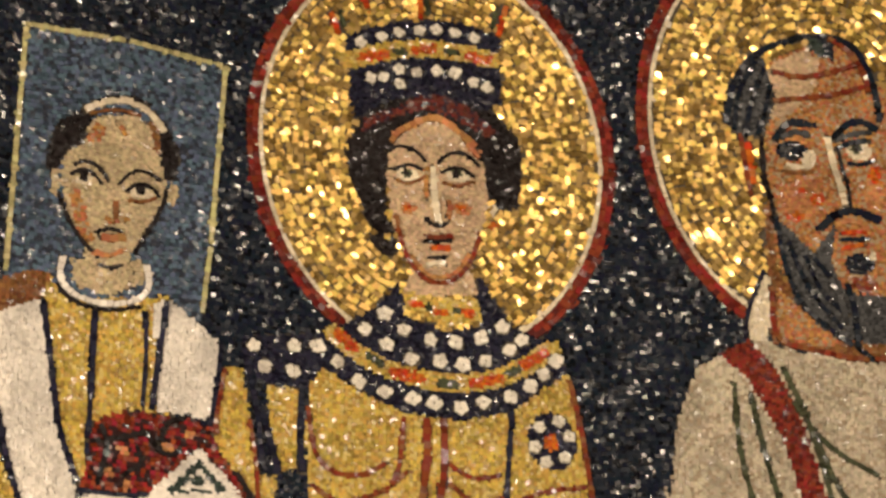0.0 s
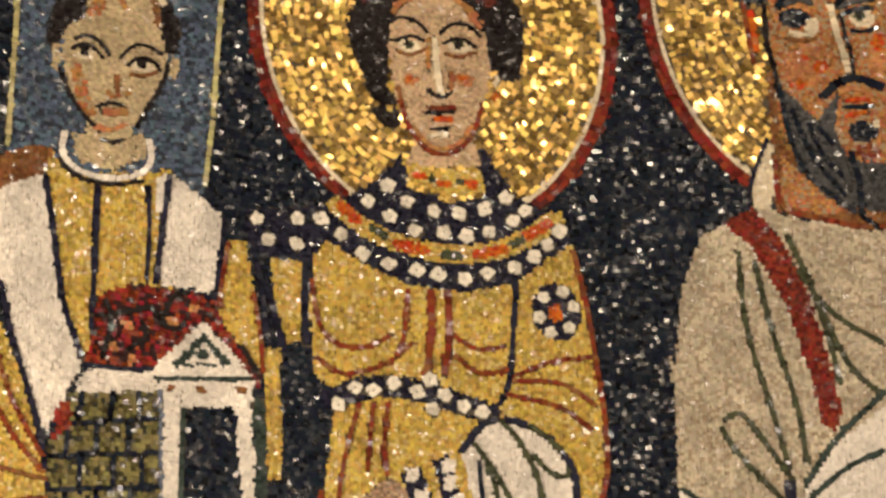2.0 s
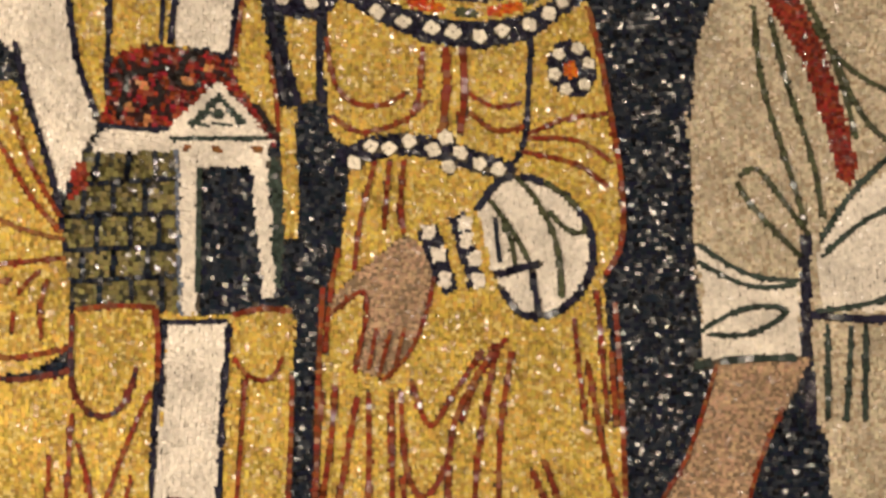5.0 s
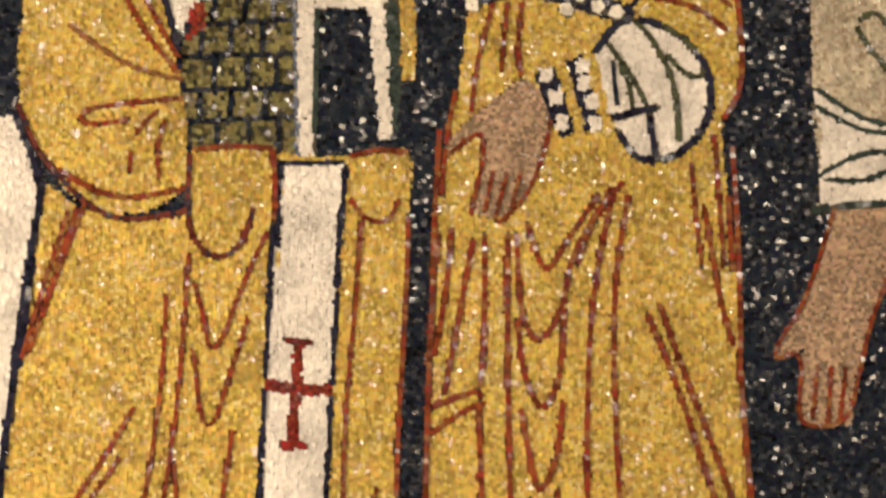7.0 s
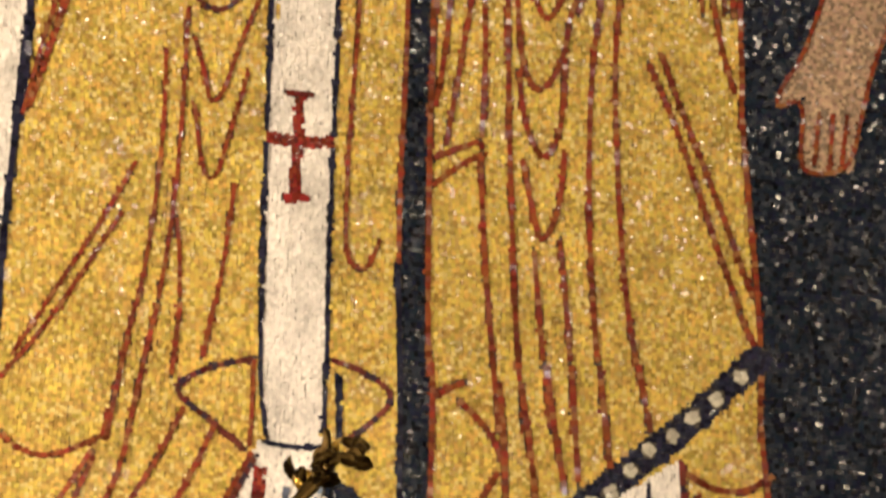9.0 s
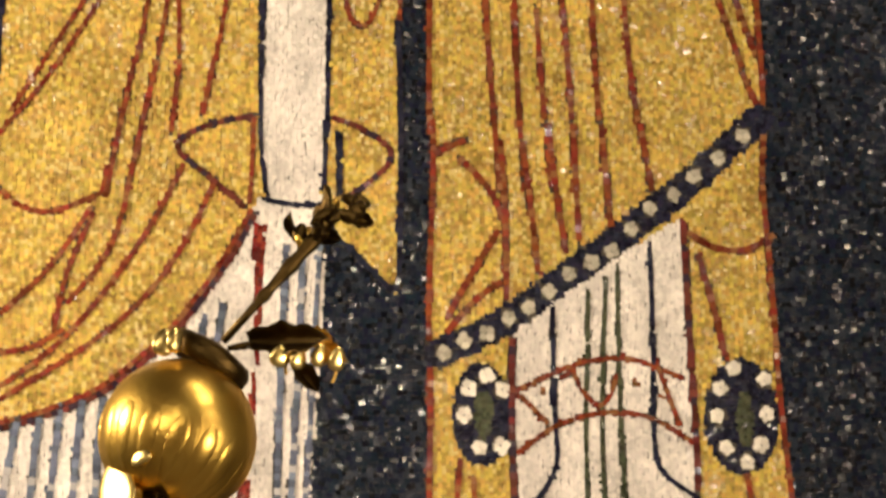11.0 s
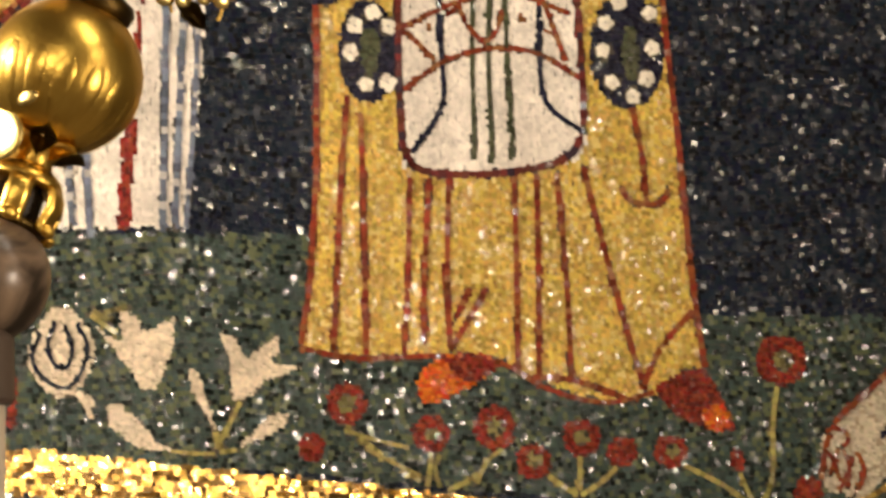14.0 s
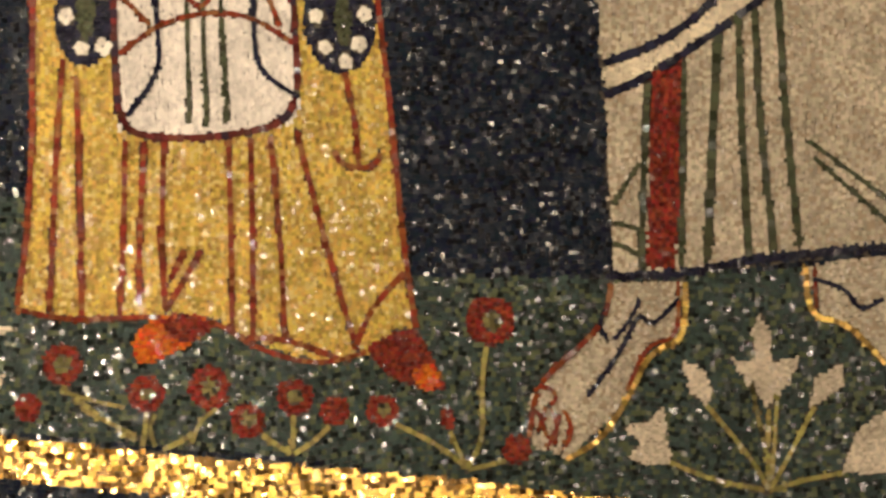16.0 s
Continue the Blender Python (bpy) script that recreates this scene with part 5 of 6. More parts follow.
    fill("apostle.head", "tan", [(61.8, 104.9), (66.6, 107.6), (72.7, 107.8), (76, 102.1), (81.2, 97.8), (86.5, 89.1), (84.5, 63.9), (75.8, 63.8), (61.7, 73.2), (60.5, 81.6), (60.8, 97.1)])
    fill("apostle.head", "skin", [(62, 104.7), (66.5, 107.1), (68.7, 105.4), (67.7, 100.9), (64.5, 97.3), (61.5, 95.8)])
    fill("apostle.neck", "umber", [(60, 83.2), (61.2, 81.6), (61.3, 73.2), (65.7, 66.8), (70, 63.7), (84.4, 62.3), (84.3, 60.7), (72.6, 60.1), (60, 62.6)])
    fill("apostle.neck", "tan", [(61.2, 70.7), (65.7, 66.4), (69.6, 63.7), (67.7, 62.1), (60.6, 63.3)])
    fill("apostle.mantle", "bone", [(57.1, 62.7), (56.8, 66.4), (59.6, 73.3), (60.4, 71.5), (59.7, 62.6)])
    line("apostle.mantle", "navy", 0.53, [(59.5, 73.1), (57.1, 67.2), (56.6, 63.1)])
    line("apostle.neck", "rust", 0.69, [(60.5, 70.7), (60.1, 62.8), (65.5, 61.7), (71.9, 60.3), (77.1, 61.4)])
    fill("apostle.head", "ash", [(55.5, 95.2), (57, 102.6), (61.1, 106.4), (62.4, 98.9), (60.6, 93.4), (57.4, 93)])
    line("apostle.head", "night", 0.69, [(56.6, 94.2), (57.4, 100.4), (59.9, 104.5)])
    line("apostle.head", "night", 0.69, [(58.1, 93.6), (59.1, 98.7), (61, 103.7)])
    line("apostle.head", "night", 0.69, [(59.7, 93.5), (60.8, 96.6), (61.8, 101.5)])
    line("apostle.head", "night", 0.91, [(55.5, 95.2), (57, 102.6), (61.2, 107.3), (68.2, 109.7), (73.9, 108.1), (75.9, 101.2), (76.2, 96.4)])
    fill("apostle.head", "night", [(66.7, 109.6), (71.3, 109.6), (70.3, 105.3), (68.6, 106.3)])
    line("apostle.head", "rust", 0.75, [(62.3, 103.4), (65.5, 102.6), (69.3, 103.2), (74, 105.1)])
    line("apostle.head", "rust", 0.75, [(62.1, 98.9), (66, 99.4), (69.9, 99.9), (74.7, 101.6)])
    line("apostle.head", "rust", 0.8, [(70.1, 109), (72.6, 107.3), (74.7, 103.4), (74.9, 100.7)])
    fill("apostle.head", "bottle", [(66.5, 109.2), (69.1, 108.9), (69.3, 105.7), (68.3, 106.2), (67.1, 107.6)], 1)
    fill("apostle.head", "blush", [(63.4, 86.2), (66.1, 87.7), (68, 85.7), (67.7, 82.7), (64.6, 80.1), (62.4, 81.3), (62.5, 83.8)], 1)
    oval("apostle.head", "orange", 64.1, 81.3, 1.50, 0.68)
    oval("apostle.head", "orange", 67.1, 84, 0.97, 0.94)
    oval("apostle.head", "orange", 65.2, 85.2, 0.67, 0.51)
    oval("apostle.head", "blush", 74.6, 85.1, 1.20, 2.97)
    oval("apostle.head", "orange", 75, 87.8, 0.82, 1.36)
    line("apostle.head", "ash", 0.9, [(63, 93.3), (64.6, 94.2), (66.5, 93.8)])
    line("apostle.head", "night", 1.0, [(62, 92.9), (63.1, 94.9), (64.7, 95.8), (67.1, 95.2)])
    oval("apostle.head", "night", 64.2, 91.3, 2.10, 1.49)
    oval("apostle.head", "bone", 66.4, 90.1, 0.97, 1.31)
    oval("apostle.head", "ash", 63.3, 91.4, 0.67, 0.68)
    line("apostle.head", "bone", 0.6, [(63.3, 89.2), (64.8, 88.7), (66.2, 88.8)])
    line("apostle.head", "umber", 0.46, [(62.8, 88.1), (65.4, 87.7), (66.9, 88.3)])
    line("apostle.head", "ash", 0.8, [(70.2, 93), (72.2, 94.1), (74.8, 94.4)])
    line("apostle.head", "night", 1.0, [(69.8, 93.4), (71.4, 95.4), (73.4, 96.3), (75.5, 95)])
    oval("apostle.head", "bone", 73.2, 91.4, 1.80, 1.27)
    oval("apostle.head", "moss", 72.8, 91.8, 0.67, 0.77)
    oval("apostle.head", "brown", 72.7, 91.8, 0.38, 0.43)
    line("apostle.head", "night", 0.8, [(70.3, 91.8), (72.1, 92.8), (74.6, 93.1)])
    line("apostle.head", "night", 0.6, [(71.5, 89.6), (73.1, 89.3), (74.9, 90)])
    line("apostle.head", "bone", 1.0, [(69, 93.5), (69.4, 90.1), (70.3, 86.2), (70.8, 83.2)])
    line("apostle.head", "brown", 0.46, [(70.3, 92), (70.7, 88.8), (71.4, 85.8), (71.5, 82.8)])
    line("apostle.head", "orange", 1.0, [(58.2, 92.2), (58.6, 88.8), (58.8, 85.5)])
    line("apostle.head", "rust", 0.7, [(57.4, 93), (57.8, 88.7), (58.3, 84.5)])
    line("apostle.head", "brown", 0.7, [(60.2, 93.2), (60.1, 87.1), (61.2, 82.9), (61.3, 79.5)])
    fill("apostle.beard", "ash", [(61.8, 80.4), (63.6, 79), (66.3, 75.9), (67.9, 78.5), (69.5, 80.7), (70.8, 77.8), (69.8, 73.6), (70.4, 70.3), (84.9, 68.9), (84.4, 61.9), (69.9, 63.3), (66.7, 64.8), (63.6, 68.4), (62.3, 73.3)])
    fill("apostle.head", "tan", [(69.5, 80.3), (74.7, 80.8), (76.2, 74.6), (73.7, 70.3), (69.7, 70.6), (68.5, 75.2)])
    line("apostle.beard", "night", 0.61, [(63, 77.5), (64.9, 70.9), (69.3, 64.9)])
    line("apostle.beard", "night", 0.61, [(65.1, 75.5), (66.7, 70.1), (70.2, 67)])
    line("apostle.beard", "night", 0.61, [(66.2, 75.1), (68.6, 71.9), (69.5, 68.6)])
    line("apostle.beard", "night", 0.69, [(61.5, 81.2), (62.2, 74.1), (64, 68.2), (67.8, 64.6), (73, 60.7)])
    line("apostle.beard", "night", 1.1, [(67.3, 79.6), (69.4, 81.9), (71.8, 82.6), (75, 81.1)])
    line("apostle.beard", "blush", 0.7, [(69.3, 80.2), (71.3, 80.9), (73.5, 80.4)])
    line("apostle.beard", "orange", 0.62, [(70.1, 78.9), (71.7, 79.3), (73.3, 79.1)])
    line("apostle.beard", "orange", 0.62, [(70.3, 76.8), (73.1, 77.4)])
    line("apostle.beard", "night", 0.6, [(69.9, 78), (73.4, 78.2)])
    oval("apostle.beard", "night", 72, 74.4, 2.02, 1.48)
    oval("apostle.beard", "rust", 72.7, 71.6, 1.80, 1.15)
    oval("apostle.beard", "bone", 73.9, 75.6, 0.53, 0.74)
    line("apostle.beard", "ash", 0.8, [(68.2, 72.2), (69.4, 69), (70, 65.7)])
    line("apostle.beard", "night", 0.8, [(70.3, 71.5), (71.2, 67.4), (71.2, 62.5)])


def draw_flowers():
    # red blossoms and pale lilies in the meadow
    line("blossom0.stem", "stalk", 0.61, [(50.1, -114.6), (49.4, -118.8), (49.5, -125.3), (47.4, -128.5)])
    oval("blossom0.petals", "red", 50.7, -111.6, 3, 2.9)
    oval("blossom0.heart", "olive", 50.9, -111.6, 1.2, 1.2)
    line("blossom1.stem", "stalk", 0.61, [(0.7, -118.6), (4.7, -121.8), (9.1, -124.7)])
    oval("blossom1.petals", "red", 0.8, -116.1, 2.3, 2.3)
    oval("blossom1.heart", "olive", 0.9, -116.1, 1, 1)
    oval("blossom2.petals", "red", -3.2, -120.9, 1.6, 1.6)
    line("blossom3.stem", "stalk", 0.61, [(10.3, -121.5), (10.1, -124), (9.8, -125.3)])
    oval("blossom3.petals", "red", 10.3, -119.5, 2.2, 2.1)
    oval("blossom3.heart", "olive", 10.5, -119.5, 0.9, 0.9)
    line("blossom4.stem", "stalk", 0.61, [(17.6, -121.5), (15.3, -124.4), (12.4, -125.6)])
    oval("blossom4.petals", "red", 17.6, -118.9, 2.4, 2.5)
    oval("blossom4.heart", "olive", 17.7, -118.9, 1, 1.1)
    line("blossom5.stem", "stalk", 0.61, [(23.1, -123.9), (25.4, -125.5), (27.2, -126.5)])
    oval("blossom5.petals", "red", 22, -122.6, 2, 2)
    oval("blossom5.heart", "olive", 22.1, -122.6, 0.9, 0.9)
    line("blossom6.stem", "stalk", 0.61, [(27.3, -122.1), (27.2, -126.5)])
    oval("blossom6.petals", "red", 27.5, -120, 2.2, 2.1)
    oval("blossom6.heart", "olive", 27.6, -120, 0.9, 0.9)
    line("blossom7.stem", "stalk", 0.61, [(31.5, -123.4), (29.4, -125.3), (27.2, -126.5)])
    oval("blossom7.petals", "red", 32.2, -121.7, 1.8, 1.7)
    line("blossom8.stem", "stalk", 0.61, [(39.3, -123.3), (44.5, -125.9), (47.4, -128.5)])
    oval("blossom8.petals", "red", 37.7, -121.6, 2, 1.8)
    oval("blossom8.heart", "olive", 37.9, -121.6, 0.8, 0.8)
    line("blossom9.stem", "stalk", 0.61, [(52.1, -127.7), (47.4, -128.7)])
    oval("blossom9.petals", "red", 53.4, -126.4, 1.7, 1.7)
    oval("blossom10.petals", "red", 45.3, -122.7, 0.8, 1.4)
    line("blossom10.stem", "stalk", 0.53, [(45.6, -124.3), (46.6, -126.6), (47.4, -128.5)])
    fill("blossom11.petals", "red", [(-36.9, -113.6), (-35.9, -113.3), (-36, -118.4), (-37.2, -119)])
    line("lily0.stem", "stalk", 0.61, [(-27.8, -106.6), (-25, -108.6)])
    fill("lily0.petals", "petal", [(-27.3, -108), (-24.5, -109.3), (-24.6, -105.9), (-22.7, -106.8), (-21.6, -108.5), (-18.3, -106.3), (-18.9, -110.7), (-20.4, -114.7), (-22.3, -114.5), (-24, -111.7)])
    line("lily2.stem", "stalk", 0.5, [(-19.1, -121.2), (-16.6, -121.5), (-14.2, -121.5)])
    fill("lily2.petals", "petal", [(-26.3, -116.4), (-24.5, -116.2), (-22.3, -118.1), (-20.7, -120.1), (-18.7, -121.3), (-22.8, -120.8), (-25.8, -118.6)])
    line("lily3.stem", "stalk", 0.61, [(83.2, -122.4), (82.9, -127.3), (83, -131.9)])
    line("lily3.stem", "stalk", 0.61, [(75.9, -121.8), (81, -128), (83, -131.9)])
    line("lily1.stem", "stalk", 0.6, [(-11.2, -115.9), (-12.4, -118.2), (-14.1, -121.3)])
    line("lily1.stem", "stalk", 0.6, [(-14, -119.1), (-13.8, -121.3)])
    line("lily1.stem", "stalk", 0.6, [(-11.7, -121.1), (-13.8, -121.4)])
    fill("lily1.petals", "petal", [(-13.5, -108.2), (-11.5, -109), (-10.3, -111.2), (-6.8, -108.4), (-6.6, -110.2), (-7.9, -111.5), (-4.3, -112), (-6.4, -113), (-8.4, -113.7), (-9.8, -115.2), (-11.1, -115.9), (-12.1, -115.9), (-12.3, -111.7)])
    fill("lily1.petals", "petal", [(-17.1, -112.2), (-16.1, -112.5), (-15.1, -114.7), (-14.1, -117.6), (-14, -119.1), (-14.9, -117.6), (-16.6, -114.7)])
    fill("lily1.petals", "petal", [(-5.7, -116.9), (-6.2, -118.6), (-8.5, -119.9), (-11.7, -121.1), (-9.6, -119.1), (-8, -117.4)])
    line("lily3.stem", "stalk", 0.61, [(88.6, -122.2), (85.7, -127.4), (83, -131.9)])
    fill("lily3.petals", "petal", [(82.6, -111.2), (84, -114.2), (83.1, -116.8), (81.8, -115.8), (81.5, -113.5)])
    fill("lily3.petals", "petal", [(78.8, -116.2), (81.1, -116.8), (82.8, -115), (84.1, -116.9), (87.3, -116.3), (85.7, -119.5), (83.1, -122.2), (80.7, -119.4)])
    fill("lily3.petals", "petal", [(73.1, -116.6), (75.4, -117.3), (76.8, -120), (75.9, -121.8), (74, -120.3)])
    fill("lily3.petals", "petal", [(92.1, -117), (92.3, -119.7), (89.9, -121.6), (88, -122.3), (88.7, -118.9)])
    line("lily4.stem", "stalk", 0.61, [(71.4, -128.3), (76.3, -130.5), (82.6, -131.8)])
    fill("lily4.petals", "petal", [(65.8, -124), (68.5, -123.8), (70.9, -121.7), (71.1, -125.8), (71.8, -128.4), (68.4, -128.5), (66.3, -127.8), (67.8, -126)])
    line("lily5.stem", "stalk", 0.61, [(91.6, -130), (86.9, -130.7), (83, -131.9)])
    fill("lily5.petals", "petal", [(91.6, -130), (93.1, -125.6), (95.5, -123.7), (97.5, -122.4), (102.3, -127.8), (96.8, -130.3)])
    fill("lily6.petals", "petal", [(-31.4, -105.2), (-28.7, -107), (-27.2, -109.8), (-28.1, -113.4), (-30.3, -115.6), (-32.9, -115), (-35.3, -111.6), (-34, -108.3)], 1)
    line("lily6.ring", "night", 0.42, [(-33.4, -108.6), (-34.7, -111.6), (-32.5, -114.1), (-30.3, -114.6), (-28.8, -112.8), (-28, -109.8), (-29.3, -107.8)])
    line("lily6.ring", "night", 0.42, [(-31.7, -107.4), (-32.8, -109.8), (-31.9, -112.2), (-30.4, -112.5), (-29.7, -110.1), (-30.8, -107.7)])
    line("lily6.petals", "petal", 0.7, [(-29.4, -114.9), (-28.5, -115.9), (-28, -117.3)])
    line("lily6.petals", "petal", 0.5, [(-28.5, -115.2), (-27.5, -116.1)])
    line("blossom1.stem", "stalk", 0.5, [(1, -119.2), (4.2, -120.2), (7.4, -120.9)])
    line("blossom1.stem", "stalk", 0.5, [(2.9, -121.1), (6.1, -122.7), (9.3, -124.2)])
    line("blossom4.stem", "stalk", 0.5, [(18.4, -121.2), (16.4, -122.7), (15.4, -125.2)])
    line("blossom4.stem", "olive", 0.5, [(11.3, -121.8), (10.6, -123.3), (11.2, -125.2)])
    line("lily3.stem", "olive", 0.6, [(81.3, -119.4), (81.9, -123.4), (82.7, -127.3)])
    line("lily3.stem", "stalk", 0.5, [(84.3, -120.8), (83.9, -124.7), (83.3, -130.6)])
    line("lily0.stem", "olive", 0.61, [(-26.9, -106.5), (-23.7, -105.6)])
    line("lily0.stem", "olive", 0.61, [(-25.9, -107.1), (-27.5, -106.2)])


for draw in (draw_ground, draw_giver, draw_model, draw_martyr, draw_apostle, draw_flowers):
    draw()

# ---- set the pieces ----
rng = np.random.default_rng(7)
bag = {}                                             # part -> lists of piece rows


def put(name, ink, x, y, along, length, width):
    bag.setdefault(name, []).append((x, y, along, length, width, ink, 0.0015))


for name, ink, w, spots, length in row_lines:
    for x, y, a in spots:
        put(name, INKS.index(ink), x, y, a, length * rng.uniform(0.9, 1.15), w * rng.uniform(0.78, 1.02))
for name, radius, places in pearl_spots:
    for x, y in places:
        where = window(x - radius, x + radius, y - radius, y + radius)
        xx, yy = np.meshgrid(GX[where[1]], GY[where[0]])
        taken[where] |= (xx - x) ** 2 + (yy - y) ** 2 < (radius * 1.02) ** 2

COARSE = {part_id(n) for n in PARTS if n == "border_band" or n.endswith(".halo")}
FIELD = {part_id(n) for n in ("background", "meadow", "lower_field", "giver.nimbus")}
GOLD = INKS.index("gold")


def lay(x, y, along, length, width, chosen):
    i, j = ((x - X0) / CELL).astype(int), ((y - Y0) / CELL).astype(int)
    ok = (i > 2) & (i < COLS - 3) & (j > 2) & (j < ROWS - 3)
    x, y, along, length, width, i, j = (v[ok] for v in (x, y, along, length, width, i, j))
    free = ~taken[j, i]
    ids, inks = part_of[j, i], ink_of[j, i]
    free &= np.isin(ids, list(chosen))
    for k in np.nonzero(free)[0]:
        bag.setdefault(PARTS[ids[k]], []).append((x[k], y[k], along[k], length[k], width[k], inks[k], 0.0))


def rows_of(pitch, chosen, sway, upright=False):
    """Wavering courses of pieces over the whole drawing, level or upright."""
    xs, ys, al, sizes = [], [], [], []
    phase = rng.uniform(0, 6.28, 3)
    lo, hi, start, end = (Y0, Y1, X0, X1) if upright else (X0, X1, Y0, Y1)
    for y in np.arange(start, end, pitch):
        step = pitch * rng.uniform(0.72, 1.3, int((hi - lo) / pitch))
        x = lo + rng.uniform(-pitch, 0) + np.cumsum(step) - step / 2
        sizes.append(step)
        wave = sway * (np.sin(x * 9 + phase[0] + y * 3) + 0.6 * np.sin(x * 23 + phase[1] + y * 7))
        slope = sway * (9 * np.cos(x * 9 + phase[0] + y * 3) + 0.6 * 23 * np.cos(x * 23 + phase[1] + y * 7))
        xs.append(x), ys.append(y + wave + rng.normal(0, pitch * 0.09, len(x))), al.append(np.arctan(slope))
    x, y, a = (np.concatenate(v) for v in (xs, ys, al))
    if upright:
        x, y, a = y, x, math.pi / 2 - a
    n = len(x)
    lay(x, y, a + rng.normal(0, 0.12, n), np.concatenate(sizes) * rng.uniform(0.94, 1.06, n), pitch * rng.uniform(0.94, 1.12, n), chosen)


EVERY = set(range(len(PARTS)))
FINE = {part_id(n) for n in PARTS if n.endswith((".head", ".hair", ".neck", ".beard", ".palm", ".crown", ".collar", ".neckpiece", ".medallion", ".pediment", ".wristband", ".foot", ".petals", ".shoe"))}
DRAPED = {part_id(n) for n in PARTS if n.endswith((".chasuble", ".robe", ".mantle", ".stole", ".tunic", ".pallium", ".apron", ".sleeve", ".cuff"))}
rows_of(0.0057, FIELD, 0.010)
rows_of(0.0044, FINE, 0.004)
rows_of(0.0049, DRAPED, 0.004, upright=True)
rows_of(0.0060, EVERY - FIELD - COARSE - FINE - DRAPED, 0.006)
rows_of(0.0062, {part_id("border_band")}, 0.003)
for name, cx, cy, squash in rings:                   # haloes are laid in rings
    xs, ys, al = [], [], []
    for r in np.arange(0.01, 0.29, 0.0078):
        count = max(4, int(2 * math.pi * r * (1 + squash) / 2 / 0.0082))
        a = rng.uniform(0, 6.28) + np.arange(count) * 2 * math.pi / count + rng.normal(0, 0.1 / count, count)
        xs.append(cx + r * np.cos(a)), ys.append(cy + r * squash * np.sin(a)), al.append(np.arctan2(squash * np.cos(a), -np.sin(a)))
    x, y, a = (np.concatenate(v) for v in (xs, ys, al))
    mark = [m for m in rings if m[0] == name][-1]
    if (name, cx, cy, squash) == mark:
        n = len(x)
        x, y = x + rng.normal(0, 0.0014, n), y + rng.normal(0, 0.0014, n)
        lay(x, y, a + rng.normal(0, 0.16, n), 0.0082 * rng.uniform(0.85, 1.25, n), 0.0078 * rng.uniform(0.85, 1.25, n), {part_id(name)})


def piece_corners(rows, calm=1.0):
    """Eight corners of each set piece: a bed in the mortar and a tilted face."""
    d = np.array(rows)
    n = len(d)
    gold = (d[:, 5] == GOLD)
    c, s = np.cos(d[:, 2]), np.sin(d[:, 2])
    x, y = d[:, 0], d[:, 1]                          # the bed itself is uneven
    bow_x = 0.035 * (np.sin(16 * x + 7 * y + 1) + np.sin(37 * x - 29 * y + 2) + 0.8 * np.sin(58 * y + 21 * x))
    bow_y = 0.035 * (np.sin(13 * y - 9 * x + 4) + np.sin(41 * y + 25 * x + 3) + 0.8 * np.sin(66 * x - 19 * y))
    tilt_u = rng.normal(0, 1, n) * np.where(gold, 0.11, 0.10) + bow_x * c + bow_y * s
    tilt_v = rng.normal(0, 1, n) * np.where(gold, 0.11, 0.10) - bow_x * s + bow_y * c
    tilt_u, tilt_v = tilt_u * calm, tilt_v * calm
    lift = 0.0018 + rng.uniform(0, 0.0008, n) + d[:, 6]     # outlines stand a little proud
    top, bed = [], []
    for u, v in ((-1, -1), (1, -1), (1, 1), (-1, 1)):
        du = u * d[:, 3] / 2 * (1 + rng.normal(0, 0.07, n))
        dv = v * d[:, 4] / 2 * (1 + rng.normal(0, 0.07, n))
        x, y = d[:, 0] + du * c - dv * s, d[:, 1] + du * s + dv * c
        top.append(on_wall(x, y, lift + tilt_u * du + tilt_v * dv))
        bed.append(on_wall(x, y, np.full(n, -0.002)))
    return np.stack(top + bed, 1)


TEMPLATE = np.array([(0, 1, 2, 3), (4, 5, 1, 0), (5, 6, 2, 1), (6, 7, 3, 2), (7, 4, 0, 3)])


def field_of_pieces(name, rows, parent, label=""):
    corners = piece_corners(rows, 0.55 if name == "border_band" else 1.0)
    n = len(corners)
    faces = (TEMPLATE[None] + 8 * np.arange(n)[:, None, None]).reshape(-1, 4)
    used = sorted({int(r[5]) for r in rows})
    slots = np.repeat([used.index(int(r[5])) for r in rows], 5)
    ob = mesh_object(name, corners.reshape(-1, 3).tolist(), faces.tolist(), [INK[INKS[k]] for k in used], parent, slots.tolist())
    return tagged(ob, label, kind="stuff")


# one shared mesh for the pieces that stand as objects of their own
UNIT = {}


def single_piece(ink, row, parent):
    if ink not in UNIT:
        me = bpy.data.meshes.new("tessera")
        v = [(-.5, -.5, 1), (.5, -.5, 1), (.5, .5, 1), (-.5, .5, 1), (-.5, -.5, -1), (.5, -.5, -1), (.5, .5, -1), (-.5, .5, -1)]
        me.from_pydata(v, [], TEMPLATE.tolist())
        me.materials.append(INK[ink])
        UNIT[ink] = me
    ob = new("tessera", UNIT[ink])
    ob.parent = parent
    x, y, a, length, width = row[:5]
    turn = (ORIGIN_S + x) / RADIUS
    here = Vector(on_wall(np.array(x), np.array(y), np.array(0.0)).tolist())
    frame_of = Matrix(((math.cos(turn), 0, -math.sin(turn)), (-math.sin(turn), 0, -math.cos(turn)), (0, 1, 0))).to_4x4()
    lean = Euler((rng.normal(0, 0.14), rng.normal(0, 0.14), a)).to_matrix().to_4x4()
    ob.matrix_basis = Matrix.Translation(here) @ frame_of @ lean @ Matrix.Diagonal((length, width, 0.0022, 1))
    return ob


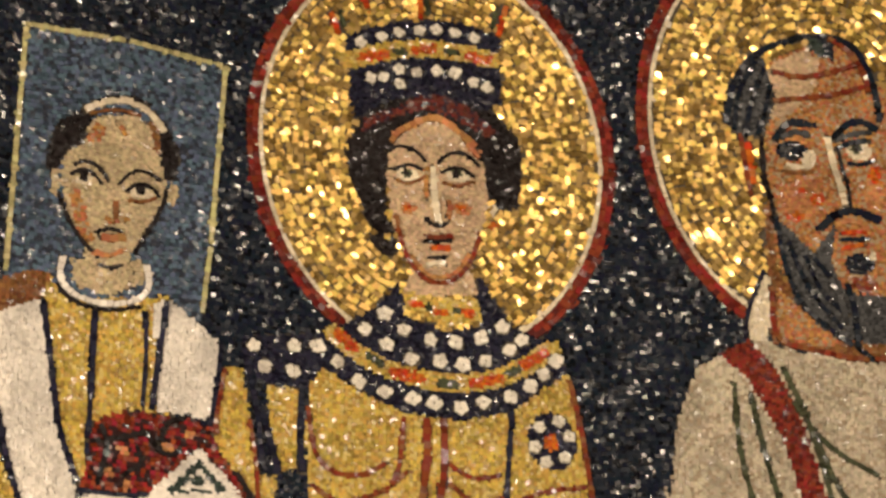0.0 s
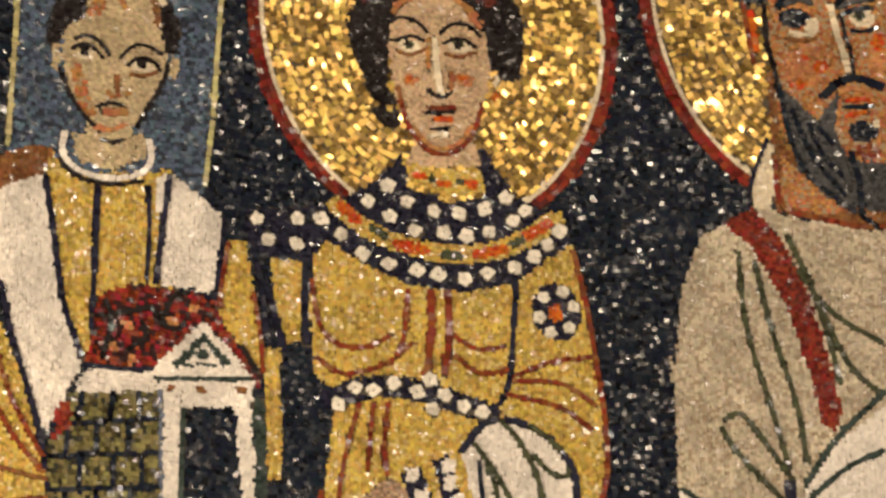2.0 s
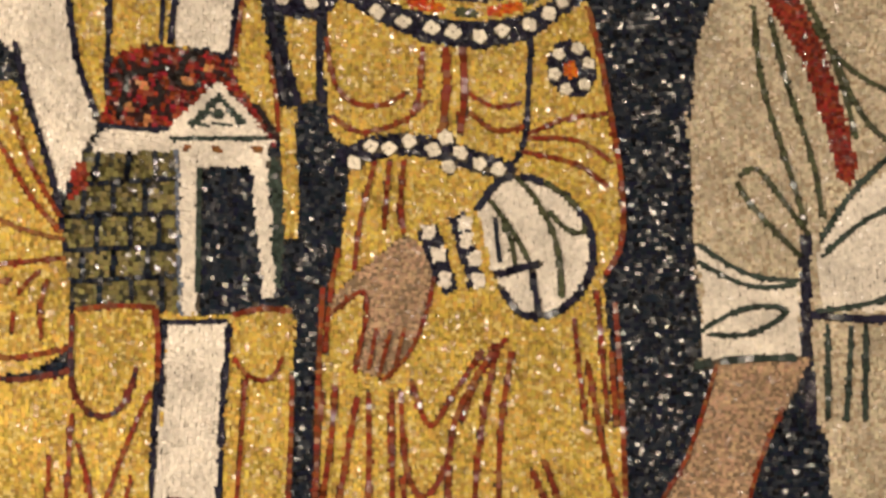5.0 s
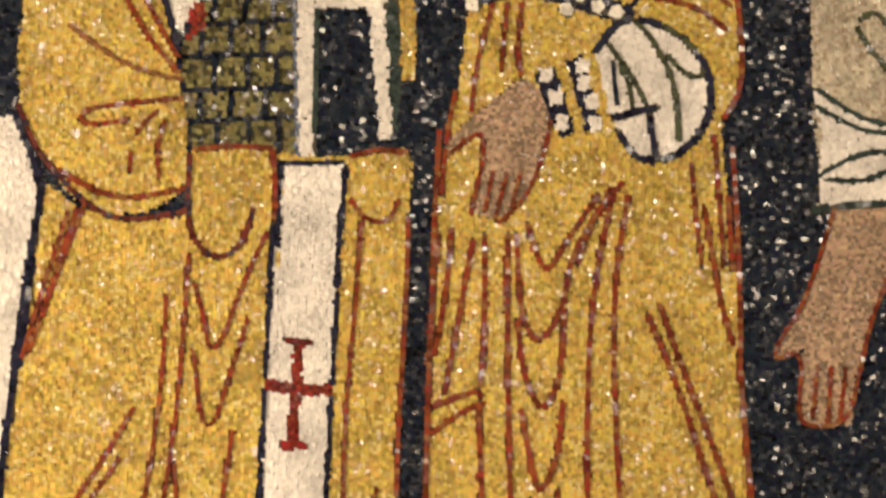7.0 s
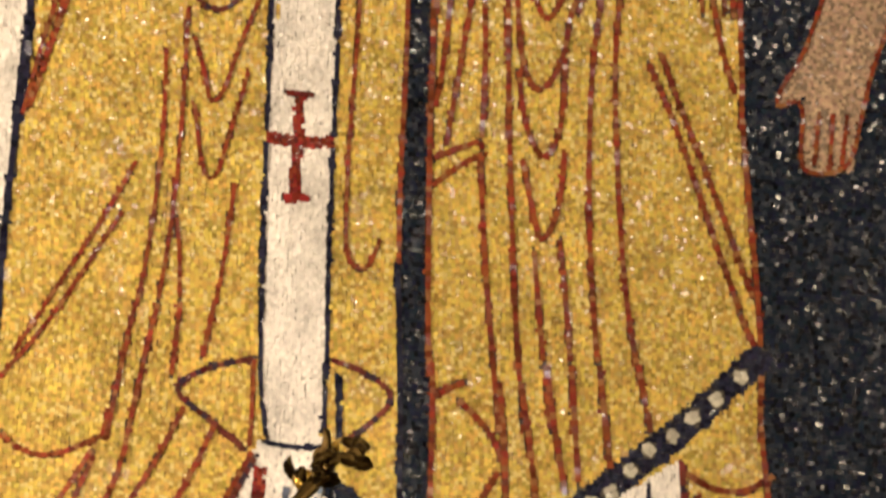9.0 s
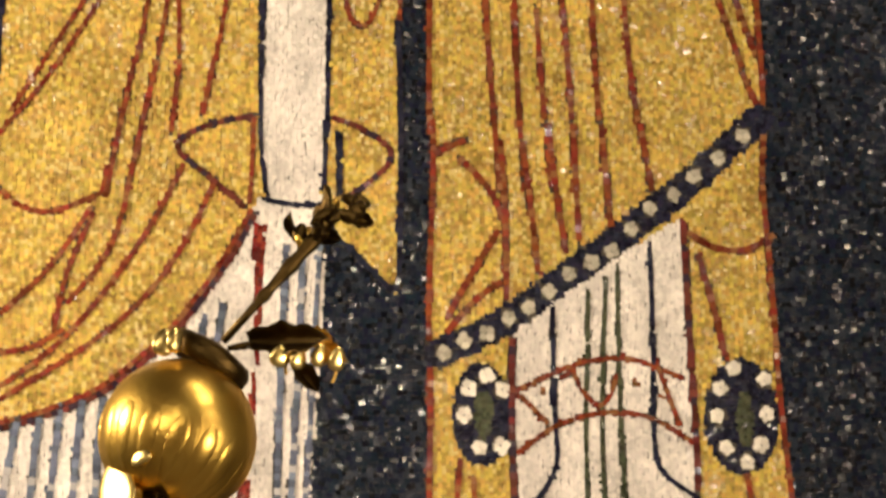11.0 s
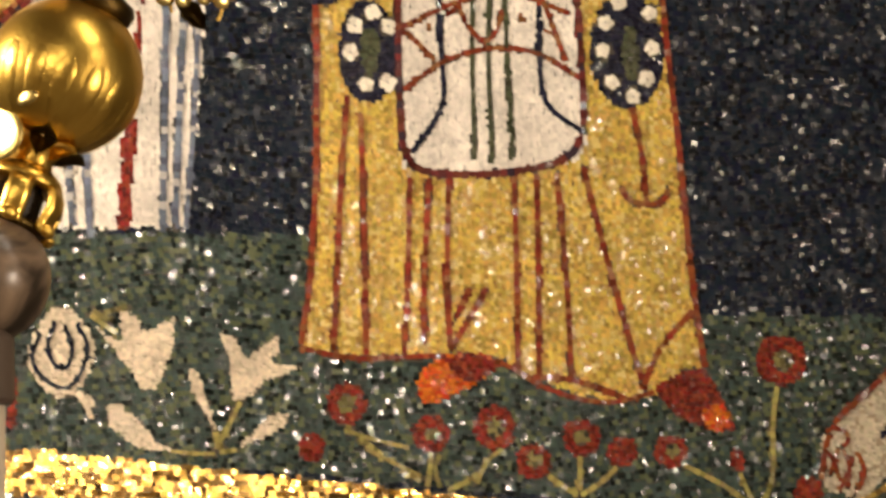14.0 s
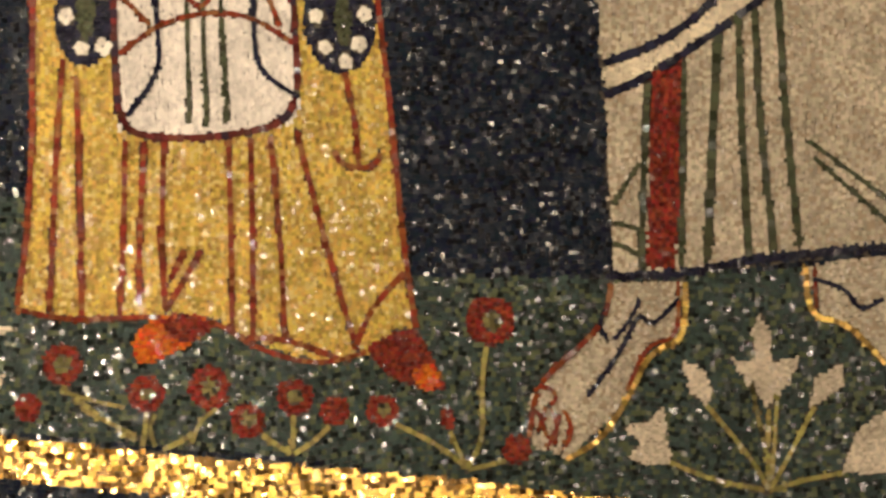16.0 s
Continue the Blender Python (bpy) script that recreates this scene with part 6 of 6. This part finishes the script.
def rosette(seed, ink):
    """A pearl: four or five irregular white chips set close round one another."""
    r = random.Random(seed)
    count = 4 + seed % 2
    v, f = [], []
    for k in range(count):
        a = 2 * math.pi * k / count + r.uniform(-0.2, 0.2)
        cx, cy = 0.5 * math.cos(a), 0.5 * math.sin(a)
        base = len(v)
        ring = []
        for m in range(5):
            b = a + 2 * math.pi * m / 5 + r.uniform(-0.25, 0.25)
            ring.append((cx + r.uniform(0.42, 0.60) * math.cos(b), cy + r.uniform(0.42, 0.60) * math.sin(b)))
        tx, ty = r.uniform(-0.25, 0.25), r.uniform(-0.25, 0.25)
        v += [(x, y, 0.45 + tx * x + ty * y) for x, y in ring] + [(x, y, -0.4) for x, y in ring]
        f += [tuple(base + m for m in range(5))] + [(base + m, base + 5 + m, base + 5 + (m + 1) % 5, base + (m + 1) % 5) for m in range(5)]
    me = bpy.data.meshes.new("pearl")
    me.from_pydata(v, [], f)
    me.materials.append(INK[ink])
    return me


PEARLS = [rosette(k, "pearl_white") for k in range(6)]
DULL_PEARLS = [rosette(k, "pearl_dull") for k in range(6)]


def pearl(x, y, radius, parent):
    ob = new("pearl", (DULL_PEARLS if parent.name.startswith("strap") else PEARLS)[int(rng.integers(0, 6))])
    ob.parent = parent
    turn = (ORIGIN_S + x) / RADIUS
    here = Vector(on_wall(np.array(x), np.array(y), np.array(0.0)).tolist())
    frame_of = Matrix(((math.cos(turn), 0, -math.sin(turn)), (-math.sin(turn), 0, -math.cos(turn)), (0, 1, 0))).to_4x4()
    spin = Euler((rng.normal(0, 0.1), rng.normal(0, 0.1), rng.uniform(0, 6.28))).to_matrix().to_4x4()
    size = radius * rng.uniform(0.92, 1.06)
    ob.matrix_basis = Matrix.Translation(here) @ frame_of @ spin @ Matrix.Diagonal((size, size * rng.uniform(0.88, 1.02), 0.007, 1))
    return ob


THINGS = {
    "giver": ("mosaic_figure", "mosaic figure with square blue nimbus, gold chasuble and white stole"),
    "model": ("mosaic_building", "mosaic church model with red roof and white columns"),
    "martyr": ("mosaic_figure", "crowned mosaic figure in ochre robe with pearl collar and gold halo"),
    "apostle": ("mosaic_figure", "bearded mosaic figure in grey white mantle with gold halo"),
}
LABELS = {"halo": "gold halo with red rim", "nimbus": "square slate blue nimbus", "stole": "white stole with red cross",
          "roof": "dark red tiled roof", "apron": "white apron panel with red border", "collar": "navy collar with pearls",
          "strap": "navy strap set with pearls", "crown": "navy crown with pearls", "tunic": "white tunic with blue stripes"}
SINGLES = {"martyr.halo": 300, "apostle.halo": 300, "border_band": 300, "giver.stole": 300, "martyr.apron": 300,
           "giver.nimbus": 200, "background": 300, "meadow": 300, "martyr.robe": 300, "giver.chasuble": 300, "apostle.mantle": 300, "martyr.strap": 120, "model.column": 150, "martyr.shoe": 120, "martyr.crown": 150}
made = {}
for name in PARTS:
    rows = bag.get(name, [])
    if not rows:
        continue
    if "." in name:
        thing, piece = name.split(".")
        if thing not in made:
            if thing in THINGS:
                kind_name, text = THINGS[thing]
                category = "mosaic figure" if kind_name == "mosaic_figure" else "mosaic building"
                group = ""
            elif thing.startswith("blossom"):
                kind_name, text, category, group = "mosaic_flower", "round red mosaic blossom on a yellow stem in green meadow", "flower", "red blossoms in the meadow"
            else:
                kind_name, text, category, group = "mosaic_lily", "pale pinkish mosaic lily growing in the green meadow", "flower", "pale lilies in the meadow"
            top = new(kind_name)
            low = min(rows, key=lambda r: r[1])
            made[thing] = tagged(top, text, category, group)
            top.location = Vector(on_wall(np.array(low[0]), np.array(low[1]), np.array(0.0)).tolist())
            bpy.context.view_layer.update()
        parent = made[thing]
        label = LABELS.get(piece, "")
    else:
        piece, parent, label = name, WALL, {"background": "dark blue black glass tesserae", "meadow": "dark green meadow tesserae", "border_band": "glittering gold border band", "lower_field": "dark tesserae below the band"}[name]
    count = SINGLES.get(name, 0)
    apart = []
    if count:
        step = max(1, len(rows) // count)
        apart = rows[::step][:count]
        rows = [r for k, r in enumerate(rows) if not (k % step == 0 and k // step < count)]
    ob = field_of_pieces(piece, rows, parent, label)
    ob.matrix_parent_inverse = Matrix.Translation(-parent.location)
    made[name] = ob
    for row in apart:
        one = single_piece(INKS[int(row[5])], row, ob)
for name, radius, places in pearl_spots:
    for x, y in places:
        pearl(x, y, radius, made[name])

# ---- gilded finial of the altar canopy, leaning a little, on its stone pinnacle ----
def spun(profile, steps=48, squash=None):
    """A turned body from (radius, height) pairs."""
    bm = bmesh.new()
    loops = []
    for r, z in profile:
        loops.append([bm.verts.new((r * math.cos(2 * math.pi * k / steps), r * math.sin(2 * math.pi * k / steps), z)) for k in range(steps)])
    for a, b in zip(loops[:-1], loops[1:]):
        for k in range(steps):
            bm.faces.new((a[k], a[(k + 1) % steps], b[(k + 1) % steps], b[k]))
    bm.faces.new(loops[0][::-1])
    bm.faces.new(loops[-1])
    return bm


def ball_profile(radius, lo=-1.0, hi=1.0, steps=28):
    out = []
    for k in range(steps + 1):
        a = math.pi * (-0.5 + k / steps)
        if lo <= math.sin(a) <= hi:
            out.append((max(0.0004, radius * math.cos(a)), radius * math.sin(a)))
    return out


def moved(bm, m):
    bm.transform(m)
    return bm


def leaf_body(length, width, thick, curl, lobes=0.18):
    """A cast leaf: bowed, ridged along the middle, pointed, with lobes."""
    bm = bmesh.new()
    grid = []
    for i in range(13):
        u = i / 12
        half = width * (math.sin(math.pi * min(1, u * 0.92 + 0.08)) ** 0.7) * (1 + lobes * math.sin(u * 19))
        row = []
        for j in range(7):
            v = j / 3 - 1
            row.append(bm.verts.new((half * v, curl * u * u + thick * (1 - abs(v)) - 0.3 * width * v * v, length * u)))
        grid.append(row)
    for a, b in zip(grid[:-1], grid[1:]):
        for j in range(6):
            bm.faces.new((a[j], a[j + 1], b[j + 1], b[j]))
    bmesh.ops.solidify(bm, geom=bm.faces[:], thickness=0.0012)
    return bm


def lobe(rx, ry, rz):
    """A cushioned drop of cast metal, flatter across y."""
    bm = bmesh.new()
    bmesh.ops.create_uvsphere(bm, u_segments=16, v_segments=10, radius=1)
    for v in bm.verts:
        v.co.x *= 1 - 0.25 * v.co.z
    bm.transform(Matrix.Diagonal((rx, ry, rz, 1)))
    return bm


def strap(profile, width, thick):
    """A curved bar in the x-z plane from (x, z) pairs, with a rounded outer face."""
    bm = bmesh.new()
    rings = []
    for x, z in profile:
        rings.append([bm.verts.new((x + dx * thick, dy * width, z)) for dx, dy in ((-0.5, -0.5), (0.2, -0.5), (0.5, -0.22), (0.5, 0.22), (0.2, 0.5), (-0.5, 0.5))])
    for a, b in zip(rings[:-1], rings[1:]):
        for k in range(6):
            bm.faces.new((a[k], a[(k + 1) % 6], b[(k + 1) % 6], b[k]))
    bm.faces.new(rings[0])
    bm.faces.new(rings[-1][::-1])
    bmesh.ops.recalc_face_normals(bm, faces=bm.faces[:])
    return bm


def wire_ring(radius, thick, turn=360):
    """A thin bent wire, closed or open, round the y axis."""
    bm = bmesh.new()
    count, rings = 28, []
    for k in range(count + 1):
        a = radians(turn) * k / count
        rings.append([bm.verts.new(((radius + thick * math.cos(b)) * math.cos(a), thick * math.sin(b), (radius + thick * math.cos(b)) * math.sin(a))) for b in [math.pi * m / 3 for m in range(6)]])
    for a, b in zip(rings[:-1], rings[1:]):
        for k in range(6):
            bm.faces.new((a[k], a[(k + 1) % 6], b[(k + 1) % 6], b[k]))
    bmesh.ops.recalc_face_normals(bm, faces=bm.faces[:])
    return bm


def finial():
    """Sizes in metres; local z is the finial's leaning axis, local -y faces the nave."""
    top = tagged(new("finial"), "gilded metal finial ball with leaf ornaments on a marble ball", "finial")
    top.matrix_world = pose(*BALL_AT) @ FINIAL_TURN
    UPRIGHT = FINIAL_TURN.inverted() @ pose(0, 0, 0, 0, 0, 15.6)     # level, turned to the nave

    def plate(x, y, z, normal, long_axis):
        """A place on the upright frame for a flat lobe with that outward normal and length."""
        n = Vector(normal).normalized()
        l = (Vector(long_axis) - n * Vector(long_axis).dot(n)).normalized()
        c = (-n).cross(l)
        return UPRIGHT @ Matrix.Translation((x, y, z)) @ Matrix((c, -n, l)).transposed().to_4x4()

    R = 0.059
    ball = part("ball", spun(ball_profile(R)), GILT, top, "polished gold ball")
    for k in range(16):                              # raised tongues on the lower half
        a = 2 * math.pi * (k + 0.3) / 16
        bm = bmesh.new()
        bmesh.ops.create_uvsphere(bm, u_segments=14, v_segments=12, radius=1)
        for v in bm.verts:
            u = (v.co.z + 1) / 2
            h = -0.053 + 0.058 * u
            r = math.sqrt(max(0.0, R ** 2 - h * h)) - 0.0006
            side = v.co.x * 0.0098 * (0.30 + 0.70 * min(1, u * 1.3))
            out = r + 0.0014 * max(-1, v.co.y)
            b = a + side / max(0.02, r)
            v.co = (out * math.cos(b), out * math.sin(b), h)
        part("gadroon", bm, GILT, ball)
    cap = [(0.006, -0.003), (0.025, -0.005), (0.031, -0.009), (0.0335, -0.008), (0.034, 0.004), (0.030, 0.009), (0.012, 0.013), (0.004, 0.014)]
    part("cap", moved(spun(cap), pose(0.000, 0, 0.0650, 9, 14, 0)), GILT_DARK, top, "dark metal disc")
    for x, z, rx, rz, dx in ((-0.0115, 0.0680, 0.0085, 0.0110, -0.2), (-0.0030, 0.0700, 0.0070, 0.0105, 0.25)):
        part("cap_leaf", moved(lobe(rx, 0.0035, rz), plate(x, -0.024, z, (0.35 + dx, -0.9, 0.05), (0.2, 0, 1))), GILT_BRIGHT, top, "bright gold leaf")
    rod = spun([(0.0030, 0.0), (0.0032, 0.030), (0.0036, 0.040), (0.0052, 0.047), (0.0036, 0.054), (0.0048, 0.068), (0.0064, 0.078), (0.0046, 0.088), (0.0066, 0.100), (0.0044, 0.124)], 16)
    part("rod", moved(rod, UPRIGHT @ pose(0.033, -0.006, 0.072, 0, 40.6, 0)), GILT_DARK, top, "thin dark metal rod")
    bud_rng = random.Random(5)
    for k in range(22):                              # dark bud cluster at the rod's tip
        along = bud_rng.uniform(-0.030, 0.026)
        spread = 0.012 * (1 - abs(along) / 0.048)
        a = k * 2.4
        m = UPRIGHT @ pose(0.112 + 0.82 * along + spread * math.cos(a), -0.006 + spread * math.sin(a), 0.166 + 0.57 * along + 0.8 * spread * math.sin(a), 60 * math.sin(a), 40 + 60 * math.cos(a), k * 51)
        if k % 3:
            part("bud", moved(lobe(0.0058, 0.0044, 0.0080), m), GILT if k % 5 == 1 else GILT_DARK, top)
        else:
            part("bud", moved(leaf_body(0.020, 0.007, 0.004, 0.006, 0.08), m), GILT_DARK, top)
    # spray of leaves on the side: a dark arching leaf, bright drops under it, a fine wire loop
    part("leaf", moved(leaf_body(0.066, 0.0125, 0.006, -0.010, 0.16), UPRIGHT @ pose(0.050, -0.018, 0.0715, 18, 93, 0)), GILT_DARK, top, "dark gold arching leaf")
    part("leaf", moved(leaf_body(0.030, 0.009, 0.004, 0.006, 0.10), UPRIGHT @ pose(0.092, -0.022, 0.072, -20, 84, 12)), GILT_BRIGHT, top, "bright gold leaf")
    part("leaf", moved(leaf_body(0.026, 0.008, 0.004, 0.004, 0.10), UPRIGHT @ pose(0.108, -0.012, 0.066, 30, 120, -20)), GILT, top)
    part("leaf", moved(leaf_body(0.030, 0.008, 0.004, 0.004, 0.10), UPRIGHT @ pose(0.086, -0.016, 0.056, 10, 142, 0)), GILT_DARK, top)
    # drops faced midway to a lamp, so the highlight is built into their tilt
    for x, z, rx, rz, dx in ((0.0745, 0.0575, 0.0080, 0.0085, 0.30), (0.0880, 0.0560, 0.0070, 0.0085, 0.45), (0.1035, 0.0585, 0.0062, 0.0090, 0.35), (0.1170, 0.0560, 0.0068, 0.0095, 0.30), (0.1010, 0.0720, 0.0075, 0.0040, 0.4)):
        part("leaf_lobe", moved(lobe(rx, 0.0022, rz), plate(x, -0.028, z, (dx, -0.92, -0.15), (0.15, 0, 1))), GILT_BRIGHT, top, "bright gold drop")
    part("wire", moved(wire_ring(0.019, 0.0011, 230), UPRIGHT @ pose(0.098, -0.020, 0.050, 0, 35, 0)), GILT, top, "fine gold wire loop")
    part("stem", moved(spun([(0.0022, 0), (0.0030, 0.012), (0.0022, 0.026)], 10), UPRIGHT @ pose(0.036, -0.010, 0.066, 0, 80, 0)), GILT_DARK, top)
    # cupped petals under the ball; bent-out lobes angled to hold a lamp's highlight
    for k in range(8):
        m = pose(0, 0, -0.064, 0, 0, k * 45 + 10) @ pose(0, 0.014, 0, -56, 0, 0)
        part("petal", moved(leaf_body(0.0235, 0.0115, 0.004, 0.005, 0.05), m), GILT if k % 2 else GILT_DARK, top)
    part("petal", moved(lobe(0.0185, 0.0028, 0.0245), plate(-0.0450, -0.026, -0.0430, (-0.70, -0.70, 0.19), (-0.50, 0, 0.87))), GILT_BRIGHT, top, "bent bright gold petal")
    part("petal", moved(lobe(0.0095, 0.0026, 0.0070), plate(-0.0270, -0.048, -0.0215, (-0.62, -0.76, 0.19), (-0.3, 0, 0.9))), GILT_BRIGHT, top, "bent bright gold petal")
    part("neck", spun([(0.012, -0.076), (0.0165, -0.072), (0.0145, -0.067), (0.020, -0.060), (0.024, -0.054), (0.018, -0.046)], 40), GILT, top)
    # pierced crown: dome, core painted dark as the shade inside, curved straps with scrolled feet
    crown = part("knob", spun([(0.012, -0.074), (0.0205, -0.0755), (0.0270, -0.080), (0.0300, -0.0865), (0.0285, -0.0895), (0.016, -0.089)], 40), GILT, top, "pierced gilded crown")
    part("core", spun([(0.015, -0.118), (0.0185, -0.112), (0.0185, -0.094), (0.014, -0.0885)], 32), HOLLOW_SHADE, crown, "near-black core painted as the shaded hollow")
    for k in range(6):
        a = 60 * k + 33
        bar = strap([(0.0275, -0.086), (0.0325, -0.094), (0.0340, -0.103), (0.0315, -0.112), (0.0300, -0.118), (0.0330, -0.122)], 0.0185, 0.0055)
        rib = part("rib", moved(bar, pose(0, 0, 0, 0, 0, a)), GILT, crown)
        part("scroll", moved(lobe(0.0052, 0.0066, 0.0052), pose(0, 0, 0, 0, 0, a) @ pose(0.0345, 0, -0.119)), GILT, rib)
    part("collar", spun([(0.016, -0.125), (0.027, -0.123), (0.0285, -0.119), (0.0255, -0.116), (0.016, -0.115)], 40), GILT_DARK, top)
    part("marble_ball", moved(spun(ball_profile(0.0480)), pose(-0.002, 0, -0.164)), PEBBLE, top, "polished brown veined marble ball")
    return top


def pinnacle(foot):
    """The stone post that carries the finial, standing on the floor."""
    x, y, z = foot
    top = tagged(new("canopy_pinnacle"), "tapered cream marble pinnacle with brown stone head", "pinnacle")
    top.location = (x, y, 0)
    head = spun([(0.034, z), (0.0375, z - 0.006), (0.038, z - 0.05), (0.035, z - 0.054)], 96)
    part("head", head, BROWNSTONE, top, "brown stone block", smooth=False)
    part("shaft", spun([(0.031, z - 0.0545), (0.030, z - 0.16), (0.040, z - 0.2), (0.065, z - 0.9), (0.09, 0.0)], 32), CREAM, top, "pale cream marble shaft", smooth=False)
    return top


# lean: the local z axis tips to the right of the nave's view
BALL_AT = (-1.2487, 1.4919, 1.9796)
FINIAL_TURN = pose(0, 0, 0, 0, 0, 13.5) @ pose(0, 0, 0, -8, 0, 0) @ pose(0, 0, 0, 0, 20, 0)
ball_foot = (pose(*BALL_AT) @ FINIAL_TURN) @ Vector((-0.003, 0, -0.212))
finial()
pinnacle((ball_foot.x + 0.001, ball_foot.y, ball_foot.z + 0.005))
